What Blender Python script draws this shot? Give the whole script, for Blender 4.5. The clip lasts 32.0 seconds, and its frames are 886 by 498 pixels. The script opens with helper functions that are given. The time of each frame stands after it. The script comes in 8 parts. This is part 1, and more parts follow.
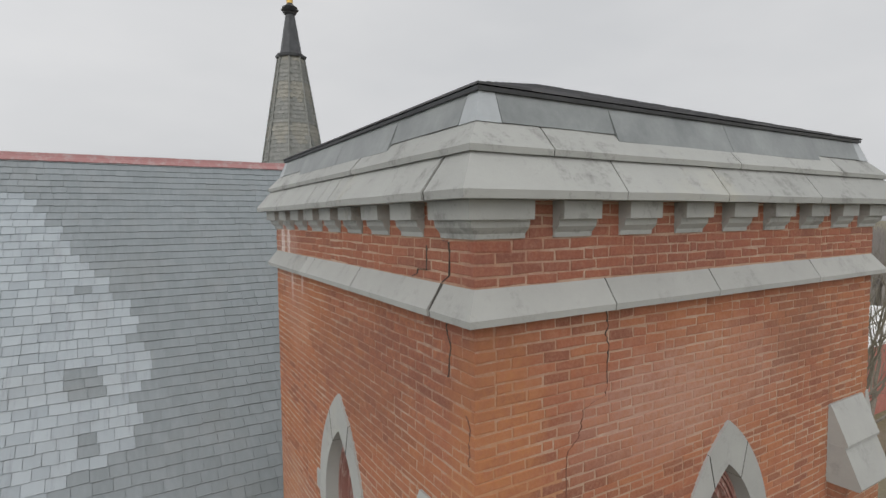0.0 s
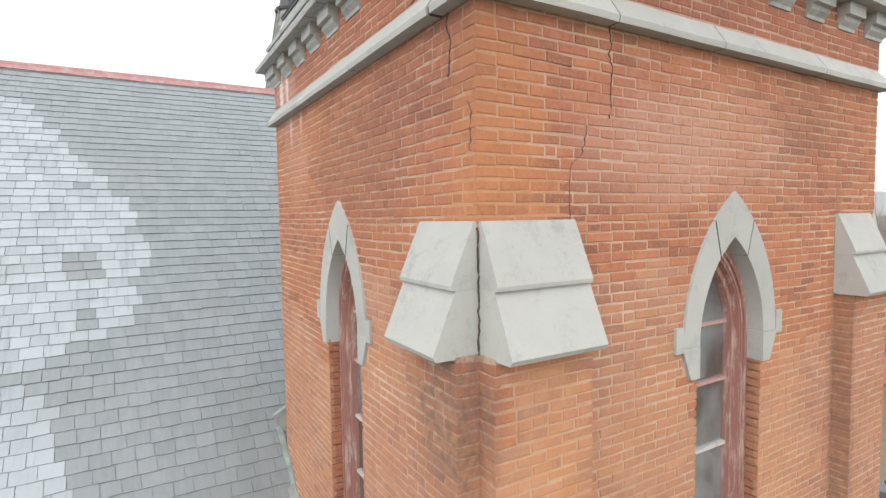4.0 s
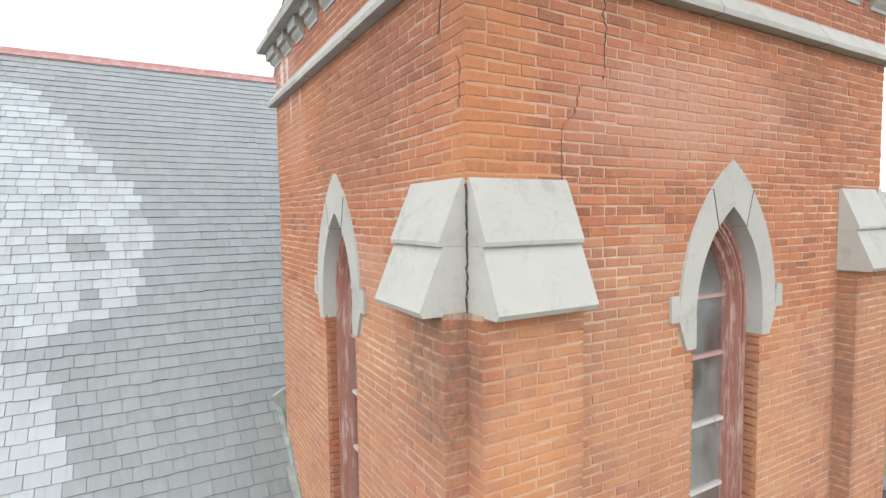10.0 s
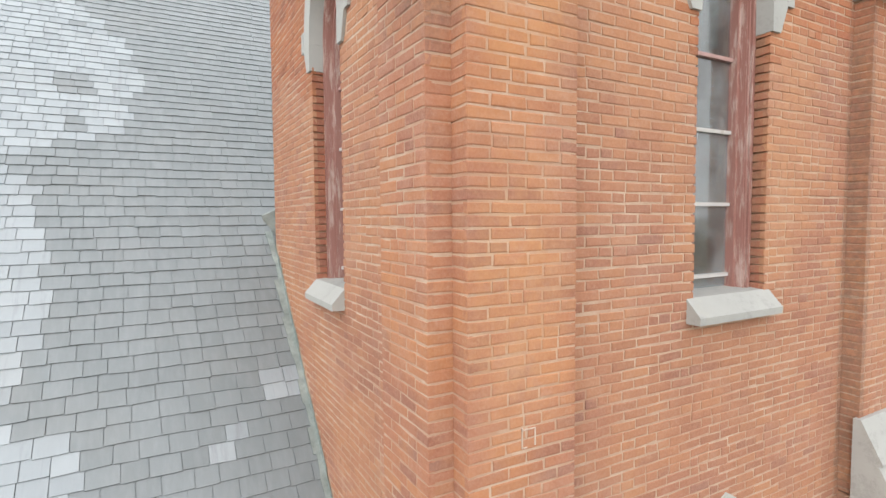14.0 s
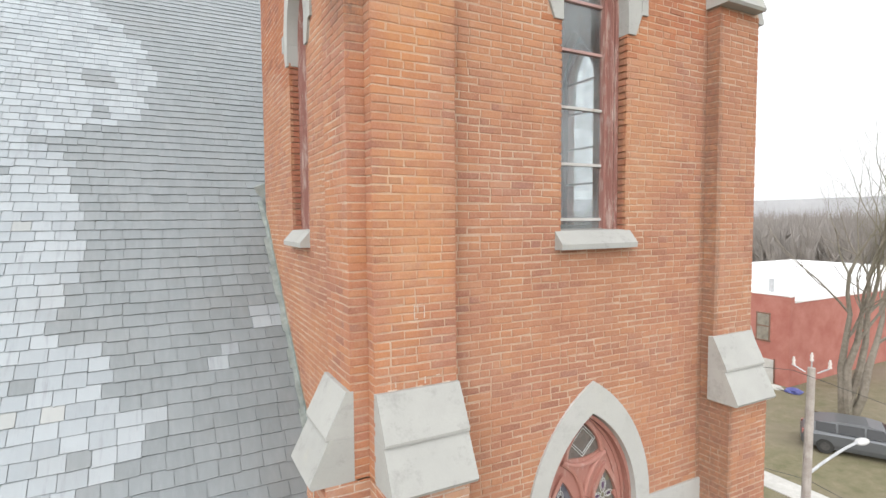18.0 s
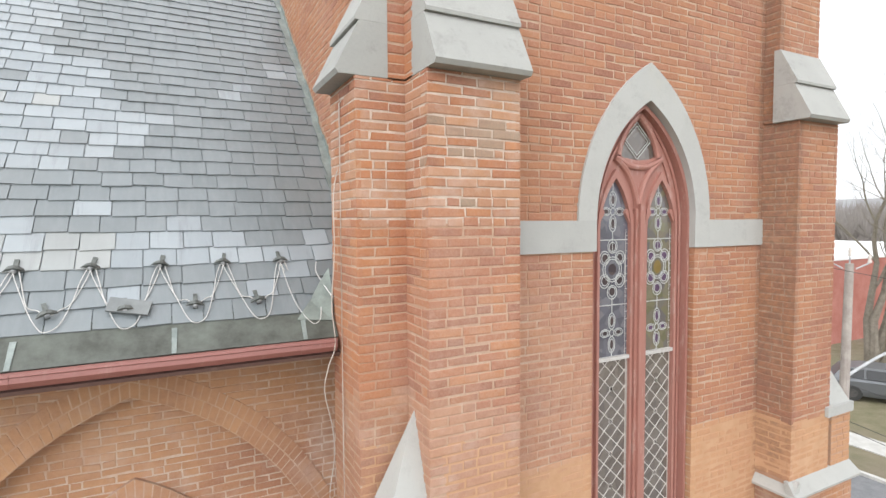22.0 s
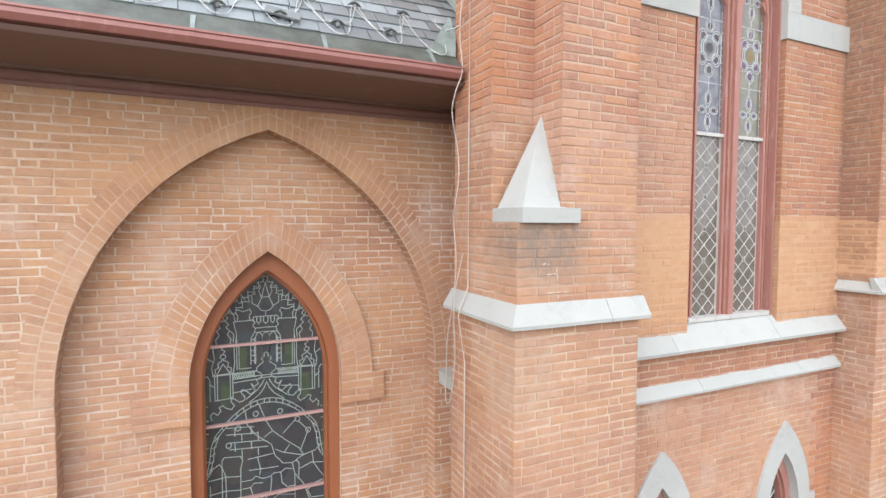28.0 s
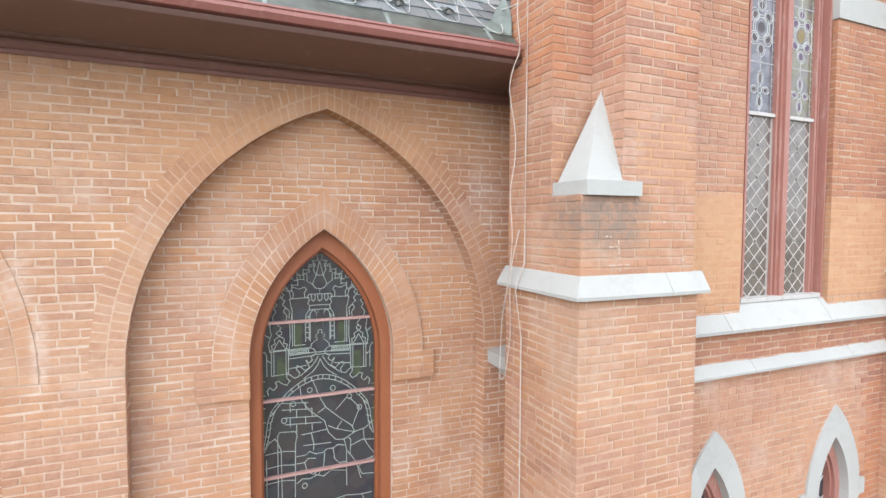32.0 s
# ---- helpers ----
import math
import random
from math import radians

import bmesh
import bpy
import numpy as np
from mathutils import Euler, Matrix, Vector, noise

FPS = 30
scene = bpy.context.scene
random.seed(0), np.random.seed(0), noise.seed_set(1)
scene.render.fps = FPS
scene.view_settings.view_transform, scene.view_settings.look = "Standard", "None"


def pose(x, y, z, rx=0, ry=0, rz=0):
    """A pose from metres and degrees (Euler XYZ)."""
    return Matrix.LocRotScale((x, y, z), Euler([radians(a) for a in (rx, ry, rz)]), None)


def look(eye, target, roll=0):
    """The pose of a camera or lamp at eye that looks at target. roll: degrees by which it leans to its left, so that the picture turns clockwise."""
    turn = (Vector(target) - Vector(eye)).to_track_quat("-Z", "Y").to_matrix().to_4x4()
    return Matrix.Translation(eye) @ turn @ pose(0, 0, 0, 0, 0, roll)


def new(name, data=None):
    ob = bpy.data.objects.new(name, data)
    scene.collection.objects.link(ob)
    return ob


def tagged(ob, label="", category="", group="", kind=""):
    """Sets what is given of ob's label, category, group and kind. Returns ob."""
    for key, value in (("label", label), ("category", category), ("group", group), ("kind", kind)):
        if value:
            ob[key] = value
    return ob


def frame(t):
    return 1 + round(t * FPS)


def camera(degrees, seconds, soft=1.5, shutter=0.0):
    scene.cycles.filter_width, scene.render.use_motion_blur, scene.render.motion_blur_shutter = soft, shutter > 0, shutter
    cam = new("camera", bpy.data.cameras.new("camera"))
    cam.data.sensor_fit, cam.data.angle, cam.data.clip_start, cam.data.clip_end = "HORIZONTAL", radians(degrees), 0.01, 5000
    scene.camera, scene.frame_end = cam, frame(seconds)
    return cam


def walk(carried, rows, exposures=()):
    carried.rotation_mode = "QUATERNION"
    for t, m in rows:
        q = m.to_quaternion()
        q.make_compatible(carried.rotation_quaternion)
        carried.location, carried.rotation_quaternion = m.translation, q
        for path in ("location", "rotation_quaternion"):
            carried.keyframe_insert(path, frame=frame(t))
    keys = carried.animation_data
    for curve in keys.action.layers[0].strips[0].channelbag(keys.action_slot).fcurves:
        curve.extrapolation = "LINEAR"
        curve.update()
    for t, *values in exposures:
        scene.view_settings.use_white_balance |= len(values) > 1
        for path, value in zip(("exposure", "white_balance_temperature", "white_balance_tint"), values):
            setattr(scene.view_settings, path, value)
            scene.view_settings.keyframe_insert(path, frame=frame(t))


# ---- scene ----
cam = camera(80.2, 32.0)
# seconds, eye in metres, pitch, roll and yaw in degrees
PATH = [
    (0, -1.362, -2.023, 14.131, -3.36, 0.48, -30.55),
    (0.5, -1.344, -2.035, 14.028, -3.40, 0.53, -30.51),
    (1, -1.322, -2.034, 13.859, -3.36, 0.54, -30.48),
    (1.5, -1.322, -2.035, 13.652, -3.42, 0.61, -30.40),
    (2, -1.338, -2.046, 13.444, -3.50, 0.69, -30.39),
    (2.5, -1.354, -2.071, 13.228, -3.48, 0.70, -30.43),
    (3, -1.368, -2.070, 12.959, -3.45, 0.77, -30.42),
    (3.5, -1.387, -2.046, 12.672, -3.52, 0.87, -30.46),
    (5.5, -1.371, -2.039, 12.590, -3.51, 0.87, -30.26),
    (6, -1.337, -2.072, 12.610, -3.57, 0.82, -30.10),
    (6.5, -1.266, -2.103, 12.624, -3.62, 0.81, -30.01),
    (7, -1.214, -2.130, 12.629, -3.67, 0.81, -29.88),
    (7.5, -1.186, -2.144, 12.637, -3.70, 0.80, -29.78),
    (8, -1.187, -2.168, 12.651, -3.74, 0.76, -29.72),
    (8.5, -1.218, -2.173, 12.664, -3.73, 0.73, -29.68),
    (9, -1.270, -2.148, 12.642, -3.71, 0.74, -29.70),
    (9.5, -1.312, -2.110, 12.538, -3.64, 0.69, -29.60),
    (10, -1.302, -2.082, 12.424, -3.62, 0.69, -29.48),
    (10.5, -1.248, -2.039, 12.299, -3.58, 0.67, -29.32),
    (11, -1.186, -2.012, 12.110, -3.63, 0.65, -29.24),
    (11.5, -1.118, -1.991, 11.918, -3.58, 0.60, -29.20),
    (12, -1.136, -2.007, 11.591, -3.54, 0.56, -29.14),
    (12.5, -1.154, -2.020, 11.221, -3.48, 0.51, -29.17),
    (13, -1.171, -2.034, 10.785, -3.37, 0.45, -29.14),
    (13.5, -1.172, -2.017, 10.406, -3.35, 0.45, -28.98),
    (15.5, -1.169, -2.547, 10.342, -3.24, 0.39, -28.65),
    (16, -1.179, -2.859, 10.352, -3.29, 0.39, -28.60),
    (16.5, -1.194, -3.072, 10.352, -3.29, 0.42, -28.48),
    (17, -1.200, -3.222, 10.329, -3.29, 0.41, -28.28),
    (17.5, -1.196, -3.328, 10.217, -3.29, 0.39, -28.14),
    (18, -1.203, -3.363, 9.985, -3.30, 0.39, -27.99),
    (18.5, -1.216, -3.320, 9.715, -3.31, 0.36, -27.86),
    (19, -1.207, -3.225, 9.431, -3.30, 0.37, -27.87),
    (19.5, -1.197, -3.121, 9.166, -3.28, 0.40, -27.76),
    (20, -1.186, -3.054, 8.905, -3.21, 0.41, -27.53),
    (20.5, -1.199, -3.025, 8.583, -3.15, 0.45, -27.27),
    (21, -1.200, -2.987, 8.181, -3.05, 0.46, -27.24),
    (21.5, -1.209, -2.975, 7.765, -2.92, 0.41, -27.12),
    (22, -1.252, -2.931, 7.372, -2.99, 0.38, -27.12),
    (22.5, -1.259, -2.924, 6.999, -3.11, 0.29, -27.03),
    (23, -1.202, -2.937, 6.632, -3.02, 0.21, -26.75),
    (23.5, -1.139, -2.963, 6.258, -3.02, 0.18, -26.52),
    (24, -1.016, -3.034, 5.877, -2.95, 0.10, -26.23),
    (24.5, -0.951, -3.069, 5.614, -2.92, 0.13, -26.06),
    (26.5, -1.310, -3.097, 5.605, -3.01, -0.10, -25.25),
    (27, -1.638, -3.007, 5.607, -3.03, -0.16, -25.18),
    (27.5, -1.890, -2.963, 5.585, -2.99, -0.20, -25.06),
    (28, -2.011, -2.925, 5.566, -2.92, -0.22, -24.97),
    (28.5, -2.024, -2.909, 5.543, -2.94, -0.19, -24.69),
    (29, -1.979, -2.897, 5.526, -2.96, -0.19, -24.39),
    (29.5, -1.932, -2.888, 5.473, -2.94, -0.17, -24.18),
    (30, -1.878, -2.906, 5.380, -2.87, -0.13, -23.92),
    (30.5, -1.824, -2.933, 5.372, -2.86, -0.11, -23.72),
    (31, -1.916, -2.918, 5.366, -2.80, -0.21, -23.62),
    (31.5, -2.166, -2.860, 5.380, -2.83, -0.20, -23.61),
    (32, -2.307, -2.848, 5.393, -2.81, -0.24, -23.50),
]
EXPOSURES = [(0.0, -0.78, 6500, 10), (1.0, -0.70, 6500, 10), (2.0, -0.38, 6500, 10), (3.0, -0.11, 6500, 10), (3.5, 0.03, 6500, 10), (6.0, 0.23, 6500, 10), (10.0, 0.24, 6500, 10), (13.0, 0.18, 6500, 10), (17.0, 0.19, 6500, 10), (21.0, 0.12, 6450, 10), (24.0, 0.34, 6200, 10), (27.0, 0.41, 6120, 10), (32.0, 0.50, 6020, 10)]
walk(cam, [(t, pose(x, y, z, 90 + pitch, roll, yaw)) for t, x, y, z, pitch, roll, yaw in PATH], EXPOSURES)

# ---------------------------------------------------------------- light
SUN_EL, SUN_AZ = 32.0, 226.0
world = bpy.data.worlds.new("overcast_sky")
scene.world = world
world.use_nodes = True
wn, wl = world.node_tree.nodes, world.node_tree.links
wn.clear()
w_out = wn.new("ShaderNodeOutputWorld")
w_bg = wn.new("ShaderNodeBackground")
w_sky = wn.new("ShaderNodeTexSky")
w_sky.sky_type = "NISHITA"
w_sky.sun_disc = False
w_sky.sun_elevation, w_sky.sun_rotation = radians(SUN_EL), radians(SUN_AZ)
w_sky.dust_density = 4.0
w_hsv = wn.new("ShaderNodeHueSaturation")
w_hsv.inputs["Saturation"].default_value = 0.12
w_hsv.inputs["Value"].default_value = 0.10
w_tc = wn.new("ShaderNodeTexCoord")
w_map = wn.new("ShaderNodeMapping")
w_map.inputs["Scale"].default_value = (1.0, 1.0, 2.6)
w_noise = wn.new("ShaderNodeTexNoise")
w_noise.inputs["Scale"].default_value = 2.2
w_noise.inputs["Detail"].default_value = 5.0
w_ramp = wn.new("ShaderNodeValToRGB")
w_ramp.color_ramp.elements[0].position, w_ramp.color_ramp.elements[0].color = 0.3, (0.74, 0.755, 0.775, 1)
w_ramp.color_ramp.elements[1].position, w_ramp.color_ramp.elements[1].color = 0.7, (0.86, 0.865, 0.875, 1)
w_mix = wn.new("ShaderNodeMix")
w_mix.data_type = "RGBA"
w_mix.inputs[0].default_value = 0.82
wl.new(w_sky.outputs[0], w_hsv.inputs["Color"])
wl.new(w_tc.outputs["Generated"], w_map.inputs[0])
wl.new(w_map.outputs[0], w_noise.inputs["Vector"])
wl.new(w_noise.outputs[0], w_ramp.inputs[0])
wl.new(w_hsv.outputs[0], w_mix.inputs[6])
wl.new(w_ramp.outputs[0], w_mix.inputs[7])
wl.new(w_mix.outputs[2], w_bg.inputs["Color"])
# the overcast sky is brightest round the veiled sun
SUN_FROM = Vector((-23.2, -22.4, 20.0))
w_dot = wn.new("ShaderNodeVectorMath")
w_dot.operation = "DOT_PRODUCT"
w_dot.inputs[1].default_value = SUN_FROM.normalized()
w_up = wn.new("ShaderNodeMapRange")
w_up.interpolation_type = "SMOOTHSTEP"
w_up.inputs[1].default_value, w_up.inputs[2].default_value, w_up.inputs[3].default_value, w_up.inputs[4].default_value = -0.75, 1.0, 1.50, 2.60
wl.new(w_tc.outputs["Generated"], w_dot.inputs[0])
wl.new(w_dot.outputs["Value"], w_up.inputs[0])
wl.new(w_up.outputs[0], w_bg.inputs["Strength"])
wl.new(w_bg.outputs[0], w_out.inputs[0])

sun = new("sun", bpy.data.lights.new("sun", "SUN"))
sun.data.energy, sun.data.angle, sun.data.color = 0.95, radians(60), (1.0, 0.97, 0.93)
sun.matrix_world = look(tuple(SUN_FROM), (0, 0, 0))


# ---------------------------------------------------------------- materials
def material(name):
    m = bpy.data.materials.new(name)
    m.use_nodes = True
    nt = m.node_tree
    b = nt.nodes["Principled BSDF"]
    return m, nt.nodes, nt.links, b


def ramp(nodes, stops):
    r = nodes.new("ShaderNodeValToRGB")
    e = r.color_ramp.elements
    while len(e) < len(stops):
        e.new(0.5)
    for k, (p, c) in enumerate(stops):
        e[k].position, e[k].color = p, (*c, 1)
    return r


def mix_rgb(nodes, links, fac, a, b, blend="MIX"):
    n = nodes.new("ShaderNodeMix")
    n.data_type, n.blend_type = "RGBA", blend
    n.clamp_factor = True
    for sock, v in ((n.inputs[0], fac), (n.inputs[6], a), (n.inputs[7], b)):
        if isinstance(v, (int, float)):
            sock.default_value = v
        elif isinstance(v, tuple):
            sock.default_value = (*v, 1)
        else:
            links.new(v, sock)
    return n.outputs[2]


def math_node(nodes, links, op, a, b=0.0, clamp=False):
    n = nodes.new("ShaderNodeMath")
    n.operation, n.use_clamp = op, clamp
    for k, v in enumerate((a, b)):
        if isinstance(v, (int, float)):
            n.inputs[k].default_value = v
        else:
            links.new(v, n.inputs[k])
    return n.outputs[0]


def noise_node(nodes, links, vec, scale, detail=4.0, rough=0.55):
    n = nodes.new("ShaderNodeTexNoise")
    n.inputs["Scale"].default_value, n.inputs["Detail"].default_value, n.inputs["Roughness"].default_value = scale, detail, rough
    if vec is not None:
        links.new(vec, n.inputs["Vector"])
    return n.outputs[0]


def span_node(nodes, links, v, lo, hi):
    """0 below lo, 1 above hi."""
    n = nodes.new("ShaderNodeMapRange")
    n.inputs[1].default_value, n.inputs[2].default_value = lo, hi
    links.new(v, n.inputs[0])
    return n.outputs[0]


def bump(nodes, links, b, height, strength=0.3, dist=0.01):
    n = nodes.new("ShaderNodeBump")
    n.inputs["Strength"].default_value, n.inputs["Distance"].default_value = strength, dist
    links.new(height, n.inputs["Height"])
    links.new(n.outputs[0], b.inputs["Normal"])


def piece_random(nodes, links):
    """One number for each piece: its object's and its island's random together."""
    oi, ge = nodes.new("ShaderNodeObjectInfo"), nodes.new("ShaderNodeNewGeometry")
    return math_node(nodes, links, "FRACT", math_node(nodes, links, "ADD", oi.outputs["Random"], ge.outputs["Random Per Island"])), ge.outputs["Position"]


def blob(nodes, links, pos, centre, radius, edge=0.5):
    """1 near a place in the world, falling to 0 at the radius, with a ragged edge."""
    sub = nodes.new("ShaderNodeVectorMath")
    sub.operation = "SUBTRACT"
    links.new(pos, sub.inputs[0])
    sub.inputs[1].default_value = centre
    sc = nodes.new("ShaderNodeVectorMath")
    sc.operation = "DIVIDE"
    links.new(sub.outputs[0], sc.inputs[0])
    sc.inputs[1].default_value = radius
    ln = nodes.new("ShaderNodeVectorMath")
    ln.operation = "LENGTH"
    links.new(sc.outputs[0], ln.inputs[0])
    n = noise_node(nodes, links, pos, 5.0, 5.0, 0.7)
    d = math_node(nodes, links, "ADD", ln.outputs["Value"], math_node(nodes, links, "MULTIPLY", math_node(nodes, links, "SUBTRACT", n, 0.5), edge * 2))
    mr = nodes.new("ShaderNodeMapRange")
    mr.inputs[1].default_value, mr.inputs[2].default_value, mr.inputs[3].default_value, mr.inputs[4].default_value = 0.55, 1.05, 1.0, 0.0
    links.new(d, mr.inputs[0])
    return mr.outputs[0]


# soot, lime bloom, tone patches and some painted-in shade: place, radii, strength, colour
STAINS_AND_SHADE = [
    ((1.25, 0.0, 13.0), (0.75, 1.0, 0.40), 0.55, (0.42, 0.25, 0.20)),
    ((0.0, 0.45, 13.45), (0.5, 1.1, 0.45), 0.5, (0.16, 0.07, 0.055)),
    ((-0.08, 0.10, 11.68), (0.17, 0.46, 0.60), 0.80, (0.17, 0.105, 0.082)),
    ((0.32, -0.14, 11.45), (0.34, 0.3, 0.6), 0.42, (0.47, 0.235, 0.10)),
    # right lancet reveal: soot and the recess's shade in one dark tone
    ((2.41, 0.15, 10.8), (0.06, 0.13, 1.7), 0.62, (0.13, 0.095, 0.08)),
    # soot under the broach, its overhang's shadow painted into the same patch
    ((-0.08, -0.33, 5.44), (0.36, 0.5, 0.22), 0.85, (0.17, 0.125, 0.105)),
    ((0.0, 3.45, 13.80), (0.5, 0.5, 0.42), 0.30, (0.64, 0.50, 0.43)),
    ((0.0, 3.36, 13.93), (0.3, 0.07, 0.2), 0.75, (0.74, 0.69, 0.65)),
    ((0.0, 3.58, 13.90), (0.3, 0.08, 0.24), 0.75, (0.74, 0.69, 0.65)),
    ((0.0, 3.25, 13.5), (0.3, 0.05, 0.2), 0.6, (0.70, 0.62, 0.57)),
    ((0.0, 2.9, 13.55), (0.3, 0.04, 0.14), 0.6, (0.70, 0.62, 0.57)),
    # broad, weak darker red bands below the string course
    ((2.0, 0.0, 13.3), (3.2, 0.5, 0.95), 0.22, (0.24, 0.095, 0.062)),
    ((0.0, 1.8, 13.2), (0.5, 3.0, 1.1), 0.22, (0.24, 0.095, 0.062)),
    # far buttress flank: dirt, with the corner's shade painted in as well
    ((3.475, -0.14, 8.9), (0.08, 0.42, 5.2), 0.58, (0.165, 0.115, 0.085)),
    ((1.9, 0.0, 13.05), (1.0, 0.4, 0.42), 0.45, (0.44, 0.27, 0.205)),
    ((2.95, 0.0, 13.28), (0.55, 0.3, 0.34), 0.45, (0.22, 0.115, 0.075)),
    ((0.0, 1.5, 13.05), (0.3, 1.1, 0.55), 0.45, (0.19, 0.092, 0.066)),
    ((0.0, 3.1, 13.2), (0.3, 0.5, 0.45), 0.40, (0.47, 0.27, 0.19)),
    # darker red band on the parapet below the coping
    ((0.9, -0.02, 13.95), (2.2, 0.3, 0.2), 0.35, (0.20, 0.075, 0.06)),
    ((0.25, -0.2, 10.0), (0.35, 0.3, 0.8), 0.35, (0.52, 0.28, 0.13)),
    ((0.15, 0.0, 13.0), (0.32, 0.3, 0.70), 0.48, (0.46, 0.205, 0.08)),
    ((2.6, 0.0, 11.0), (0.5, 0.3, 1.2), 0.25, (0.50, 0.28, 0.14)),
    ((-2.8, 1.0, 4.0), (0.9, 0.5, 1.2), 0.18, (0.58, 0.42, 0.33)),
    # darker brown patch in the angle of tower and nave
    ((-0.1, 0.9, 4.8), (0.5, 0.5, 1.4), 0.25, (0.30, 0.16, 0.12)),
    ((0.25, -0.3, 6.5), (0.5, 0.5, 0.9), 0.28, (0.50, 0.34, 0.26)),
    ((1.1, 0.0, 6.2), (0.6, 0.3, 1.0), 0.30, (0.52, 0.37, 0.29)),
    ((0.3, -0.33, 4.2), (0.9, 0.5, 0.9), 0.12, (0.55, 0.42, 0.35)),
    ((-3.2, 1.05, 5.0), (0.9, 0.4, 1.3), 0.18, (0.56, 0.40, 0.27)),
    # yellow-orange brick tone, also painted brighter to lift the wall under the eaves
    ((-2.6, 1.05, 6.15), (3.6, 0.35, 0.62), 0.52, (0.50, 0.295, 0.165)),
    ((-0.25, -0.33, 4.68), (0.30, 0.6, 0.45), 0.42, (0.45, 0.34, 0.265)),
    ((-0.12, -0.33, 5.36), (0.38, 0.5, 0.27), 0.45, (0.30, 0.23, 0.18)),
    ((-3.40, 1.05, 5.02), (0.10, 0.3, 0.22), 0.42, (0.60, 0.50, 0.43)),
    ((-3.30, 1.05, 4.62), (0.06, 0.3, 0.34), 0.42, (0.60, 0.50, 0.43)),
    ((-0.62, 1.2, 3.62), (0.12, 0.3, 0.26), 0.35, (0.54, 0.42, 0.35)),
]


def wall_stains_and_shade(n, l, pos, col):
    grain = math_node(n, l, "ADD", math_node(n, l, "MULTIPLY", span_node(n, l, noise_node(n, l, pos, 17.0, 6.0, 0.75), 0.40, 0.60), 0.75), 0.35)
    for at, size, amount, tone in STAINS_AND_SHADE:
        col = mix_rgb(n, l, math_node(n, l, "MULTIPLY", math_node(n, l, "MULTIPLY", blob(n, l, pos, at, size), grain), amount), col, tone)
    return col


def brick_material(name, stops, warm=(0.445, 0.20, 0.088), pale=0.0, tone_mul=(1.0, 1.0, 1.0), bleach=0.0):
    m, n, l, b = material(name)
    r, pos = piece_random(n, l)
    base = ramp(n, stops)
    l.new(r, base.inputs[0])
    big = noise_node(n, l, pos, 1.1, 5.0, 0.6)
    col = mix_rgb(n, l, math_node(n, l, "MULTIPLY", span_node(n, l, big, 0.44, 0.62), 0.62), base.outputs[0], warm)
    spot = noise_node(n, l, pos, 3.2, 3.0, 0.5)
    col = mix_rgb(n, l, math_node(n, l, "MULTIPLY", math_node(n, l, "MULTIPLY", span_node(n, l, spot, 0.50, 0.66), r), 0.55), col, warm)
    dark = noise_node(n, l, pos, 0.6, 6.0, 0.65)
    col = mix_rgb(n, l, math_node(n, l, "MULTIPLY", span_node(n, l, dark, 0.50, 0.70), 0.45), col, (0.23, 0.10, 0.07))
    # kiln shading and weathering inside each brick
    mottle = noise_node(n, l, pos, 13.0, 5.0, 0.7)
    col = mix_rgb(n, l, math_node(n, l, "MULTIPLY", span_node(n, l, mottle, 0.38, 0.62), 0.38), col, mix_rgb(n, l, 1.0, col, (0.70, 0.62, 0.60), "MULTIPLY"))
    fine = noise_node(n, l, pos, 60.0, 4.0, 0.75)
    col = mix_rgb(n, l, math_node(n, l, "MULTIPLY", span_node(n, l, fine, 0.40, 0.72), 0.30), col, (0.52, 0.30, 0.20))
    # mortar dragged over the faces
    smear_n = noise_node(n, l, pos, 26.0, 6.0, 0.8)
    col = mix_rgb(n, l, math_node(n, l, "MULTIPLY", span_node(n, l, smear_n, 0.50, 0.74), 0.30), col, (0.52, 0.35, 0.26))
    lime = noise_node(n, l, pos, 4.0, 8.0, 0.8)
    col = mix_rgb(n, l, math_node(n, l, "MULTIPLY", span_node(n, l, lime, 0.55, 0.80), 0.35 + pale), col, (0.56, 0.38, 0.30))
    col = mix_rgb(n, l, 1.0, col, tone_mul, "MULTIPLY")
    if bleach:
        # sun-bleached and lime-washed patches that pass over several bricks
        worn = noise_node(n, l, pos, 2.1, 9.0, 0.72)
        col = mix_rgb(n, l, math_node(n, l, "MULTIPLY", span_node(n, l, worn, 0.50, 0.66), bleach), col, (0.53, 0.42, 0.36))
        rust = noise_node(n, l, pos, 1.6, 7.0, 0.7)
        col = mix_rgb(n, l, math_node(n, l, "MULTIPLY", span_node(n, l, rust, 0.54, 0.66), bleach), col, (0.43, 0.20, 0.10))
    col = wall_stains_and_shade(n, l, pos, col)
    l.new(col, b.inputs["Base Color"])
    b.inputs["Roughness"].default_value = 0.9
    b.inputs["Specular IOR Level"].default_value = 0.2
    bump(n, l, b, noise_node(n, l, pos, 70.0, 6.0, 0.75), 0.6, 0.004)
    return m


BRICK_STOPS = [(0, (0.265, 0.122, 0.087)), (0.12, (0.300, 0.135, 0.092)), (0.3, (0.345, 0.151, 0.095)), (0.65, (0.372, 0.164, 0.099)), (0.9, (0.405, 0.192, 0.103)), (1, (0.250, 0.130, 0.103))]
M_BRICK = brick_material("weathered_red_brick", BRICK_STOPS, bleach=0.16)
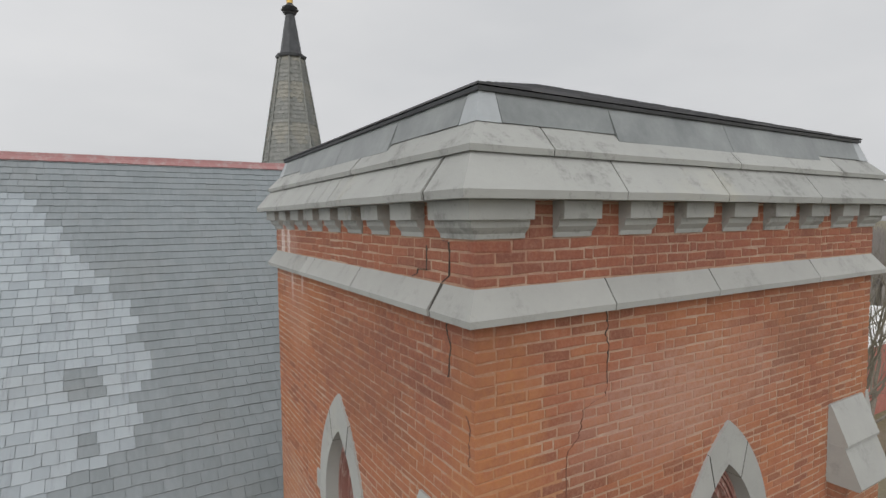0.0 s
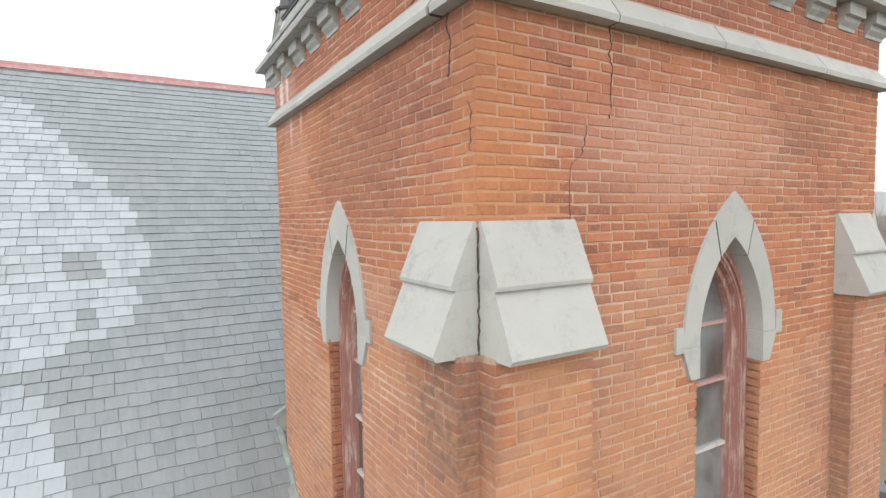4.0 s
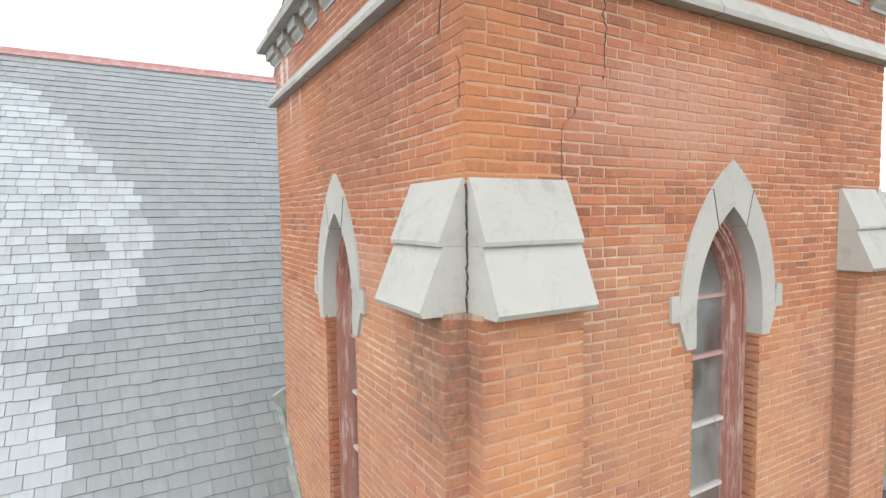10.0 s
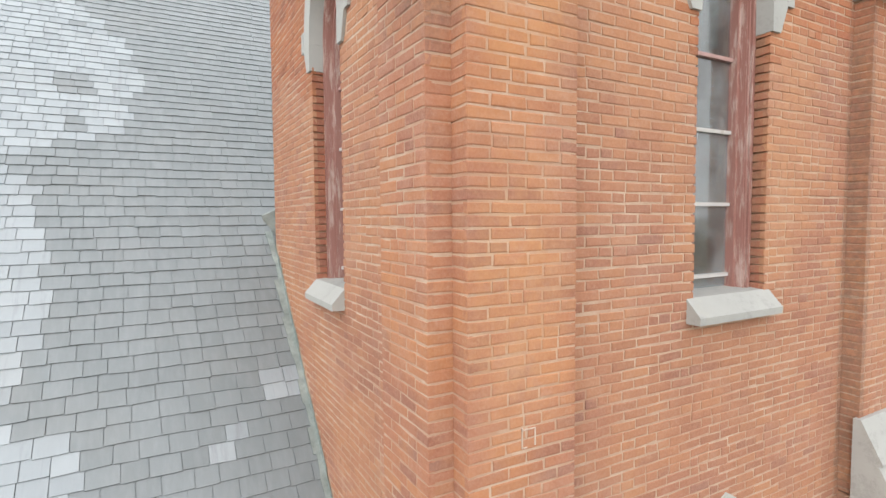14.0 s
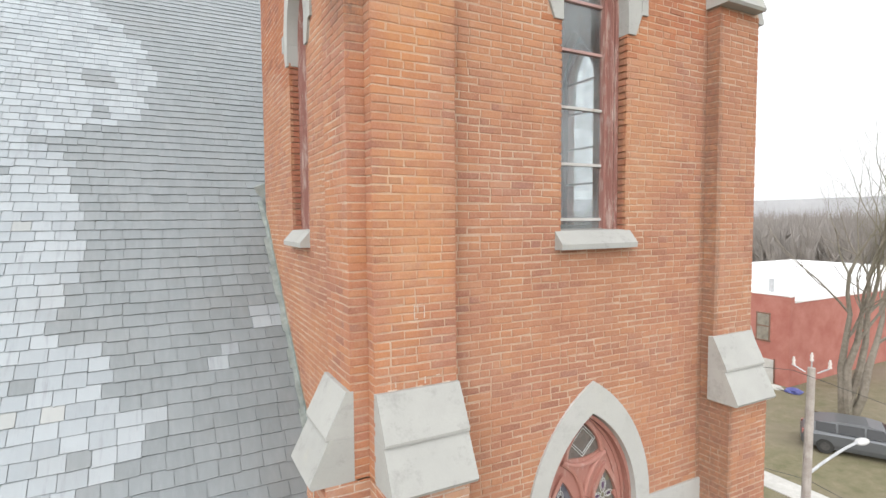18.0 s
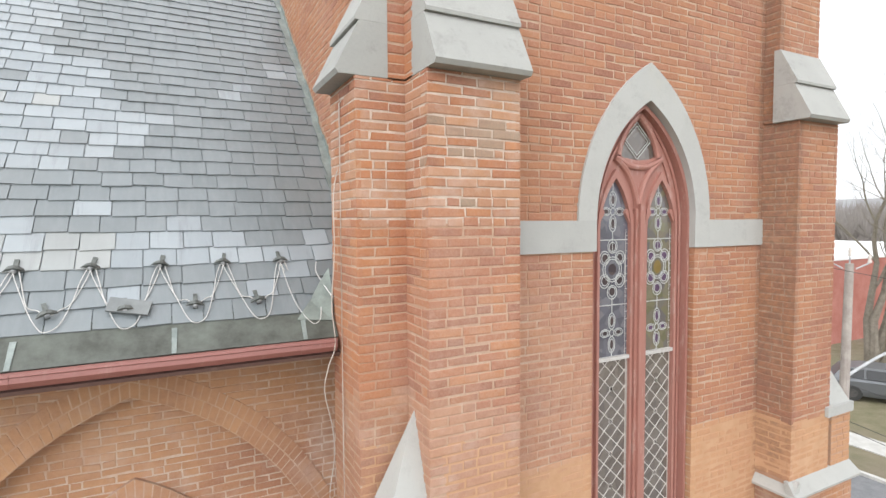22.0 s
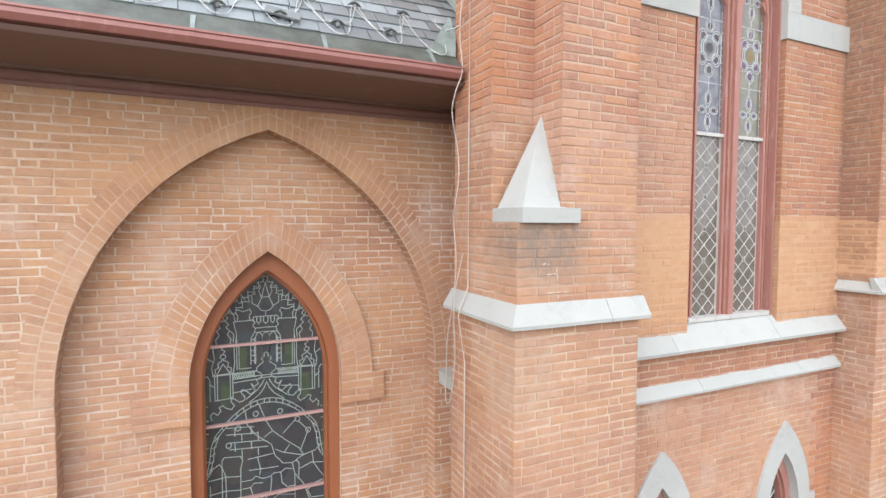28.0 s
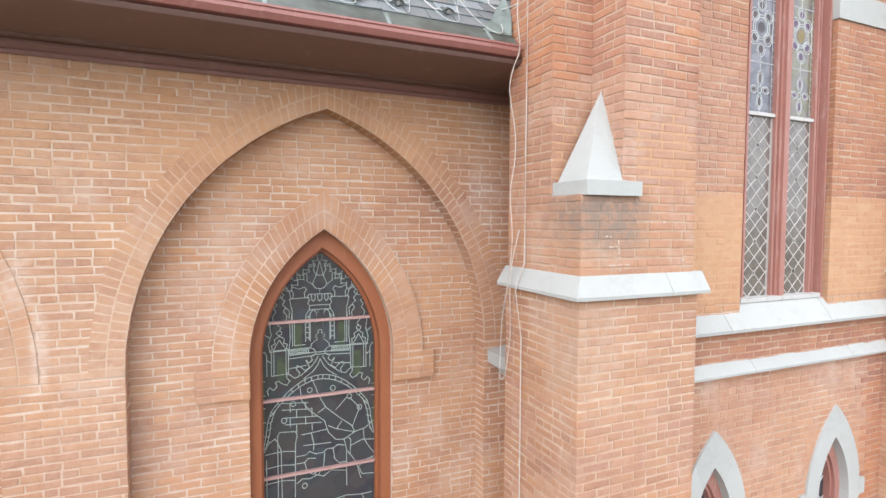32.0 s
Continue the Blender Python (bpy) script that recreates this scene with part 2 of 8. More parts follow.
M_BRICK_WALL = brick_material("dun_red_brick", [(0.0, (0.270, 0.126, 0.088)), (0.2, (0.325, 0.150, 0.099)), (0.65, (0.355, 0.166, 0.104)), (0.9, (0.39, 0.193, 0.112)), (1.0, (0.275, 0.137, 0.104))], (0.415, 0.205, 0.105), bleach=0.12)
# deeper, redder brick for the upper part of the tower
M_BRICK_TOP = brick_material("deep_red_belfry_brick", [(0, (0.215, 0.092, 0.066)), (0.14, (0.255, 0.106, 0.072)), (0.34, (0.325, 0.127, 0.080)), (0.7, (0.365, 0.146, 0.087)), (0.94, (0.398, 0.166, 0.092)), (1, (0.285, 0.125, 0.092))], (0.39, 0.165, 0.075), -0.05, (0.97, 0.93, 0.88))
M_BRICK_NAVE = brick_material("soft_orange_brick", [(0, (0.321, 0.166, 0.104)), (0.5, (0.370, 0.196, 0.118)), (0.9, (0.408, 0.229, 0.131)), (1, (0.325, 0.181, 0.126))], (0.48, 0.275, 0.142), 0.15, bleach=0.40)
M_BRICK_FADED = brick_material("faded_rose_brick", [(0, (0.342, 0.185, 0.129)), (0.4, (0.392, 0.216, 0.146)), (0.85, (0.442, 0.250, 0.163)), (1, (0.335, 0.197, 0.148))], (0.45, 0.255, 0.14), 0.2, bleach=0.45)
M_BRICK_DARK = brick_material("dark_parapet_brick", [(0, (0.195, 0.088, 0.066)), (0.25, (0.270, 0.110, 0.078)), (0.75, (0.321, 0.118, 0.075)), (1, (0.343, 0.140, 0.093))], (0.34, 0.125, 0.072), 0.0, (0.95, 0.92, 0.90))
M_BRICK_NEW = brick_material("plain_orange_repair_brick", [(0, (0.446, 0.242, 0.139)), (0.5, (0.460, 0.260, 0.150)), (1, (0.474, 0.274, 0.157))], (0.48, 0.28, 0.15))
M_BRICK_GREY = brick_material("buff_grey_replacement_brick", [(0, (0.255, 0.205, 0.150)), (0.5, (0.290, 0.235, 0.180)), (1, (0.320, 0.262, 0.205))], (0.35, 0.25, 0.18))


def mortar_material(name, stops, stained):
    m, n, l, b = material(name)
    ge = n.new("ShaderNodeNewGeometry")
    c = ramp(n, stops)
    l.new(noise_node(n, l, ge.outputs["Position"], 2.2, 8.0, 0.75), c.inputs[0])
    # in places the joints are stained like the bricks
    tone = mix_rgb(n, l, math_node(n, l, "MULTIPLY", span_node(n, l, noise_node(n, l, ge.outputs["Position"], 1.7, 8.0, 0.72), 0.44, 0.58), stained), c.outputs[0], (0.375, 0.205, 0.130))
    l.new(wall_stains_and_shade(n, l, ge.outputs["Position"], tone), b.inputs["Base Color"])
    b.inputs["Roughness"].default_value = 0.95
    bump(n, l, b, noise_node(n, l, ge.outputs["Position"], 140.0, 3.0), 0.6, 0.004)
    return m


M_MORTAR = mortar_material("lime_mortar", [(0.28, (0.33, 0.205, 0.135)), (0.5, (0.43, 0.305, 0.22)), (0.74, (0.54, 0.43, 0.34))], 0.75)
M_MORTAR_NAVE = mortar_material("pale_rose_mortar", [(0.28, (0.42, 0.30, 0.215)), (0.5, (0.53, 0.42, 0.335)), (0.72, (0.64, 0.56, 0.485))], 0.40)
M_MORTAR_ARCH = mortar_material("stained_arch_mortar", [(0.28, (0.40, 0.265, 0.18)), (0.5, (0.49, 0.36, 0.265)), (0.72, (0.61, 0.50, 0.42))], 0.65)

M_POINT, n, l, b = material("pale_repointing_mortar")
ge = n.new("ShaderNodeNewGeometry")
c = ramp(n, [(0.3, (0.41, 0.315, 0.25)), (0.7, (0.57, 0.475, 0.40))])
l.new(noise_node(n, l, ge.outputs["Position"], 14.0, 5.0), c.inputs[0])
l.new(c.outputs[0], b.inputs["Base Color"])
b.inputs["Roughness"].default_value = 0.95


M_SLURRY, n, l, b = material("orange_slurried_joint")
ge = n.new("ShaderNodeNewGeometry")
c = ramp(n, [(0.3, (0.42, 0.24, 0.13)), (0.7, (0.50, 0.31, 0.19))])
l.new(noise_node(n, l, ge.outputs["Position"], 5.0, 6.0, 0.7), c.inputs[0])
l.new(c.outputs[0], b.inputs["Base Color"])
b.inputs["Roughness"].default_value = 0.95


M_RUSTWASH, n, l, b = material("brick_red_flush_joint")
ge = n.new("ShaderNodeNewGeometry")
c = ramp(n, [(0.3, (0.36, 0.17, 0.09)), (0.7, (0.44, 0.24, 0.13))])
l.new(noise_node(n, l, ge.outputs["Position"], 9.0, 6.0, 0.7), c.inputs[0])
l.new(c.outputs[0], b.inputs["Base Color"])
b.inputs["Roughness"].default_value = 0.95


def stone_material(name, lo, hi, soot):
    m, n, l, b = material(name)
    r, pos = piece_random(n, l)
    c = ramp(n, [(0.3, lo), (0.7, hi)])
    l.new(noise_node(n, l, pos, 2.5, 8.0, 0.65), c.inputs[0])
    tone = mix_rgb(n, l, 0.5, c.outputs[0], mix_rgb(n, l, r, lo, hi))
    tone = mix_rgb(n, l, math_node(n, l, "MULTIPLY", span_node(n, l, noise_node(n, l, pos, 60.0, 5.0, 0.8), 0.4, 0.75), 0.3), tone, (0.36, 0.36, 0.34))
    st = math_node(n, l, "MULTIPLY", span_node(n, l, noise_node(n, l, pos, 3.6, 9.0, 0.8), 0.53, 0.69), soot)
    tone = mix_rgb(n, l, st, tone, (0.12, 0.12, 0.11))
    yel = math_node(n, l, "MULTIPLY", span_node(n, l, noise_node(n, l, pos, 1.3, 6.0, 0.7), 0.58, 0.75), 0.25)
    tone = mix_rgb(n, l, yel, tone, (0.50, 0.46, 0.33))
    l.new(tone, b.inputs["Base Color"])
    b.inputs["Roughness"].default_value = 0.8
    bump(n, l, b, noise_node(n, l, pos, 45.0, 6.0, 0.7), 0.35, 0.006)
    return m


M_STONE = stone_material("pale_grey_limestone", (0.295, 0.297, 0.281), (0.39, 0.392, 0.370), 0.4)
M_STONE_PALE = stone_material("clean_pale_limestone", (0.345, 0.347, 0.330), (0.43, 0.432, 0.412), 0.22)
M_COPING = stone_material("sooty_coping_stone", (0.27, 0.274, 0.26), (0.37, 0.374, 0.355), 0.85)

M_SEAM, n, l, b = material("dark_open_joint")
b.inputs["Base Color"].default_value = (0.05, 0.045, 0.04, 1)
b.inputs["Roughness"].default_value = 1.0


M_HAIRLINE, n, l, b = material("brown_hairline_crack")
b.inputs["Base Color"].default_value = (0.17, 0.08, 0.055, 1)
b.inputs["Roughness"].default_value = 1.0


def slate_material(name, lo, hi, rough=0.31, dribble=0.0):
    m, n, l, b = material(name)
    r, pos = piece_random(n, l)
    base = mix_rgb(n, l, r, lo, hi)
    stretch = n.new("ShaderNodeMapping")
    stretch.inputs["Scale"].default_value = (9.0, 2.0, 2.0)
    l.new(pos, stretch.inputs[0])
    streak = noise_node(n, l, stretch.outputs[0], 2.0, 7.0, 0.7)
    col = mix_rgb(n, l, math_node(n, l, "MULTIPLY", span_node(n, l, streak, 0.45, 0.75), 0.13), base, (0.42, 0.44, 0.46))
    if dribble:
        run_n = n.new("ShaderNodeMapping")
        run_n.inputs["Scale"].default_value = (7.0, 0.7, 0.7)
        l.new(pos, run_n.inputs[0])
        col = mix_rgb(n, l, math_node(n, l, "MULTIPLY", span_node(n, l, noise_node(n, l, run_n.outputs[0], 1.6, 6.0, 0.75), 0.54, 0.70), dribble), col, (0.16, 0.17, 0.18))
    col = mix_rgb(n, l, math_node(n, l, "MULTIPLY", span_node(n, l, noise_node(n, l, pos, 1.6, 6.0), 0.5, 0.75), 0.25), col, (0.20, 0.20, 0.19))
    l.new(col, b.inputs["Base Color"])
    b.inputs["Roughness"].default_value = rough
    b.inputs["Specular IOR Level"].default_value = 0.75
    bump(n, l, b, noise_node(n, l, pos, 30.0, 6.0, 0.7), 0.3, 0.004)
    return m


M_SLATE = slate_material("grey_roof_slate", (0.152, 0.174, 0.182), (0.181, 0.205, 0.215))
M_SLATE_PALE = slate_material("pale_bloomed_slate", (0.238, 0.270, 0.290), (0.310, 0.346, 0.367), 0.36, 0.55)
M_SLATE_CREAM = slate_material("cream_weathered_slate", (0.27, 0.29, 0.288), (0.325, 0.342, 0.335), 0.4, 0.3)


def paint_material(name, col, worn, amount, rough=0.5, scale=18.0, lo=0.55, grain=0.3):
    m, n, l, b = material(name)
    ge = n.new("ShaderNodeNewGeometry")
    p = ge.outputs["Position"]
    st = n.new("ShaderNodeMapping")
    st.inputs["Scale"].default_value = (1.0, 1.0, grain)
    l.new(p, st.inputs[0])
    f = span_node(n, l, noise_node(n, l, st.outputs[0], scale, 8.0, 0.75), lo, lo + 0.11)
    c = mix_rgb(n, l, math_node(n, l, "MULTIPLY", f, amount), col, worn)
    c = mix_rgb(n, l, math_node(n, l, "MULTIPLY", noise_node(n, l, p, 2.0, 5.0), 0.35), c, tuple(v * 0.55 for v in col))
    l.new(c, b.inputs["Base Color"])
    b.inputs["Roughness"].default_value = rough
    bump(n, l, b, noise_node(n, l, p, 60.0, 4.0), 0.25, 0.003)
    return m


M_REDWOOD = paint_material("peeling_red_brown_timber", (0.295, 0.140, 0.115), (0.53, 0.42, 0.375), 0.85, 0.6, 24.0, 0.50, 0.14)
M_TRACERY = paint_material("faded_rose_timber", (0.352, 0.163, 0.130), (0.50, 0.36, 0.32), 0.6, 0.5, 20.0, 0.53, 0.2)
M_FRAME = paint_material("orange_brown_window_frame", (0.27, 0.088, 0.034), (0.34, 0.14, 0.07), 0.4, 0.6)
M_GUTTER = paint_material("rose_red_painted_gutter", (0.275, 0.112, 0.095), (0.38, 0.215, 0.19), 0.5, 0.4)
M_SOFFIT = paint_material("dark_brown_soffit_board", (0.165, 0.098, 0.085), (0.235, 0.155, 0.135), 0.5, 0.6, 6.0)
M_TRIM = paint_material("dull_brown_wall_trim", (0.235, 0.120, 0.105), (0.31, 0.20, 0.18), 0.4, 0.6, 8.0)
M_RIDGE = paint_material("red_painted_ridge_metal", (0.34, 0.165, 0.16), (0.40, 0.33, 0.315), 0.7, 0.5, 6.0, 0.5, 1.0)
M_WHITEBAR = paint_material("flaking_white_glazing_bar", (0.50, 0.485, 0.465), (0.30, 0.21, 0.18), 0.6)
M_PINKBAR = paint_material("dull_pink_saddle_bar", (0.42, 0.26, 0.24), (0.25, 0.15, 0.13), 0.5)


def metal_material(name, a, c2, rough, metal, scale=6.0):
    m, n, l, b = material(name)
    r, p = piece_random(n, l)
    f = noise_node(n, l, p, scale, 8.0, 0.7)
    c = ramp(n, [(0.35, a), (0.68, c2)])
    l.new(f, c.inputs[0])
    l.new(c.outputs[0], b.inputs["Base Color"])
    b.inputs["Metallic"].default_value = metal
    rr = n.new("ShaderNodeMapRange")
    rr.inputs[3].default_value, rr.inputs[4].default_value = rough - 0.12, rough + 0.15
    l.new(f, rr.inputs[0])
    l.new(rr.outputs[0], b.inputs["Roughness"])
    bump(n, l, b, noise_node(n, l, p, 8.0, 4.0), 0.25, 0.01)
    return m


M_COPPER = metal_material("green_grey_weathered_copper", (0.13, 0.15, 0.137), (0.26, 0.30, 0.27), 0.6, 0.3)
M_APRON = metal_material("brown_green_tarnished_copper", (0.06, 0.062, 0.052), (0.15, 0.165, 0.145), 0.55, 0.3, 4.0)
M_LEAD = metal_material("grey_lead_flashing", (0.17, 0.20, 0.19), (0.34, 0.38, 0.36), 0.55, 0.4)
M_FASCIA = metal_material("slate_grey_sheet_metal", (0.17, 0.182, 0.182), (0.28, 0.295, 0.29), 0.42, 0.35, 3.0)
M_FASCIA_END = metal_material("pale_grey_sheet_metal", (0.34, 0.36, 0.37), (0.44, 0.46, 0.47), 0.5, 0.3, 3.0)
M_DRIP = metal_material("black_drip_edge", (0.035, 0.037, 0.04), (0.07, 0.072, 0.075), 0.5, 0.2)
M_IRON = metal_material("dark_iron", (0.05, 0.05, 0.05), (0.12, 0.115, 0.11), 0.6, 0.5)
M_GUARD = metal_material("grey_green_snow_guard", (0.065, 0.07, 0.066), (0.20, 0.215, 0.20), 0.6, 0.4, 20.0)
M_GOLD = metal_material("gilded_metal", (0.55, 0.35, 0.10), (0.70, 0.48, 0.16), 0.4, 0.8)
M_GALV = metal_material("galvanised_steel", (0.42, 0.43, 0.44), (0.58, 0.59, 0.60), 0.45, 0.6)

M_ROOFING, n, l, b = material("charcoal_shingle_roofing")
r, p = piece_random(n, l)
l.new(mix_rgb(n, l, r, (0.05, 0.05, 0.053), (0.10, 0.10, 0.105)), b.inputs["Base Color"])
b.inputs["Roughness"].default_value = 0.9
bump(n, l, b, noise_node(n, l, p, 120.0, 3.0), 0.6, 0.004)

M_CABLE, n, l, b = material("off_white_heating_cable")
b.inputs["Base Color"].default_value = (0.56, 0.55, 0.53, 1)
b.inputs["Roughness"].default_value = 0.5
M_CABLE_TAN, n, l, b = material("weathered_tan_cable")
ge = n.new("ShaderNodeNewGeometry")
l.new(mix_rgb(n, l, noise_node(n, l, ge.outputs["Position"], 4.0, 4.0), (0.36, 0.31, 0.275), (0.55, 0.49, 0.44)), b.inputs["Base Color"])
b.inputs["Roughness"].default_value = 0.6

M_GLASS, n, l, b = material("old_clear_window_glass")
tr, gl, mx, fr = n.new("ShaderNodeBsdfTransparent"), n.new("ShaderNodeBsdfGlossy"), n.new("ShaderNodeMixShader"), n.new("ShaderNodeLayerWeight")
tr.inputs[0].default_value = (0.93, 0.955, 0.96, 1)
gl.inputs["Roughness"].default_value = 0.06
fr.inputs[0].default_value = 0.5
ge = n.new("ShaderNodeNewGeometry")
bp = n.new("ShaderNodeBump")
bp.inputs["Strength"].default_value, bp.inputs["Distance"].default_value = 0.15, 0.01
l.new(noise_node(n, l, ge.outputs["Position"], 3.0, 2.0), bp.inputs["Height"])
l.new(bp.outputs[0], gl.inputs["Normal"])
l.new(math_node(n, l, "ADD", math_node(n, l, "MULTIPLY", math_node(n, l, "POWER", fr.outputs["Facing"], 2.5), 0.55), 0.05), mx.inputs[0])
l.new(tr.outputs[0], mx.inputs[1])
l.new(gl.outputs[0], mx.inputs[2])
# patchy grey diffuse layer imitates sky reflected in the panes, besides some grime
reflection_film, mx2 = n.new("ShaderNodeBsdfDiffuse"), n.new("ShaderNodeMixShader")
reflection_film.inputs[0].default_value = (0.38, 0.41, 0.42, 1)
l.new(math_node(n, l, "ADD", math_node(n, l, "MULTIPLY", span_node(n, l, noise_node(n, l, ge.outputs["Position"], 2.4, 6.0), 0.42, 0.66), 0.22), 0.04), mx2.inputs[0])
l.new(mx.outputs[0], mx2.inputs[1])
l.new(reflection_film.outputs[0], mx2.inputs[2])
l.new(mx2.outputs[0], n["Material Output"].inputs[0])


def stained_material(name, cols, scale, rough=0.2, gloss=0.4):
    m, n, l, b = material(name)
    ge = n.new("ShaderNodeNewGeometry")
    v = n.new("ShaderNodeTexVoronoi")
    v.inputs["Scale"].default_value = scale
    l.new(ge.outputs["Position"], v.inputs["Vector"])
    sep = n.new("ShaderNodeSeparateColor")
    l.new(v.outputs["Color"], sep.inputs[0])
    c = ramp(n, [(k / (len(cols) - 1), q) for k, q in enumerate(cols)])
    l.new(sep.outputs[0], c.inputs[0])
    l.new(c.outputs[0], b.inputs["Base Color"])
    b.inputs["Roughness"].default_value = rough
    b.inputs["Specular IOR Level"].default_value = gloss
    bump(n, l, b, noise_node(n, l, ge.outputs["Position"], 5.0, 3.0), 0.2, 0.01)
    return m


# the next two glasses have reflected sky's blue-grey mixed into their base colours
M_STAIN_DARK = stained_material("dark_stained_glass", [(0.030, 0.030, 0.042), (0.042, 0.036, 0.040), (0.034, 0.042, 0.048), (0.052, 0.044, 0.044), (0.040, 0.050, 0.064)], 9.0, 0.16, 0.65)
M_STAIN_BLUE = stained_material("grey_stained_glass", [(0.065, 0.066, 0.085), (0.10, 0.10, 0.125), (0.15, 0.15, 0.17), (0.085, 0.085, 0.105)], 16.0, 0.14, 1.0)
M_STAIN_OLIVE = stained_material("olive_stained_glass", [(0.105, 0.10, 0.055), (0.16, 0.15, 0.095), (0.10, 0.09, 0.095), (0.15, 0.13, 0.09)], 16.0, 0.14, 1.0)
M_STAIN_PURPLE = stained_material("purple_glass_jewel", [(0.075, 0.045, 0.085), (0.11, 0.065, 0.12)], 14.0)
M_STAIN_AMBER = stained_material("amber_glass_jewel", [(0.16, 0.11, 0.03), (0.20, 0.14, 0.05)], 14.0)
M_STAIN_BLACK = stained_material("near_black_glass_jewel", [(0.045, 0.035, 0.040), (0.075, 0.055, 0.055)], 14.0)
M_QUARRY = stained_material("smoky_quarry_glass", [(0.095, 0.078, 0.066), (0.125, 0.105, 0.09), (0.15, 0.13, 0.112), (0.11, 0.095, 0.085)], 14.0, 0.14, 1.0)
M_LEADING, n, l, b = material("pale_lead_came")
b.inputs["Base Color"].default_value = (0.50, 0.51, 0.50, 1)
b.inputs["Roughness"].default_value = 0.5
b.inputs["Metallic"].default_value = 0.2
M_LATTICE, n, l, b = material("dull_tan_lead_lattice")
b.inputs["Base Color"].default_value = (0.46, 0.43, 0.40, 1)
b.inputs["Roughness"].default_value = 0.6
M_LEADING_NAVE, n, l, b = material("grey_green_lead_came")
b.inputs["Base Color"].default_value = (0.31, 0.355, 0.325, 1)
b.inputs["Roughness"].default_value = 0.5

M_PLASTER, n, l, b = material("dusty_interior_plaster")
ge = n.new("ShaderNodeNewGeometry")
l.new(mix_rgb(n, l, noise_node(n, l, ge.outputs["Position"], 1.2, 5.0), (0.48, 0.47, 0.45), (0.62, 0.61, 0.59)), b.inputs["Base Color"])
b.inputs["Roughness"].default_value = 0.9


def ground_material(name, a, c2, scale, rough=0.95, third=None):
    m, n, l, b = material(name)
    ge = n.new("ShaderNodeNewGeometry")
    p = ge.outputs["Position"]
    c = ramp(n, [(0.35, a), (0.65, c2)])
    l.new(noise_node(n, l, p, scale, 9.0, 0.7), c.inputs[0])
    col = c.outputs[0]
    if third:
        col = mix_rgb(n, l, span_node(n, l, noise_node(n, l, p, 0.09, 5.0), 0.45, 0.65), col, third)
    l.new(col, b.inputs["Base Color"])
    b.inputs["Roughness"].default_value = rough
    bump(n, l, b, noise_node(n, l, p, scale * 8, 5.0, 0.8), 0.6, 0.03)
    return m


M_GRASS = ground_material("winter_lawn", (0.125, 0.12, 0.06), (0.21, 0.18, 0.115), 1.6, 0.95, (0.20, 0.165, 0.125))
M_ASPHALT = ground_material("grey_asphalt", (0.16, 0.165, 0.17), (0.22, 0.22, 0.225), 3.0)
M_CONCRETE = ground_material("pale_concrete", (0.42, 0.41, 0.38), (0.56, 0.55, 0.52), 2.0)
M_WOODS = ground_material("bare_winter_woods", (0.19, 0.172, 0.158), (0.27, 0.248, 0.232), 0.35)
# distance haze is put into the hill's pale blue-grey colour
M_HILL = ground_material("haze_toned_far_hill", (0.35, 0.355, 0.375), (0.42, 0.425, 0.445), 0.03)
M_BARK = ground_material("grey_brown_bark", (0.15, 0.13, 0.105), (0.25, 0.22, 0.18), 5.0, 0.95, (0.15, 0.142, 0.095))
M_POLE = ground_material("weathered_grey_pole_timber", (0.34, 0.30, 0.27), (0.47, 0.43, 0.39), 4.0)
M_REDWALL = ground_material("red_painted_block_wall", (0.33, 0.115, 0.088), (0.42, 0.18, 0.145), 0.8)
M_WHITEROOF = ground_material("white_membrane_roof", (0.72, 0.72, 0.71), (0.82, 0.82, 0.82), 0.2)
M_CARBODY, n, l, b = material("dark_grey_car_paint")
b.inputs["Base Color"].default_value = (0.125, 0.132, 0.14, 1)
b.inputs["Metallic"].default_value, b.inputs["Roughness"].default_value = 0.4, 0.35
M_CARGLASS, n, l, b = material("dark_car_glass")
b.inputs["Base Color"].default_value = (0.02, 0.022, 0.025, 1)
b.inputs["Roughness"].default_value = 0.12
b.inputs["Specular IOR Level"].default_value = 0.3
M_TYRE, n, l, b = material("black_rubber")
b.inputs["Base Color"].default_value = (0.025, 0.025, 0.025, 1)
M_PORCELAIN, n, l, b = material("pale_porcelain")
b.inputs["Base Color"].default_value = (0.62, 0.57, 0.53, 1)
b.inputs["Roughness"].default_value = 0.25
M_WIRE, n, l, b = material("black_wire")
b.inputs["Base Color"].default_value = (0.05, 0.05, 0.05, 1)
M_CURTAIN = ground_material("tan_window_blind", (0.16, 0.145, 0.115), (0.30, 0.275, 0.225), 2.5, 0.6)
M_BROWNFRAME = ground_material("brown_painted_timber", (0.16, 0.085, 0.06), (0.22, 0.125, 0.09), 3.0)
M_TARP = ground_material("blue_tarpaulin", (0.05, 0.055, 0.22), (0.14, 0.16, 0.38), 3.0, 0.5)
M_LAMPGLASS, n, l, b = material("milky_lamp_lens")
b.inputs["Base Color"].default_value = (0.52, 0.52, 0.51, 1)


# ---------------------------------------------------------------- building helpers
rng = random.Random(7)


def thing(name, label, category="", group="", kind=""):
    return tagged(new(name), label, category, group, kind)


def mesh(name, verts, faces, mats):
    me = bpy.data.meshes.new(name)
    me.from_pydata([tuple(v) for v in verts], [], faces)
    for m in (mats if isinstance(mats, (list, tuple)) else [mats]):
        me.materials.append(m)
    return me


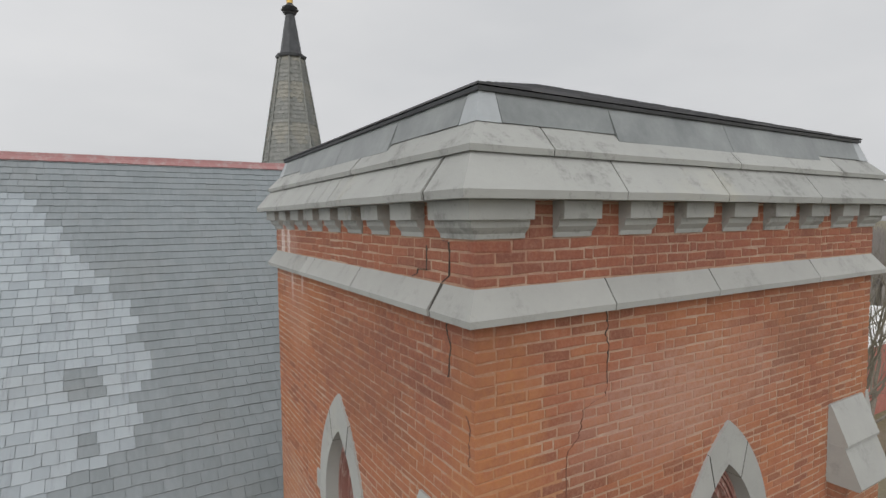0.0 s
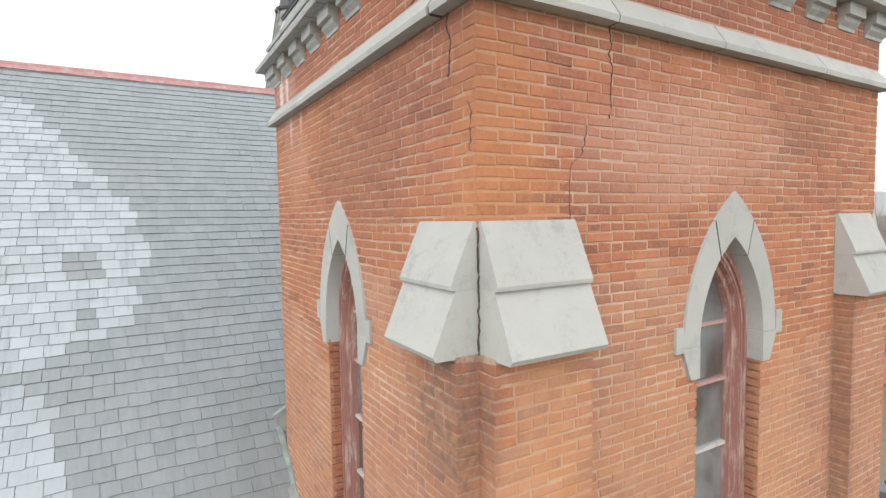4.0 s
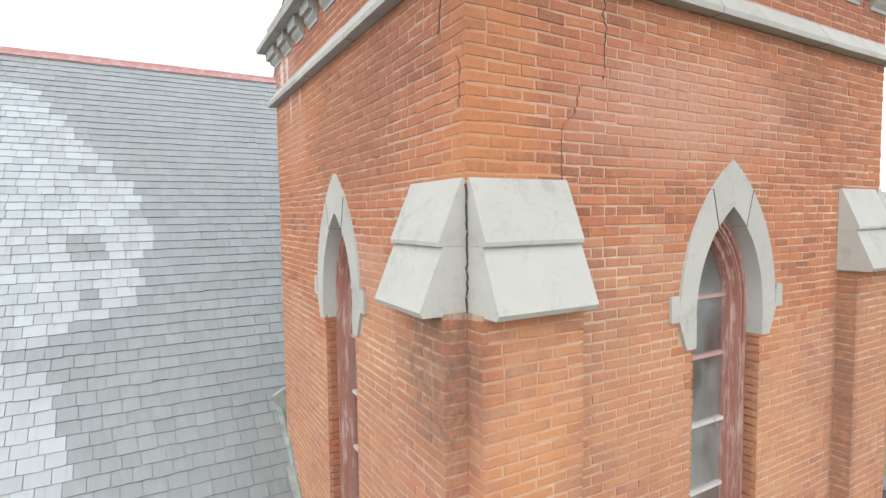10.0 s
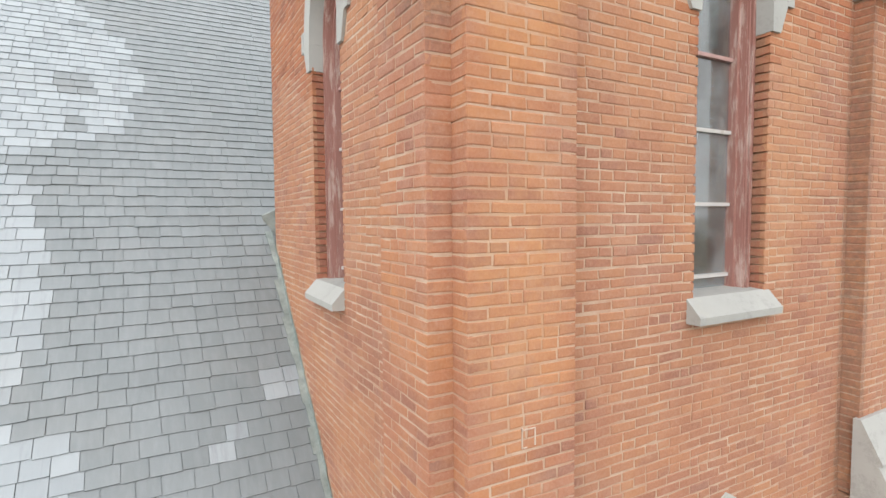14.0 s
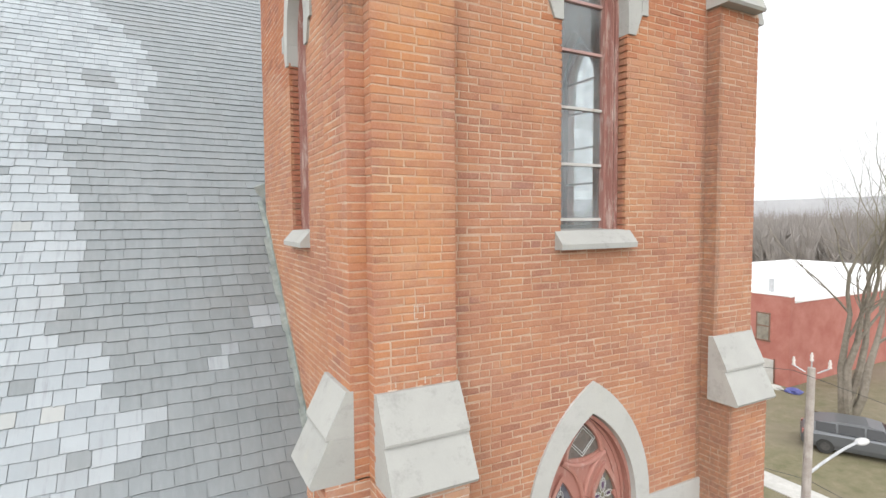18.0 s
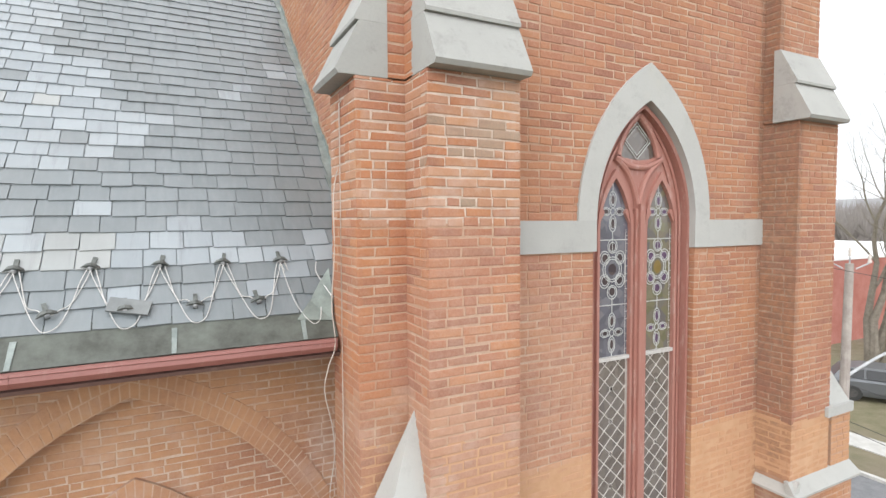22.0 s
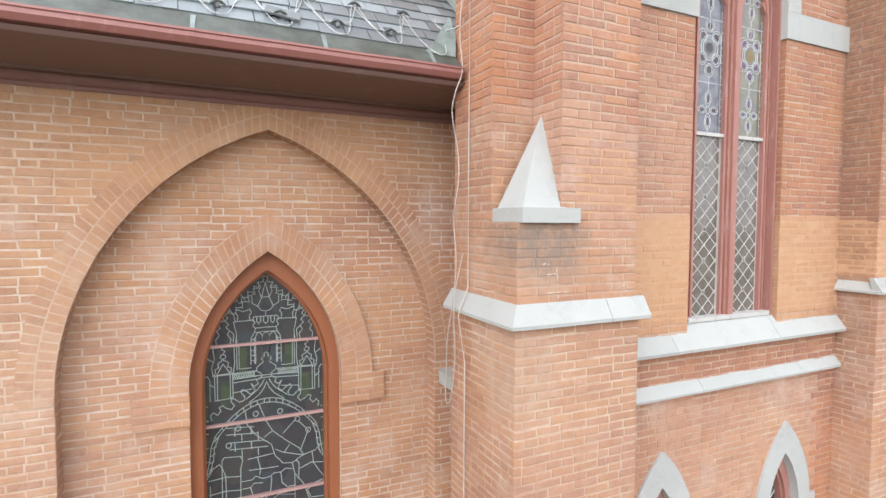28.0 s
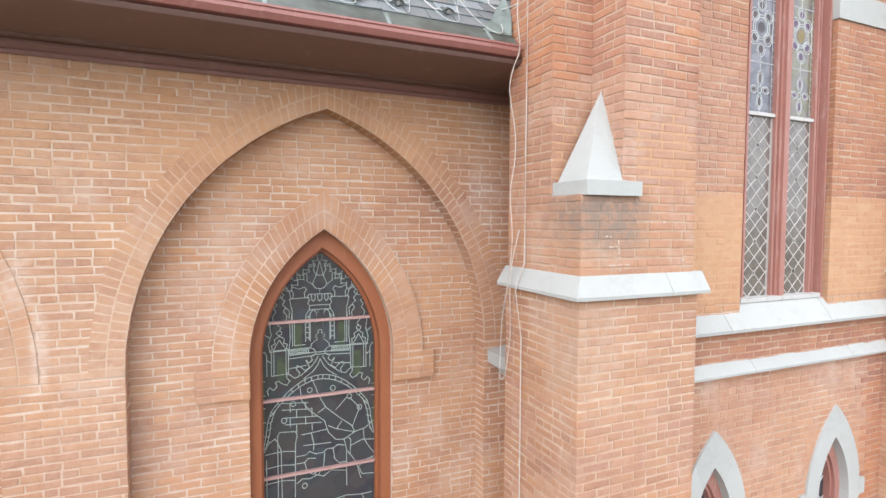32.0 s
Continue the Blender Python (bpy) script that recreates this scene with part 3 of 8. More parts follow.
def part(name, geo, mat, parent, label="", kind=""):
    """Links a bmesh, a mesh or a (verts, faces) pair as one mesh object under a thing or a part."""
    if isinstance(geo, tuple):
        me = mesh(name, geo[0], geo[1], mat)
    elif isinstance(geo, bpy.types.Mesh):
        me = geo
    else:
        me = bpy.data.meshes.new(name)
        bmesh.ops.recalc_face_normals(geo, faces=geo.faces[:])
        geo.to_mesh(me)
        geo.free()
        for m in (mat if isinstance(mat, (list, tuple)) else [mat]):
            me.materials.append(m)
    ob = new(name, me)
    ob.parent = parent
    return tagged(ob, label, kind=kind)


def box(x0, x1, y0, y1, z0, z1, bevel=0.0):
    bm = bmesh.new()
    bmesh.ops.create_cube(bm, size=1.0, matrix=Matrix.Translation(((x0 + x1) / 2, (y0 + y1) / 2, (z0 + z1) / 2)) @ Matrix.Diagonal((x1 - x0, y1 - y0, z1 - z0, 1)))
    if bevel:
        bmesh.ops.bevel(bm, geom=bm.edges[:], offset=bevel, segments=2, affect="EDGES")
    return bm


class Frame:
    """A flat face: u runs along it, d outward from it, w up it."""

    def __init__(self, origin, u, out, w=(0, 0, 1)):
        self.o, self.u, self.n, self.w = Vector(origin), Vector(u), Vector(out), Vector(w)

    def at(self, u, d, w):
        return self.o + self.u * u + self.n * d + self.w * w


W, D = 4.12, 3.87
FRONT = Frame((0, 0, 0), (1, 0, 0), (0, -1, 0))
LEFT = Frame((0, 0, 0), (0, 1, 0), (-1, 0, 0))
RIGHT = Frame((W, 0, 0), (0, 1, 0), (1, 0, 0))
BACK = Frame((0, D, 0), (1, 0, 0), (0, 1, 0))
NAVE_Y = 1.05
NAVE = Frame((0, NAVE_Y, 0), (1, 0, 0), (0, -1, 0))


def slab(fr, outer, holes, d0, d1):
    """A flat plate of the outline, with holes through it, from depth d0 to d1."""
    bm = bmesh.new()
    for loop in [outer] + holes:
        vs = [bm.verts.new(fr.at(u, d0, w)) for u, w in loop]
        for a, c in zip(vs, vs[1:] + vs[:1]):
            bm.edges.new((a, c))
    bmesh.ops.triangle_fill(bm, use_beauty=True, use_dissolve=False, edges=bm.edges[:])
    got = bmesh.ops.extrude_face_region(bm, geom=bm.faces[:])
    bmesh.ops.translate(bm, verts=[v for v in got["geom"] if isinstance(v, bmesh.types.BMVert)], vec=fr.n * (d1 - d0))
    return bm


def arch(cx, half, spring, apex, foot, n=12):
    """The outline of a pointed opening: up the left side, over the point, down the right."""
    h = apex - spring
    r = (h * h + half * half) / (2 * half)
    a1 = math.asin(min(1.0, h / r))
    left = [(cx - half + r - r * math.cos(a1 * k / n), spring + r * math.sin(a1 * k / n)) for k in range(n + 1)]
    pts = ([(cx - half, foot)] if foot < spring else []) + left
    return pts + [(2 * cx - u, w) for u, w in reversed(pts[:-1])]


def arch_half(cx, half, spring, apex, w):
    """Half the width of a pointed opening at the height w, or 0 above its point."""
    if w >= apex:
        return 0.0
    if w <= spring:
        return half
    h = apex - spring
    r = (h * h + half * half) / (2 * half)
    return max(0.0, half - r + math.sqrt(max(0.0, r * r - (w - spring) ** 2)))


def ring(fr, inner, outer, d0, d1):
    """A band between two outlines of as many points, open at its feet, from depth d0 to d1."""
    n = len(inner)
    verts = [fr.at(u, d, w) for d in (d0, d1) for line in (inner, outer) for u, w in line]
    faces = []
    for k in range(n - 1):
        a, c, e, g = k, k + n, k + 2 * n, k + 3 * n
        faces += [(a, a + 1, c + 1, c), (e, g, g + 1, e + 1), (a, e, e + 1, a + 1), (c, c + 1, g + 1, g)]
    for k in (0, n - 1):
        faces.append((k, k + n, k + 3 * n, k + 2 * n))
    bm = bmesh.new()
    vs = [bm.verts.new(v) for v in verts]
    for f in faces:
        bm.faces.new([vs[i] for i in f])
    return bm


def prism(fr, outline, d0, d1):
    """A closed outline in the face, drawn out from depth d0 to d1."""
    n = len(outline)
    verts = [fr.at(u, d, w) for d in (d0, d1) for u, w in outline]
    faces = [tuple(range(n)), tuple(range(2 * n - 1, n - 1, -1))] + [(k, (k + 1) % n, (k + 1) % n + n, k + n) for k in range(n)]
    bm = bmesh.new()
    vs = [bm.verts.new(v) for v in verts]
    for f in faces:
        bm.faces.new([vs[i] for i in f])
    return bm


def moulding(fr, a, c, prof, mitre_a=False, mitre_b=False, wear=0.0):
    """A stone of a run with the profile [(projection, height)], from a to c along the face; a mitred end meets its neighbour round the corner."""
    n, steps = len(prof), max(2, int((c - a) / 0.22))
    rows = []
    for k in range(steps + 1):
        s = a + (c - a) * k / steps
        line = []
        for p, w in prof:
            u = s
            if mitre_a and k == 0:
                u = a - p
            if mitre_b and k == steps:
                u = c + p
            j = wear * (noise.noise(Vector((s * 3.1, p * 9, w * 5)) + fr.o)) if 0 < k < steps else 0
            line.append(fr.at(u, p + j, w + j))
        rows.append(line)
    bm = bmesh.new()
    vs = [[bm.verts.new(v) for v in line] for line in rows]
    for r0, r1 in zip(vs, vs[1:]):
        for k in range(n):
            bm.faces.new((r0[k], r0[(k + 1) % n], r1[(k + 1) % n], r1[k]))
    bm.faces.new(vs[0])
    bm.faces.new(list(reversed(vs[-1])))
    return bm


def tube(points, radius, sides=6, taper=None):
    """A round bar along points; taper gives the radius at its end."""
    bm = bmesh.new()
    pts = [Vector(p) for p in points]
    prev = None
    for k, p in enumerate(pts):
        d = (pts[min(k + 1, len(pts) - 1)] - pts[max(k - 1, 0)]).normalized()
        side = d.cross(Vector((0, 0, 1)))
        if side.length < 0.05:
            side = d.cross(Vector((1, 0, 0)))
        side.normalize()
        up = side.cross(d)
        r = radius if taper is None else radius + (taper - radius) * k / max(1, len(pts) - 1)
        loop = [bm.verts.new(p + (side * math.cos(2 * math.pi * j / sides) + up * math.sin(2 * math.pi * j / sides)) * r) for j in range(sides)]
        if prev:
            for j in range(sides):
                bm.faces.new((prev[j], prev[(j + 1) % sides], loop[(j + 1) % sides], loop[j]))
        else:
            bm.faces.new(list(reversed(loop)))
        prev = loop
    bm.faces.new(prev)
    return bm


def smooth_line(points, n=6):
    """A curve through points."""
    pts = [Vector(p) for p in points]
    out = []
    for k in range(len(pts) - 1):
        p0, p1, p2, p3 = pts[max(k - 1, 0)], pts[k], pts[k + 1], pts[min(k + 2, len(pts) - 1)]
        for j in range(n):
            t = j / n
            out.append(0.5 * ((2 * p1) + (p2 - p0) * t + (2 * p0 - 5 * p1 + 4 * p2 - p3) * t * t + (3 * p1 - p0 - 3 * p2 + p3) * t ** 3))
    return out + [pts[-1]]


# ---------------------------------------------------------------- brickwork
COURSE, LONG, JOINT, PROUD = 0.0579, 0.195, 0.0112, 0.003
# course height and the height of one joint, storey by storey
BELFRY = dict(course=0.0585, phase=0.0447)
SHAFT = dict(course=0.0579, phase=0.0209)
STAGE = dict(course=0.0567, phase=0.0200)
FOOT = dict(course=0.0555, phase=0.0470)
AISLE = dict(course=0.0553, phase=0.0234)
late_pieces = []


def unit_pieces(name, mat, slate=False):
    """A few unit bricks or slates, shared by all their pieces: x 0 to 1, y depth in metres, z 0 to 1."""
    out = []
    r = random.Random(3)
    for k in range(14):
        j = lambda s: r.uniform(-s, s)
        if slate:
            lo, hi = 0.0, 0.0
            v = [(0 + j(.01), 0.004, 0 + j(.04)), (1 + j(.01), 0.004, 0 + j(.04)), (1, 0.0, 1.0), (0, 0.0, 1.0),
                 (0 + j(.01), 0.016, 0 + j(.04)), (1 + j(.01), 0.016, 0 + j(.04)), (1, 0.004, 1.0), (0, 0.004, 1.0)]
            v[4] = (v[0][0], 0.015 + j(.003), v[0][2])
            v[5] = (v[1][0], 0.015 + j(.003), v[1][2])
        else:
            e, h = 0.022, 0.09
            v = [(0, -0.03, 0), (1, -0.03, 0), (1, -0.03, 1), (0, -0.03, 1)]
            v += [(j(.018), 0.0008, j(.10)), (1 + j(.022), 0.0008, j(.10)), (1 + j(.022), 0.0008, 1 + j(.10)), (j(.022), 0.0008, 1 + j(.10))]
            v += [(e + j(.008), PROUD + j(.0008), h + j(.03)), (1 - e + j(.008), PROUD + j(.0008), h + j(.03)), (1 - e + j(.008), PROUD + j(.0008), 1 - h + j(.03)), (e + j(.008), PROUD + j(.0008), 1 - h + j(.03))]
        f = [(4, 5, 6, 7), (0, 1, 5, 4), (1, 2, 6, 5), (2, 3, 7, 6), (3, 0, 4, 7)]
        if not slate:
            f = [(8, 9, 10, 11), (4, 5, 9, 8), (5, 6, 10, 9), (6, 7, 11, 10), (7, 4, 8, 11)] + f[1:]
        out.append((v, f, mesh(name, v, f, mat)))
    return out


units = {}


def unit(mat, slate=False):
    key = (mat.name, slate)
    if key not in units:
        units[key] = unit_pieces("slate" if slate else "brick", mat, slate)
    return units[key]


def lay(parent, fr, rows, mat_of, pick=None, limit=300, name="brick", slate=False, rest_label="", jitter=1.0):
    """rows: (u0, u1, w0, w1) of every piece. Those that pick() chooses, up to the limit, become objects of their own; the rest one part."""
    flip = fr.u.cross(fr.n).dot(fr.w) > 0
    rest, singles = {}, 0
    base = Matrix((fr.u, fr.n, fr.w)).transposed().to_4x4()
    for u0, u1, w0, w1 in rows:
        m = mat_of(u0 + (u1 - u0) / 2, (w0 + w1) / 2)
        v, f, me = rng.choice(unit(m, slate))
        dd = max(-0.0008, rng.gauss(0, 0.0011) * jitter)
        tw = rng.gauss(0, 0.0025) * jitter
        if pick and singles < limit and pick((u0 + u1) / 2, (w0 + w1) / 2):
            singles += 1
            late_pieces.append((name, me, parent, Matrix.Translation(fr.at(u0, dd, w0)) @ base @ Matrix.Rotation(tw, 4, "Y") @ Matrix.Diagonal((u1 - u0, 1, w1 - w0, 1))))
        else:
            vv, ff = rest.setdefault(m.name, ([], []))
            k = len(vv)
            vv += [fr.at(u0 + x * (u1 - u0), y + dd, w0 + z * (w1 - w0) + tw * x) for x, y, z in v]
            ff += [tuple(reversed([i + k for i in q])) if flip else tuple(i + k for i in q) for q in f]
    for mname, (vv, ff) in rest.items():
        part(name + "work", (vv, ff), bpy.data.materials[mname], parent, rest_label, "stuff")


def bond(spans, w0, w1, course=COURSE, long=LONG, seed=1, headers=16, phase=0.0):
    """Bricks of a running bond, with a row of headers now and then, cut to the spans [(u0, u1)] of each height."""
    r = random.Random(seed)
    rows = []
    for k in range(int(math.floor((w0 - phase) / course)), int(math.ceil((w1 - phase) / course))):
        a, c = max(w0, k * course + phase), min(w1, (k + 1) * course + phase)
        if c - a < 0.012:
            continue
        head = headers and k % headers == 8
        step = long / 2 if head else long
        for s0, s1 in spans((a + c) / 2):
            if s1 - s0 < 0.03:
                continue
            cuts = [s0]
            u = s0 - (s0 % step) + (step / 2 if k % 2 else 0.0) + 0.018
            while u < s1 - 0.04:
                if u > s0 + 0.04:
                    cuts.append(u + r.gauss(0, 0.008))
                u += step
            cuts.append(s1)
            if not head and step > 0.15:
                cuts = sorted(cuts + [(p + q) / 2 + r.gauss(0, 0.012) for p, q in zip(cuts, cuts[1:]) if q - p > 0.15 and r.random() < 0.13])
            for p, q in zip(cuts, cuts[1:]):
                z = r.uniform(-0.0016, 0.0016) + 0.005 * noise.noise(Vector((p * 0.9, k * 0.13, seed * 3.7)))
                j0, j1 = JOINT * r.uniform(0.35, 0.66), JOINT * r.uniform(0.35, 0.66)
                rows.append((p + (j0 if p > s0 else 0), q - (j1 if q < s1 else 0), a + j1 + z, c - j0 + z))
    return rows


def cut(spans, u0, u1):
    """Takes u0 to u1 out of the spans."""
    out = []
    for a, c in spans:
        if u1 <= a or u0 >= c:
            out.append((a, c))
        else:
            if u0 > a:
                out.append((a, u0))
            if u1 < c:
                out.append((u1, c))
    return out


# ---------------------------------------------------------------- sizes of the tower
TOP = 14.22
LAN_C, LAN_L = 2.04, 1.90          # middles of the belfry lancets
LAN = dict(half=0.36, spring=11.78, apex=12.46)
LAN_OUT = dict(half=0.52, spring=11.78, apex=12.76)
LAN_SILL = 9.86
BIG_C = 2.038
BIG = dict(half=0.535, spring=7.372, apex=8.29)
BIG_OUT = dict(half=0.71, spring=7.372, apex=8.575)
BIG_SILL = 4.74
LOW_CS = (1.24, 2.76)
LOW = dict(half=0.22, spring=2.95, apex=3.50)
LOW_OUT = dict(half=0.385, spring=2.95, apex=3.79)
BW = 0.61                          # buttress width
P_UP, P_MID, P_LOW = 0.13, 0.31, 0.33
CAP_TOP, CAP_BOT = 12.60, 11.96
CAP2_TOP, CAP2_BOT = 8.83, 8.21
LEDGE_TOP, LEDGE_BOT = 5.08, 4.94
ROOF_K, ROOF_0 = 0.978, 7.08 - 0.978 * 0.85
ROOF_A = math.atan(ROOF_K)
RIDGE_Y = 9.20


def roof_z(y):
    return ROOF_0 + ROOF_K * y


# ---------------------------------------------------------------- tower walls
def wall(name, fr, length, holes, label, u0=0.0):
    w = thing(name, label, "wall", kind="structure")
    part("mortar", slab(fr, [(u0, -0.3), (length, -0.3), (length, TOP), (u0, TOP)], holes, -0.35, 0.0), M_MORTAR, w, "grey-buff lime mortar bed")
    return w


lancet_hole = lambda c: arch(c, LAN["half"] + 0.02, LAN["spring"], LAN["apex"] + 0.03, LAN_SILL - 0.1)
wall_front = wall("wall_front", FRONT, W, [lancet_hole(LAN_C), arch(BIG_C, BIG["half"] + 0.02, BIG["spring"], BIG["apex"] + 0.03, BIG_SILL - 0.1)] + [arch(c, LOW["half"] + 0.02, LOW["spring"], LOW["apex"] + 0.03, 1.6) for c in LOW_CS], "weathered red brick tower wall with cracked joints")
wall_left = wall("wall_left", LEFT, D - 0.35, [lancet_hole(LAN_L)], "red brick tower wall rising from the slate roof", 0.352)
wall_right = wall("wall_right", RIGHT, D - 0.35, [lancet_hole(2.2)], "red brick tower wall away from the nave", 0.352)
wall_back = wall("wall_back", BACK, W, [lancet_hole(LAN_C)], "red brick tower wall over the nave roof")
belfry_floor = part("belfry_floor", box(0.36, W - 0.36, 0.36, D - 0.36, 9.1, 9.3), M_PLASTER, None, "dusty timber belfry floor", "structure")


def front_spans(w):
    s = [(-PROUD, W + PROUD)]
    if w < CAP_TOP - 0.1:
        s = [(BW - 0.02, W - BW + 0.02)]
    g = arch_half(LAN_C, **LAN_OUT, w=w + COURSE / 2) if w > 11.6 else (LAN["half"] + 0.002 if w > LAN_SILL else 0)
    if w > 9.74 and w < 12.76 and g:
        s = cut(s, LAN_C - g + 0.01 * (w > 11.6), LAN_C + g - 0.01 * (w > 11.6))
    if 7.38 < w < 8.56:
        g = max(0.0, arch_half(BIG_C, **BIG_OUT, w=w + COURSE / 2) - 0.01)
        s = cut(s, BIG_C - g, BIG_C + g)
    elif 7.15 < w <= 7.38:
        s = []
    elif BIG_SILL - 0.07 < w <= 7.15:
        s = cut(s, BIG_C - BIG["half"] - 0.017, BIG_C + BIG["half"] + 0.017)
    for c in LOW_CS:
        if 1.7 < w < 3.78:
            g = max(0.0, arch_half(c, **LOW_OUT, w=w + COURSE / 2) - 0.01)
            s = cut(s, c - g, c + g)
    return s


def front_mat(u, w):
    if w > 13.7:
        return M_BRICK_DARK
    if 4.6 < w < 5.62:
        return M_BRICK_NEW
    if 2.0 < w < 4.3:
        return M_BRICK_FADED if u < 3.2 else M_BRICK
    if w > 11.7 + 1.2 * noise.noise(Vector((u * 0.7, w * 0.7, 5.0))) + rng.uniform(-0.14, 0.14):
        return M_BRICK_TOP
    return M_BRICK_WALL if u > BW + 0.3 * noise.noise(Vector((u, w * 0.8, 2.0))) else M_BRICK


lay(wall_front, FRONT, bond(front_spans, 2.0, 4.56, seed=1, **FOOT) + bond(front_spans, 4.56, 12.58, seed=1, **SHAFT) + bond(front_spans, 12.58, 13.64, seed=1, headers=0, **BELFRY) + bond(lambda w: [(-PROUD, W + PROUD)], 13.80, TOP, seed=2, headers=0, **BELFRY), front_mat,
    lambda u, w: 0.62 < u < 1.55 and 10.2 < w < 13.2, rest_label="weathered red bricks in running bond")


def left_spans(w):
    s = [(0.0 if w > CAP_TOP - 0.1 else 0.48, D)]
    hi = (w - ROOF_0) / ROOF_K - 0.12
    if w < 6.4:
        s = [(0.48, NAVE_Y)]
    else:
        s = [(s[0][0], min(D, max(hi, 0.5)))]
    g = arch_half(LAN_L, **LAN_OUT, w=w + COURSE / 2) if w > 11.6 else (LAN["half"] + 0.002 if w > LAN_SILL else 0)
    if w > 9.74 and w < 12.76 and g:
        s = cut(s, LAN_L - g, LAN_L + g)
    return s


lay(wall_left, LEFT, bond(left_spans, 2.0, 12.58, seed=3, **SHAFT) + bond(left_spans, 12.58, 13.64, seed=3, headers=0, **BELFRY) + bond(lambda w: [(0.0, D)], 13.80, TOP, seed=4, headers=0, **BELFRY), front_mat,
    lambda u, w: 0.49 < u < 1.5 and 10.4 < w < 13.2, rest_label="weathered red bricks in running bond")
lay(wall_back, BACK, bond(lambda w: [(0.0, W)], 13.0, TOP, seed=5, long=0.21), lambda u, w: M_BRICK_DARK, rest_label="dark red bricks")

# open cracks through the joints
def jag(pts):
    """Breaks a crack's line up into short uneven steps."""
    out = []
    for (u0, w0), (u1, w1) in zip(pts, pts[1:]):
        out += [(u0 + (u1 - u0) * k / 4 + (rng.uniform(-0.009, 0.009) if k else 0), w0 + (w1 - w0) * k / 4) for k in range(4)]
    return out + [pts[-1]]


crack = lambda pts, wd: prism(FRONT, [(u + wd * (0.4 + 0.6 * rng.random()), w) for u, w in pts] + [(u - wd * (0.4 + 0.6 * rng.random()), w) for u, w in reversed(pts)], -0.01, PROUD + 0.0035)
part("crack", crack(jag([(0.872, 13.64), (0.886, 13.53), (0.861, 13.485), (0.887, 13.436), (0.888, 13.358), (0.882, 13.215)]), 0.0028), M_SEAM, wall_front, "dark open crack stepping through the joints")
part("crack", crack(jag([(0.882, 13.215), (0.872, 13.14), (0.78, 13.12), (0.695, 13.09), (0.688, 13.0), (0.66, 12.94), (0.592, 12.89), (0.577, 12.80), (0.58, 12.71), (0.577, 12.60)]), 0.0008), M_HAIRLINE, wall_front, "fine crack running down to the buttress cap")
lcrack = lambda pts, wd: prism(LEFT, [(u + wd, w) for u, w in pts] + [(u - wd, w) for u, w in reversed(pts)], -0.01, PROUD + 0.0035)
part("crack", lcrack(jag([(0.235, 13.64), (0.25, 13.564), (0.21, 13.483), (0.225, 13.40), (0.245, 13.32)]), 0.0026), M_SEAM, wall_left, "dark open crack beside the corner")
part("crack", lcrack(jag([(0.075, 13.172), (0.036, 13.113), (0.052, 13.04), (0.048, 12.93)]), 0.0022), M_HAIRLINE, wall_left)
for pts in ([(0.30, 14.02), (0.226, 14.01), (0.216, 13.955), (0.224, 13.84), (0.30, 13.80)], [(0.453, 13.985), (0.456, 13.852), (0.56, 13.852), (0.563, 13.827), (0.627, 13.805)]):
    part("crack", lcrack(pts, 0.004), M_SEAM, wall_left, "stepped open joint in the parapet")
for fr, wl_, u1 in ((FRONT, wall_front, 0.57), (LEFT, wall_left, 0.30)):
    part("slurry", prism(fr, [(0.0, 12.60), (u1, 12.60), (u1 - 0.03, 12.80), (u1 * 0.55, 12.855), (0.0, 12.85)], -0.01, 0.0016), M_RUSTWASH, wl_, "flush joints washed brick red")


# ---------------------------------------------------------------- string courses and parapet
def run(name, label, prof, joints_f, joints_l, mat, wear=0.004, back=True):
    """A moulded stone run round the tower, stone by stone."""
    t = thing(name, label, "string course", kind="structure")
    for fr, js, length in ((FRONT, joints_f, W), (LEFT, joints_l, D), (RIGHT, [0, D], D), (BACK, [0, W], W)):
        for k, (a, c) in enumerate(zip(js, js[1:])):
            part("stone", moulding(fr, a + (0.005 if k else 0) + (0.010 if fr is LEFT and k == 1 else 0), c - (0.005 if k < len(js) - 2 else 0) - (0.010 if fr is LEFT and k == 0 else 0), prof, k == 0, k == len(js) - 2, wear), mat, t)
            if k:
                g = 0.016 if fr is LEFT and k == 1 else 0.006
                part("joint", moulding(fr, a - g, a + g, [(p - (0.012 if p > 0 else 0), w) for p, w in prof]), M_SEAM, t, "dark weathered joint")
    return t


STRING = [(-0.05, 13.63), (0.080, 13.63), (0.085, 13.665), (0.0, 13.795), (-0.05, 13.795)]
run("string_course", "pale grey limestone string course with sloping top and open joints", STRING, [0, 0.86, 1.80, 3.06, W], [0, 0.30, 1.42, 2.48, 2.70, D], M_STONE)
COPE = [(-0.05, 14.215), (0.165, 14.215), (0.172, 14.255), (0.045, 14.43), (-0.05, 14.43)]
run("lower_coping", "sooty grey limestone coping with weathered sloping face", COPE, [0, 0.84, 1.73, 2.85, W], [0, 0.19, 1.62, 1.85, 2.16, D], M_COPING)
COPE2 = [(-0.2, 14.431), (0.065, 14.431), (0.07, 14.462), (-0.055, 14.60), (-0.2, 14.60)]
run("upper_coping", "grey limestone upper coping under the metal edge", COPE2, [0, 0.43, 2.02, 3.4, W], [0, 1.4, 2.8, D], M_COPING)

corbels = thing("corbel_table", "row of moulded pale limestone corbels under the coping", "corbel table", kind="structure")
CORBEL = [(-0.02, 14.03), (0.012, 14.03), (0.016, 14.055), (0.045, 14.085), (0.052, 14.12), (0.085, 14.122), (0.088, 14.213), (-0.02, 14.213)]
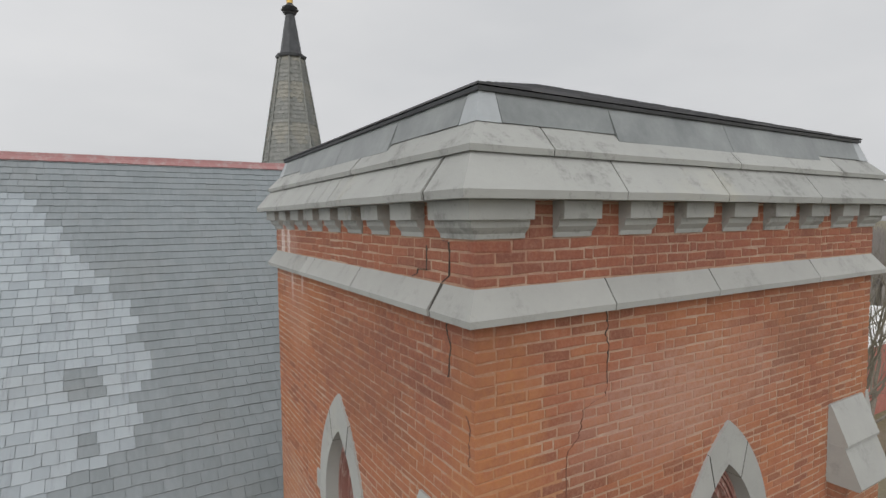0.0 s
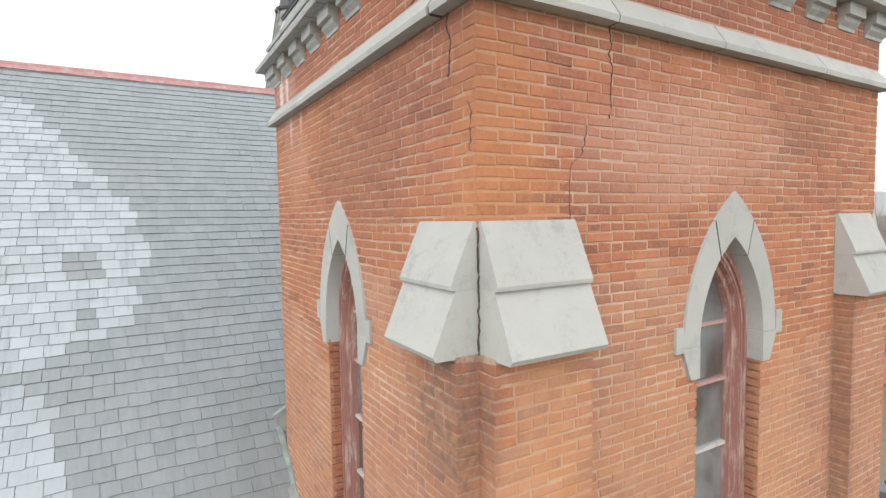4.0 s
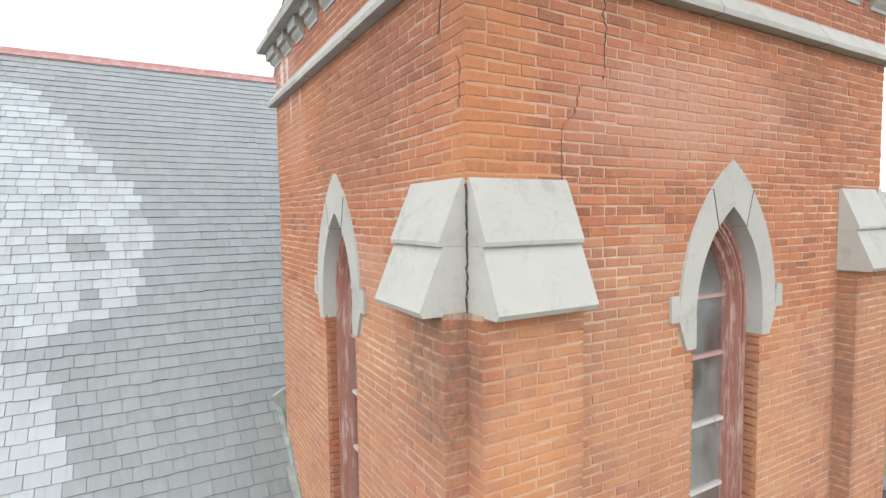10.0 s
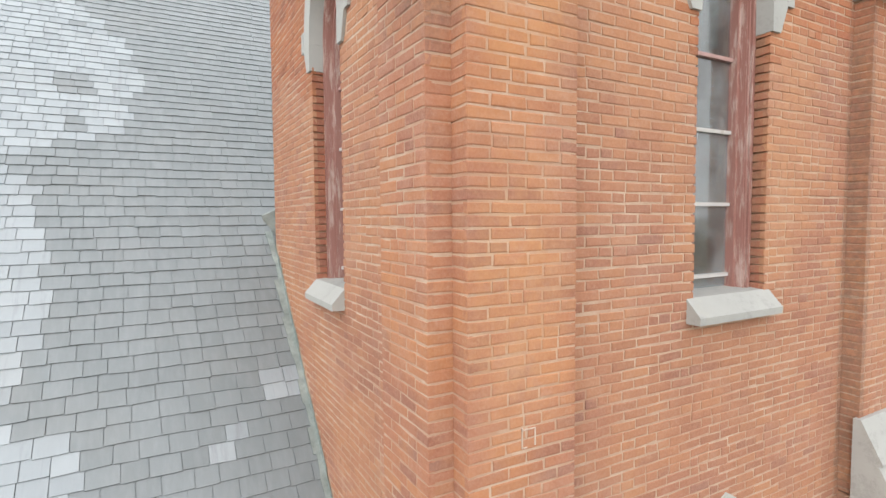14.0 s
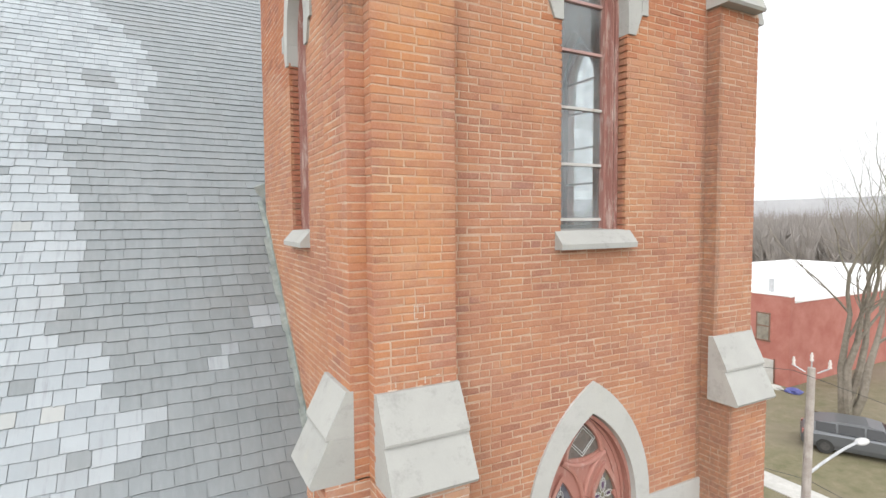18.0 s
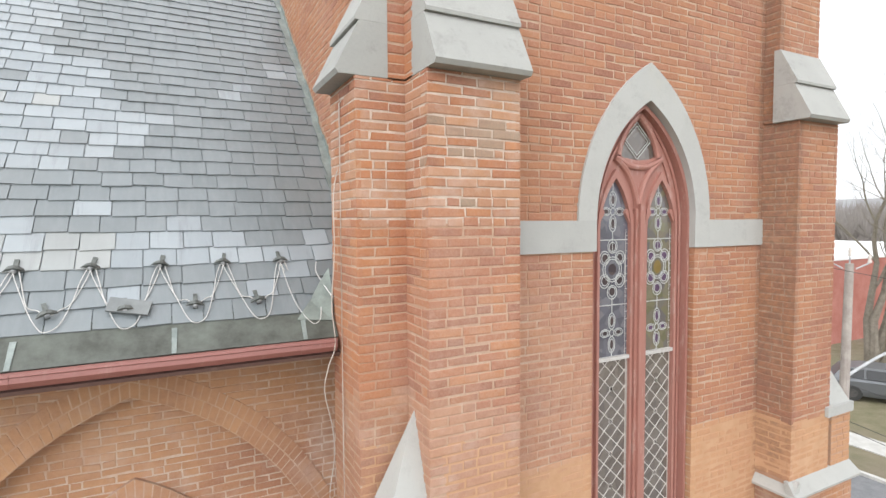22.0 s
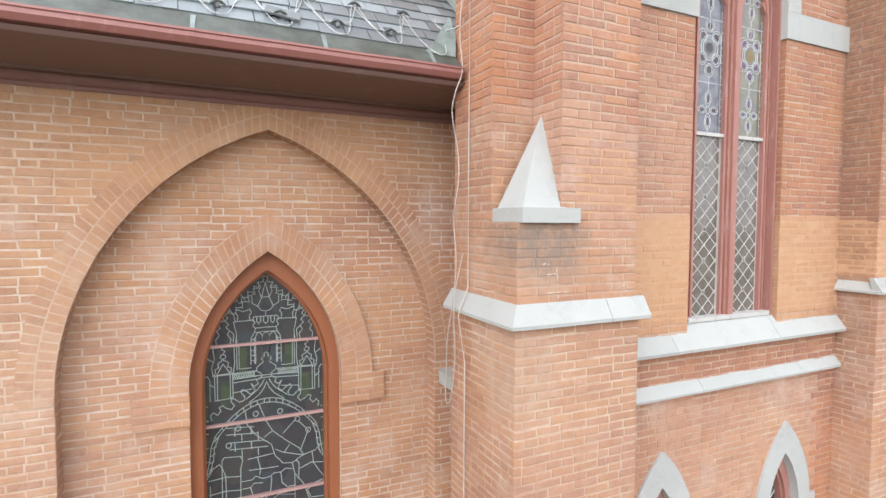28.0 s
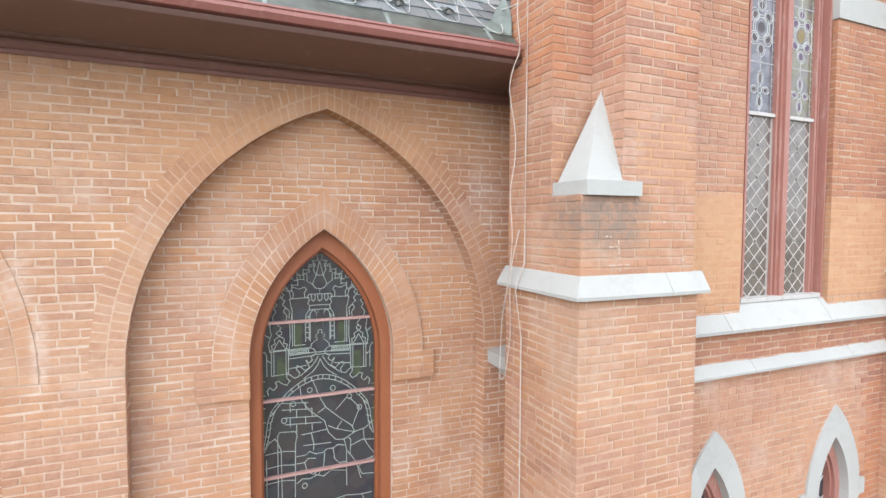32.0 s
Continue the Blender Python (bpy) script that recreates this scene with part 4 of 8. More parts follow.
for fr, length, n in ((FRONT, W, 7), (LEFT, D, 7), (RIGHT, D, 7), (BACK, W, 7)):
    for k in range(n):
        c = length / 2 + (k - (n - 1) / 2) * (length - 1.22) / (n - 1)
        part("corbel", moulding(fr, c - 0.132, c + 0.132, CORBEL), M_COPING, corbels)
    part("corbel", moulding(fr, 0, 0.29, CORBEL, True, False), M_COPING, corbels, "corner corbel returning round the angle")
    part("corbel", moulding(fr, length - 0.29, length, CORBEL, False, True), M_COPING, corbels)

# metal fascia and hipped roof
tower_roof = thing("tower_roof", "low hipped charcoal shingle roof with grey metal fascia", "roof", kind="structure")
for fr, length in ((FRONT, W), (LEFT, D), (RIGHT, D), (BACK, W)):
    for a, c, lo, m in ((0.0, 0.19, 14.585, M_FASCIA_END), (0.19, 0.97, 14.588, M_FASCIA), (0.97, length * 0.5, 14.545, M_FASCIA), (length * 0.5, length - 0.92, 14.547, M_FASCIA), (length - 0.92, length - 0.19, 14.588, M_FASCIA), (length - 0.19, length, 14.585, M_FASCIA_END)):
        prof = [(-0.075, lo), (-0.035 if lo > 14.57 else -0.005, lo), (-0.092, 14.742), (-0.13, 14.742)]
        part("fascia", moulding(fr, a, c - 0.003, prof, a == 0.0, c == length), m, tower_roof, "pale corner plate" if m is M_FASCIA_END else "")
    part("drip_edge", moulding(fr, 0, length, [(-0.2, 14.742), (-0.078, 14.742), (-0.074, 14.762), (-0.2, 14.775)], True, True), M_DRIP, tower_roof, "black drip edge")
APEX = Vector((W / 2, D / 2, 15.40))
e = 0.07
corners = [Vector((e, e, 14.768)), Vector((W - e, e, 14.768)), Vector((W - e, D - e, 14.768)), Vector((e, D - e, 14.768))]
for k in range(4):
    a, c = corners[k], corners[(k + 1) % 4]
    rows = 12
    vv, ff = [], []
    for j in range(rows):
        t0, t1 = j / rows, (j + 1) / rows
        p, q = a.lerp(APEX, t0), c.lerp(APEX, t0)
        r0, s0 = a.lerp(APEX, t1), c.lerp(APEX, t1)
        up = Vector((0, 0, 0.012))
        cols = max(1, int((q - p).length / 0.33))
        for i in range(cols):
            f0, f1 = i / cols, (i + 1) / cols
            n0 = len(vv)
            vv += [p.lerp(q, f0) + up, p.lerp(q, f1) + up, r0.lerp(s0, f1), r0.lerp(s0, f0), p.lerp(q, f0), p.lerp(q, f1)]
            ff += [(n0, n0 + 1, n0 + 2, n0 + 3), (n0 + 4, n0 + 5, n0 + 1, n0)]
    part("shingles", (vv, ff), M_ROOFING, tower_roof, "charcoal shingles laid in courses", "stuff")


# ---------------------------------------------------------------- buttresses
def cap_stones(parent, fr, u0, u1, bot, top, p_bot, p_top, p_in):
    """Two sloping stones, the upper lapping over the lower."""
    mid, pm = bot + (top - bot) * 0.52, p_bot + (p_top - p_bot) * 0.50
    low = [(p_in, bot), (p_bot - 0.012, bot), (p_bot + 0.004, bot + 0.026), (pm - 0.008, mid - 0.012), (p_in, mid - 0.012)]
    up = [(p_in, mid - 0.011), (pm + 0.014, mid - 0.011), (pm + 0.016, mid + 0.010), (p_top, top), (p_in, top)]
    for prof in (low, up):
        part("cap_stone", moulding(fr, u0, u1, prof, wear=0.003), M_STONE, parent)


REPOINTED = ("buttress_front", "buttress_left")


def buttress(name, label, fr, u0, u1, pick, ends=(0.006, 0.012, 0.006, 0.012)):
    """A two-stage brick buttress on a face, with sloping stone caps; ends: how far the caps reach past it."""
    b = thing(name, label, "buttress", kind="structure")
    for p, z0, z1, m in ((P_UP, CAP2_BOT - 0.01, CAP_BOT + 0.01, M_MORTAR), (P_MID, LEDGE_BOT, 7.36, M_MORTAR), (P_MID - 0.001, 7.36, CAP2_BOT + 0.005, M_POINT if name in REPOINTED else M_MORTAR)):
        part("mortar", slab(fr, [(u0, z0), (u1, z0), (u1, z1), (u0, z1)], [], -0.02, p), m, b)
    face_up = Frame(fr.at(0, P_UP, 0), fr.u, fr.n)
    face_mid = Frame(fr.at(0, P_MID, 0), fr.u, fr.n)
    mid_mat = lambda u, w: (M_BRICK_NEW if name == "buttress_far" else M_BRICK_FADED) if w < (5.6 if name == "buttress_far" else 6.15 + 0.5 * noise.noise(Vector((u * 2.0, w * 2.0, 7.0)))) else (M_BRICK_GREY if name == "buttress_front" and 7.40 < w < 7.96 and rng.random() < 0.26 else (M_BRICK_WALL if name == "buttress_far" else (M_BRICK_FADED if w > 7.34 and rng.random() < 0.45 else M_BRICK)))
    lay(b, face_up, bond(lambda w: [(u0 - PROUD, u1 + PROUD)], CAP2_TOP - 0.05, CAP_BOT, seed=11, **SHAFT), lambda u, w: front_mat(u, w), pick, 180)
    lay(b, face_mid, bond(lambda w: [(u0 - PROUD, u1 + PROUD)], LEDGE_TOP - 0.02, CAP2_BOT, seed=12, **STAGE), mid_mat, pick, 300)
    for uu, out in ((u0, -fr.u), (u1, fr.u)):
        for p, z0, z1, mm in ((P_UP, CAP2_BOT, CAP_BOT, lambda u, w: front_mat(u, w)), (P_MID, LEDGE_TOP - 0.02, CAP2_BOT, mid_mat)):
            flank = Frame(fr.at(uu, 0, 0), fr.n, out)
            lay(b, flank, bond(lambda w, p=p: [(0.0, p)], z0, z1, seed=13, long=0.2, headers=0, **(SHAFT if z0 > 8 else STAGE)), mm, pick, 130)
    cap_stones(b, fr, u0 - ends[0], u1 + ends[1], CAP_BOT, CAP_TOP, 0.245, 0.02, -0.02)
    cap_stones(b, fr, u0 - ends[2], u1 + ends[3], CAP2_BOT, CAP2_TOP, 0.42, P_UP + 0.03, P_UP - 0.02)
    return b


butt_front = buttress("buttress_front", "two-stage red brick corner buttress with sloping limestone caps", FRONT, 0.0, BW, lambda u, w: w > 5.1, (-0.005, -0.010, 0.004, 0.014))
butt_left = buttress("buttress_left", "two-stage red brick corner buttress beside the eaves", LEFT, 0.0, 0.52, lambda u, w: w > 5.1, (-0.005, 0.02, 0.006, 0.012))
butt_far = buttress("buttress_far", "two-stage red brick corner buttress with sloping limestone caps, soot and painted shade", FRONT, W - BW - 0.03, W - 0.055, lambda u, w: w > 6.0, (0.035, -0.06, 0.045, -0.03))
# ragged open joint where the caps meet in the angle
for z0, z1 in ((CAP_BOT + 0.005, CAP_TOP - 0.03),):
    line = [(-0.001 + rng.uniform(-0.005, 0.004), -0.001 + rng.uniform(-0.005, 0.004), z0 + (z1 - z0) * k / 26) for k in range(27)]
    part("open_joint", tube(line, 0.0048, 5), M_SEAM, butt_front, "dark ragged open joint")
for a, c in ((BW + 0.02, BIG_C - BIG["half"] - 0.02), (BIG_C + BIG["half"] + 0.02, W - BW - 0.03)):
    part("slurry", prism(FRONT, [(a, 4.78), (c, 4.78), (c, 5.60), (a, 5.60)], -0.01, PROUD - 0.0006), M_SLURRY, wall_front, "orange colour-washed joints")
far_face = Frame(FRONT.at(0, P_MID, 0), FRONT.u, FRONT.n)
part("slurry", prism(far_face, [(W - BW - 0.03, 5.08), (W - 0.06, 5.08), (W - 0.06, 5.60), (W - BW - 0.03, 5.60)], -0.01, PROUD - 0.0006), M_SLURRY, butt_far)
part("slurry", prism(Frame((W - BW - 0.03, 0, 0), (0, -1, 0), (-1, 0, 0)), [(0, 5.08), (P_MID, 5.08), (P_MID, 5.60), (0, 5.60)], -0.01, PROUD - 0.0006), M_SLURRY, butt_far)
near_face = Frame(FRONT.at(0, P_MID, 0), FRONT.u, FRONT.n)
part("slurry", prism(near_face, [(0.13, 5.58), (BW - 0.01, 5.58), (BW - 0.01, 5.98), (0.44, 6.12), (0.30, 6.02), (0.16, 6.14), (0.07, 6.05)], -0.01, 0.0013), M_SLURRY, butt_front)
part("slurry", prism(Frame((0, 0, 0), (-1, 0, 0), (0, -1, 0)), [(0.02, 5.58), (0.30, 5.58), (0.30, 6.10), (0.20, 6.02), (0.02, 6.12)], -0.01, 0.0013), M_SLURRY, butt_left)
butt_right = buttress("buttress_right", "two-stage red brick corner buttress away from the nave", RIGHT, 0.0, 0.49, None)


# corner foot of the near corner: block below the broach, ledge all round, base below
near = thing("corner_pier", "square brick corner pier with limestone broach and sloping ledge", "pier", kind="structure")
far = thing("far_corner_pier", "square brick corner pier with limestone ledge at the street corner", "pier", kind="structure")
for pr, m in ((near, 1), (far, -1)):
    X = (lambda x: x) if m == 1 else (lambda x: W - x)
    bx = lambda a, c: (min(X(a), X(c)), max(X(a), X(c)))
    part("mortar", box(*bx(-P_MID, 0.001), -P_MID, 0.001, LEDGE_BOT, 5.57), M_MORTAR, pr)
    part("mortar", box(*bx(-P_LOW, BW + 0.02), -P_LOW, 0.001, -0.3, LEDGE_BOT + 0.02), M_MORTAR_ARCH, pr)
    part("mortar", box(*bx(-P_LOW, 0.001), 0.001, 0.52, -0.3, LEDGE_BOT + 0.02), M_MORTAR_ARCH, pr)
    f_mid = Frame((0, -P_MID, 0), (1, 0, 0), (0, -1, 0))
    f_low = Frame((0, -P_LOW, 0), (1, 0, 0), (0, -1, 0))
    flip = lambda s: (min(X(s[0]), X(s[1])), max(X(s[0]), X(s[1])))
    new_mat = lambda u, w, m=m: M_BRICK_NEW if m < 0 else M_BRICK_FADED
    low_mat = lambda u, w: M_BRICK_NAVE if noise.noise(Vector((u * 1.6, w * 1.6, 9.0))) + rng.uniform(-0.25, 0.25) > -0.05 else M_BRICK_FADED
    lay(pr, f_mid, bond(lambda w: [flip((-P_MID, 0.0))], LEDGE_TOP - 0.02, 5.565, seed=21, **STAGE), new_mat, lambda u, w: m == 1, 60)
    lay(pr, f_low, bond(lambda w: [flip((-P_LOW, BW + 0.02))], 2.0, LEDGE_BOT, seed=22, **FOOT), low_mat, lambda u, w: m == 1 and w > 3.4, 240)
    side = X(-P_LOW)
    sd_mid = Frame((X(-P_MID), 0, 0), (0, 1, 0), (-m, 0, 0))
    sd_low = Frame((side, 0, 0), (0, 1, 0), (-m, 0, 0))
    lay(pr, sd_mid, bond(lambda w: [(-P_MID, 0.0)], LEDGE_TOP - 0.02, 5.565, seed=23, **STAGE), new_mat)
    lay(pr, sd_low, bond(lambda w: [(-P_LOW, 0.52)], 2.0, LEDGE_BOT, seed=24, **FOOT), low_mat, lambda u, w: m == 1 and w > 3.4, 60)
    inner = Frame((X(BW + 0.02), 0, 0), (0, 1, 0), (m, 0, 0))
    lay(pr, inner, bond(lambda w: [(-P_LOW, 0.0)], 2.0, LEDGE_BOT, seed=25, headers=0, **FOOT), low_mat)
    # ledge stones
    LEDGE = [(-0.02, LEDGE_BOT), (0.055, LEDGE_BOT), (0.057, LEDGE_BOT + 0.022), (-0.015, LEDGE_TOP), (-0.05, LEDGE_TOP)]
    a, c = flip((-P_LOW, BW + 0.02))
    if m == 1:
        part("ledge_stone", moulding(f_low, a, 0.36, LEDGE, True, False, 0.003), M_STONE_PALE, pr)
        part("ledge_stone", moulding(f_low, 0.364, c + 0.06, LEDGE, False, False, 0.003), M_STONE_PALE, pr)
    else:
        part("ledge_stone", moulding(f_low, a - 0.05, c, LEDGE, False, True, 0.003), M_STONE_PALE, pr)
        inn = Frame((X(BW + 0.02), 0, 0), (0, 1, 0), (m, 0, 0))
        part("ledge_stone", moulding(inn, -P_LOW - 0.04, 0.0, LEDGE, False, False, 0.003), M_STONE_PALE, pr)
    part("ledge_stone", moulding(sd_low, -P_LOW, 0.56, LEDGE, True, False, 0.003), M_STONE_PALE, pr)
    # the broach: a lip and a half pyramid in the angle of the buttresses
    z0, z1, za = 5.565, 5.655, 6.25
    q = P_MID + 0.035
    bm = bmesh.new()
    foot = [(-q + 0.045, -q), (0.125, -q), (0.125, -P_MID + 0.02), (0.0, -P_MID + 0.02), (0.0, 0.0), (-P_MID + 0.03, 0.0), (-P_MID + 0.03, 0.02), (-q + 0.045, 0.02)]
    lo = [bm.verts.new((X(x), y, z0)) for x, y in foot]
    hi = [bm.verts.new((X(x), y, z1)) for x, y in foot]
    for k in range(8):
        bm.faces.new((lo[k], lo[(k + 1) % 8], hi[(k + 1) % 8], hi[k]))
    bm.faces.new(lo)
    bm.faces.new(hi)
    part("broach_base", bm, M_STONE_PALE, pr)
    bm = bmesh.new()
    base = [bm.verts.new((X(x), y, z1 + 0.0005)) for x, y in ((-q + 0.065, -q + 0.03), (0.035, -q + 0.03), (0.035, -0.03), (-q + 0.065, -0.03))]
    tip = bm.verts.new((X(-0.004), -0.10, za))
    for k in range(4):
        bm.faces.new((base[k], base[(k + 1) % 4], tip))
    bm.faces.new(base)
    part("broach", bm, M_STONE_PALE, pr, "pale limestone half-pyramid broach")

# smears of pale repointing
def smear(parent, fr, marks):
    for u, w, a, c in marks:
        part("mortar_smear", prism(fr, [(u, w), (u + a, w + 0.002), (u + a, w + c), (u, w + c - 0.001)], PROUD - 0.004, PROUD + 0.004), M_POINT, parent)


f_up = Frame((0, -P_UP, 0), (1, 0, 0), (0, -1, 0))
f_mid = Frame((0, -P_MID, 0), (1, 0, 0), (0, -1, 0))
smear(butt_front, f_up, [(0.285, 9.30, 0.006, 0.10), (0.36, 9.305, 0.006, 0.085), (0.285, 9.385, 0.082, 0.006), (0.295, 9.30, 0.02, 0.006)])
smear(butt_front, f_up, [(0.02 + 0.068 * k, CAP2_TOP - 0.012 + 0.010 * (k % 3 == 1), 0.05 + 0.014 * (k % 2), 0.011) for k in range(8)] + [(0.14, CAP2_TOP + 0.02, 0.008, 0.04), (0.36, CAP2_TOP + 0.015, 0.008, 0.05), (0.45, CAP2_TOP + 0.06, 0.03, 0.008)])
smear(near, f_mid, [(-0.13, 5.312, 0.022, 0.009), (-0.095, 5.31, 0.014, 0.007), (-0.10, 5.247, 0.038, 0.009), (-0.05, 5.25, 0.02, 0.007), (-0.028, 5.205, 0.008, 0.045), (-0.031, 5.262, 0.007, 0.03), (-0.10, 5.133, 0.06, 0.009), (-0.03, 5.136, 0.03, 0.007), (0.03, 5.134, 0.035, 0.008), (-0.02, 5.10, 0.012, 0.02)])
smear(butt_front, f_mid, [(0.33, 5.40, 0.02, 0.012), (0.50, 5.15, 0.02, 0.015)])

# ---------------------------------------------------------------- stone bands on the front
belt = thing("belt_course", "flat pale limestone belt at the springing of the tall window", "belt course", kind="structure")
for a, c in ((BW + 0.02, BIG_C - BIG["half"]), (BIG_C + BIG["half"], W - BW - 0.02)):
    part("stone", prism(FRONT, [(a, 7.145), (c, 7.145), (c, 7.372), (a, 7.372)], -0.2, 0.02), M_STONE_PALE, belt)
sill_band = thing("sill_band", "wide sloping limestone sill band under the tall window", "sill", kind="structure")
SILL = [(-0.3, 4.56), (0.085, 4.56), (0.09, 4.585), (-0.05, 4.772), (-0.3, 4.778)]
for a, c in ((BW + 0.022, 1.30), (1.304, 2.52), (2.524, W - BW - 0.022)):
    part("stone", moulding(FRONT, a, c, SILL, wear=0.003), M_STONE_PALE, sill_band)
thin_band = thing("lower_string", "narrow pale limestone string under the sill band", "string course", kind="structure")
for a, c in ((BW + 0.022, 1.62), (1.624, 2.9), (2.904, W - BW - 0.022)):
    part("stone", moulding(FRONT, a, c, [(-0.05, 4.215), (0.06, 4.215), (0.062, 4.235), (0.0, 4.315), (-0.05, 4.315)], wear=0.002), M_STONE_PALE, thin_band)


# ---------------------------------------------------------------- windows of the tower
def polyline_bars(bm, fr, lines, d, r, loop=False):
    """Flat lead strips along lines of (u, w) points."""
    for pts in lines:
        for (u0, w0), (u1, w1) in zip(pts, pts[1:]):
            a, c = Vector((u0, w0)), Vector((u1, w1))
            if (c - a).length < 1e-5:
                continue
            t = (c - a).normalized()
            a, c = a - t * r * 0.5, c + t * r * 0.5
            s = Vector((-t.y, t.x)) * r
            q = [a + s, a - s, c - s, c + s]
            vs = [bm.verts.new(fr.at(p.x, d, p.y)) for p in q] + [bm.verts.new(fr.at(p.x * 0.5 + m.x * 0.5, d + r, p.y * 0.5 + m.y * 0.5)) for p, m in zip(q, (a, a, c, c))]
            for f in ((4, 5, 6, 7), (0, 1, 5, 4), (1, 2, 6, 5), (2, 3, 7, 6), (3, 0, 4, 7)):
                bm.faces.new([vs[i] for i in f])


def circle(cu, cw, ru, rw=None, n=14, a0=0.0, a1=2 * math.pi):
    rw = ru if rw is None else rw
    return [(cu + ru * math.cos(a0 + (a1 - a0) * k / n), cw + rw * math.sin(a0 + (a1 - a0) * k / n)) for k in range(n + 1)]


def cut_ring(fr, c, inner, outer, t0, t1, d0, d1, foot):
    """The piece of an arch band between two shares of its length, 0 at the left foot and 1 at the right."""
    n = 24
    li, lo = arch(c, **inner, foot=inner["spring"], n=n), arch(c, **outer, foot=outer["spring"], n=n)
    k0, k1 = round(t0 * (len(li) - 1)), round(t1 * (len(li) - 1))
    return ring(fr, li[k0:k1 + 1], lo[k0:k1 + 1], d0, d1)


def arch_joint(parent, fr, c, inner, outer, k, s):
    """The dark mortar line between two stones of a pointed head."""
    (u0, w0), (u1, w1) = arch(c, **inner, foot=inner["spring"], n=24)[k], arch(c, **outer, foot=outer["spring"], n=24)[k]
    m = lambda u: u if s < 0 else 2 * c - u
    part("joint", prism(fr, [(m(u0) - 0.0025, w0), (m(u0) + 0.0025, w0), (m(u1) + 0.0025, w1), (m(u1) - 0.0025, w1)], -0.1, 0.0235), M_SEAM, parent)


def lancet_window(name, fr, c, label, framed=True, sill_half=0.425):
    """A belfry lancet: limestone head with ears, brick jambs, peeling timber frame, glass with bars, stone sill."""
    w = thing(name, label, "window", kind="structure")
    head = part("arch_stone", cut_ring(fr, c, LAN, LAN_OUT, 0.375, 0.625, -0.21, 0.022, 0), M_STONE, w, "pale limestone key of the pointed head")
    for t0, t1 in ((0.0, 0.375), (0.625, 1.0)):
        part("arch_stone", cut_ring(fr, c, LAN, LAN_OUT, t0, t1, -0.21, 0.02, 0), M_STONE, w)
    for s in (-1, 1):
        arch_joint(w, fr, c, LAN, LAN_OUT, 18, s)
        ear = [(0.36, 11.57), (0.45, 11.57), (0.525, 11.755), (0.60, 11.755), (0.60, 11.915), (0.524, 11.915), (0.521, 11.778), (0.36, 11.778)]
        part("ear_stone", prism(fr, [(c + s * u, z) for u, z in ear], -0.21, 0.023), M_STONE, w)
        # brick jamb in dark brick, its soot and lack of light both in the colour
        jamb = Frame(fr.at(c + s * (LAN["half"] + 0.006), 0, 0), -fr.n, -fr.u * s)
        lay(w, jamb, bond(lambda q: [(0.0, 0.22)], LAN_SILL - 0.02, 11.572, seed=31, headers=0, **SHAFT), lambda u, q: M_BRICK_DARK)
    sl = [(-0.25, LAN_SILL - 0.14), (0.095, LAN_SILL - 0.135), (0.098, LAN_SILL - 0.09), (0.0, LAN_SILL + 0.018), (-0.25, LAN_SILL + 0.03)]
    part("sill", moulding(fr, c - sill_half, c + sill_half, sl, wear=0.002), M_STONE, w, "sloping limestone sill")
    steps = (LAN_SILL + 0.03, 9.97, 10.45, 10.935, 11.42, 11.84, 12.44)
    for z0, z1 in zip(steps, steps[1:]):
        zs = [z0 + (z1 - z0) * k / 8 for k in range(9)]
        side = [(arch_half(c, 0.355, 11.78, 12.45, z), z) for z in zs]
        g = part("pane", prism(fr, [(c - u, z) for u, z in side] + [(c + u, z) for u, z in reversed(side)], -0.207, -0.203), M_GLASS, w, "old clear glass")
        g.visible_shadow = False
    if not framed:
        return w
    part("frame", ring(fr, arch(c, 0.285, 11.78, 12.325, LAN_SILL + 0.02), arch(c, 0.375, 11.78, 12.48, LAN_SILL + 0.02), -0.20, -0.105), M_REDWOOD, w, "peeling red-brown timber frame")
    part("frame_bead", ring(fr, arch(c, 0.258, 11.78, 12.275, LAN_SILL + 0.02), arch(c, 0.30, 11.78, 12.35, LAN_SILL + 0.02), -0.215, -0.150), M_REDWOOD, w)
    for g, d0, d1 in ((0.348, -0.12, -0.092), (0.320, -0.12, -0.085), (0.292, -0.12, -0.094)):
        part("frame_bead", ring(fr, arch(c, g, 11.78, 12.375 + (g - 0.31) * 1.6, LAN_SILL + 0.02), arch(c, g + 0.017, 11.78, 12.40 + (g - 0.31) * 1.6, LAN_SILL + 0.02), d0, d1), M_REDWOOD, w)
    for g in (0.312, 0.341):
        part("frame_groove", ring(fr, arch(c, g, 11.78, 12.36 + (g - 0.31) * 1.6, LAN_SILL + 0.02), arch(c, g + 0.006, 11.78, 12.37 + (g - 0.31) * 1.6, LAN_SILL + 0.02), -0.12, -0.1025), M_SEAM, w)
    for k, z in enumerate((9.97, 10.45, 10.935, 11.42, 11.84)):
        g = arch_half(c, 0.262, 11.78, 12.28, z)
        part("glazing_bar", prism(fr, [(c - g, z - 0.012), (c + g, z - 0.012), (c + g, z + 0.012), (c - g, z + 0.012)], -0.222, -0.180), M_WHITEBAR if k < 3 else M_PINKBAR, w)
    return w


lancet_window("window_1", FRONT, LAN_C, "tall lancet with limestone head and peeling red frame")
lancet_window("window_2", LEFT, LAN_L, "tall lancet with limestone head above the slate roof", True, 0.37)
lancet_window("window_3", RIGHT, 2.2, "tall lancet seen through the belfry")
lancet_window("window_4", BACK, LAN_C, "tall lancet on the back of the belfry", False)


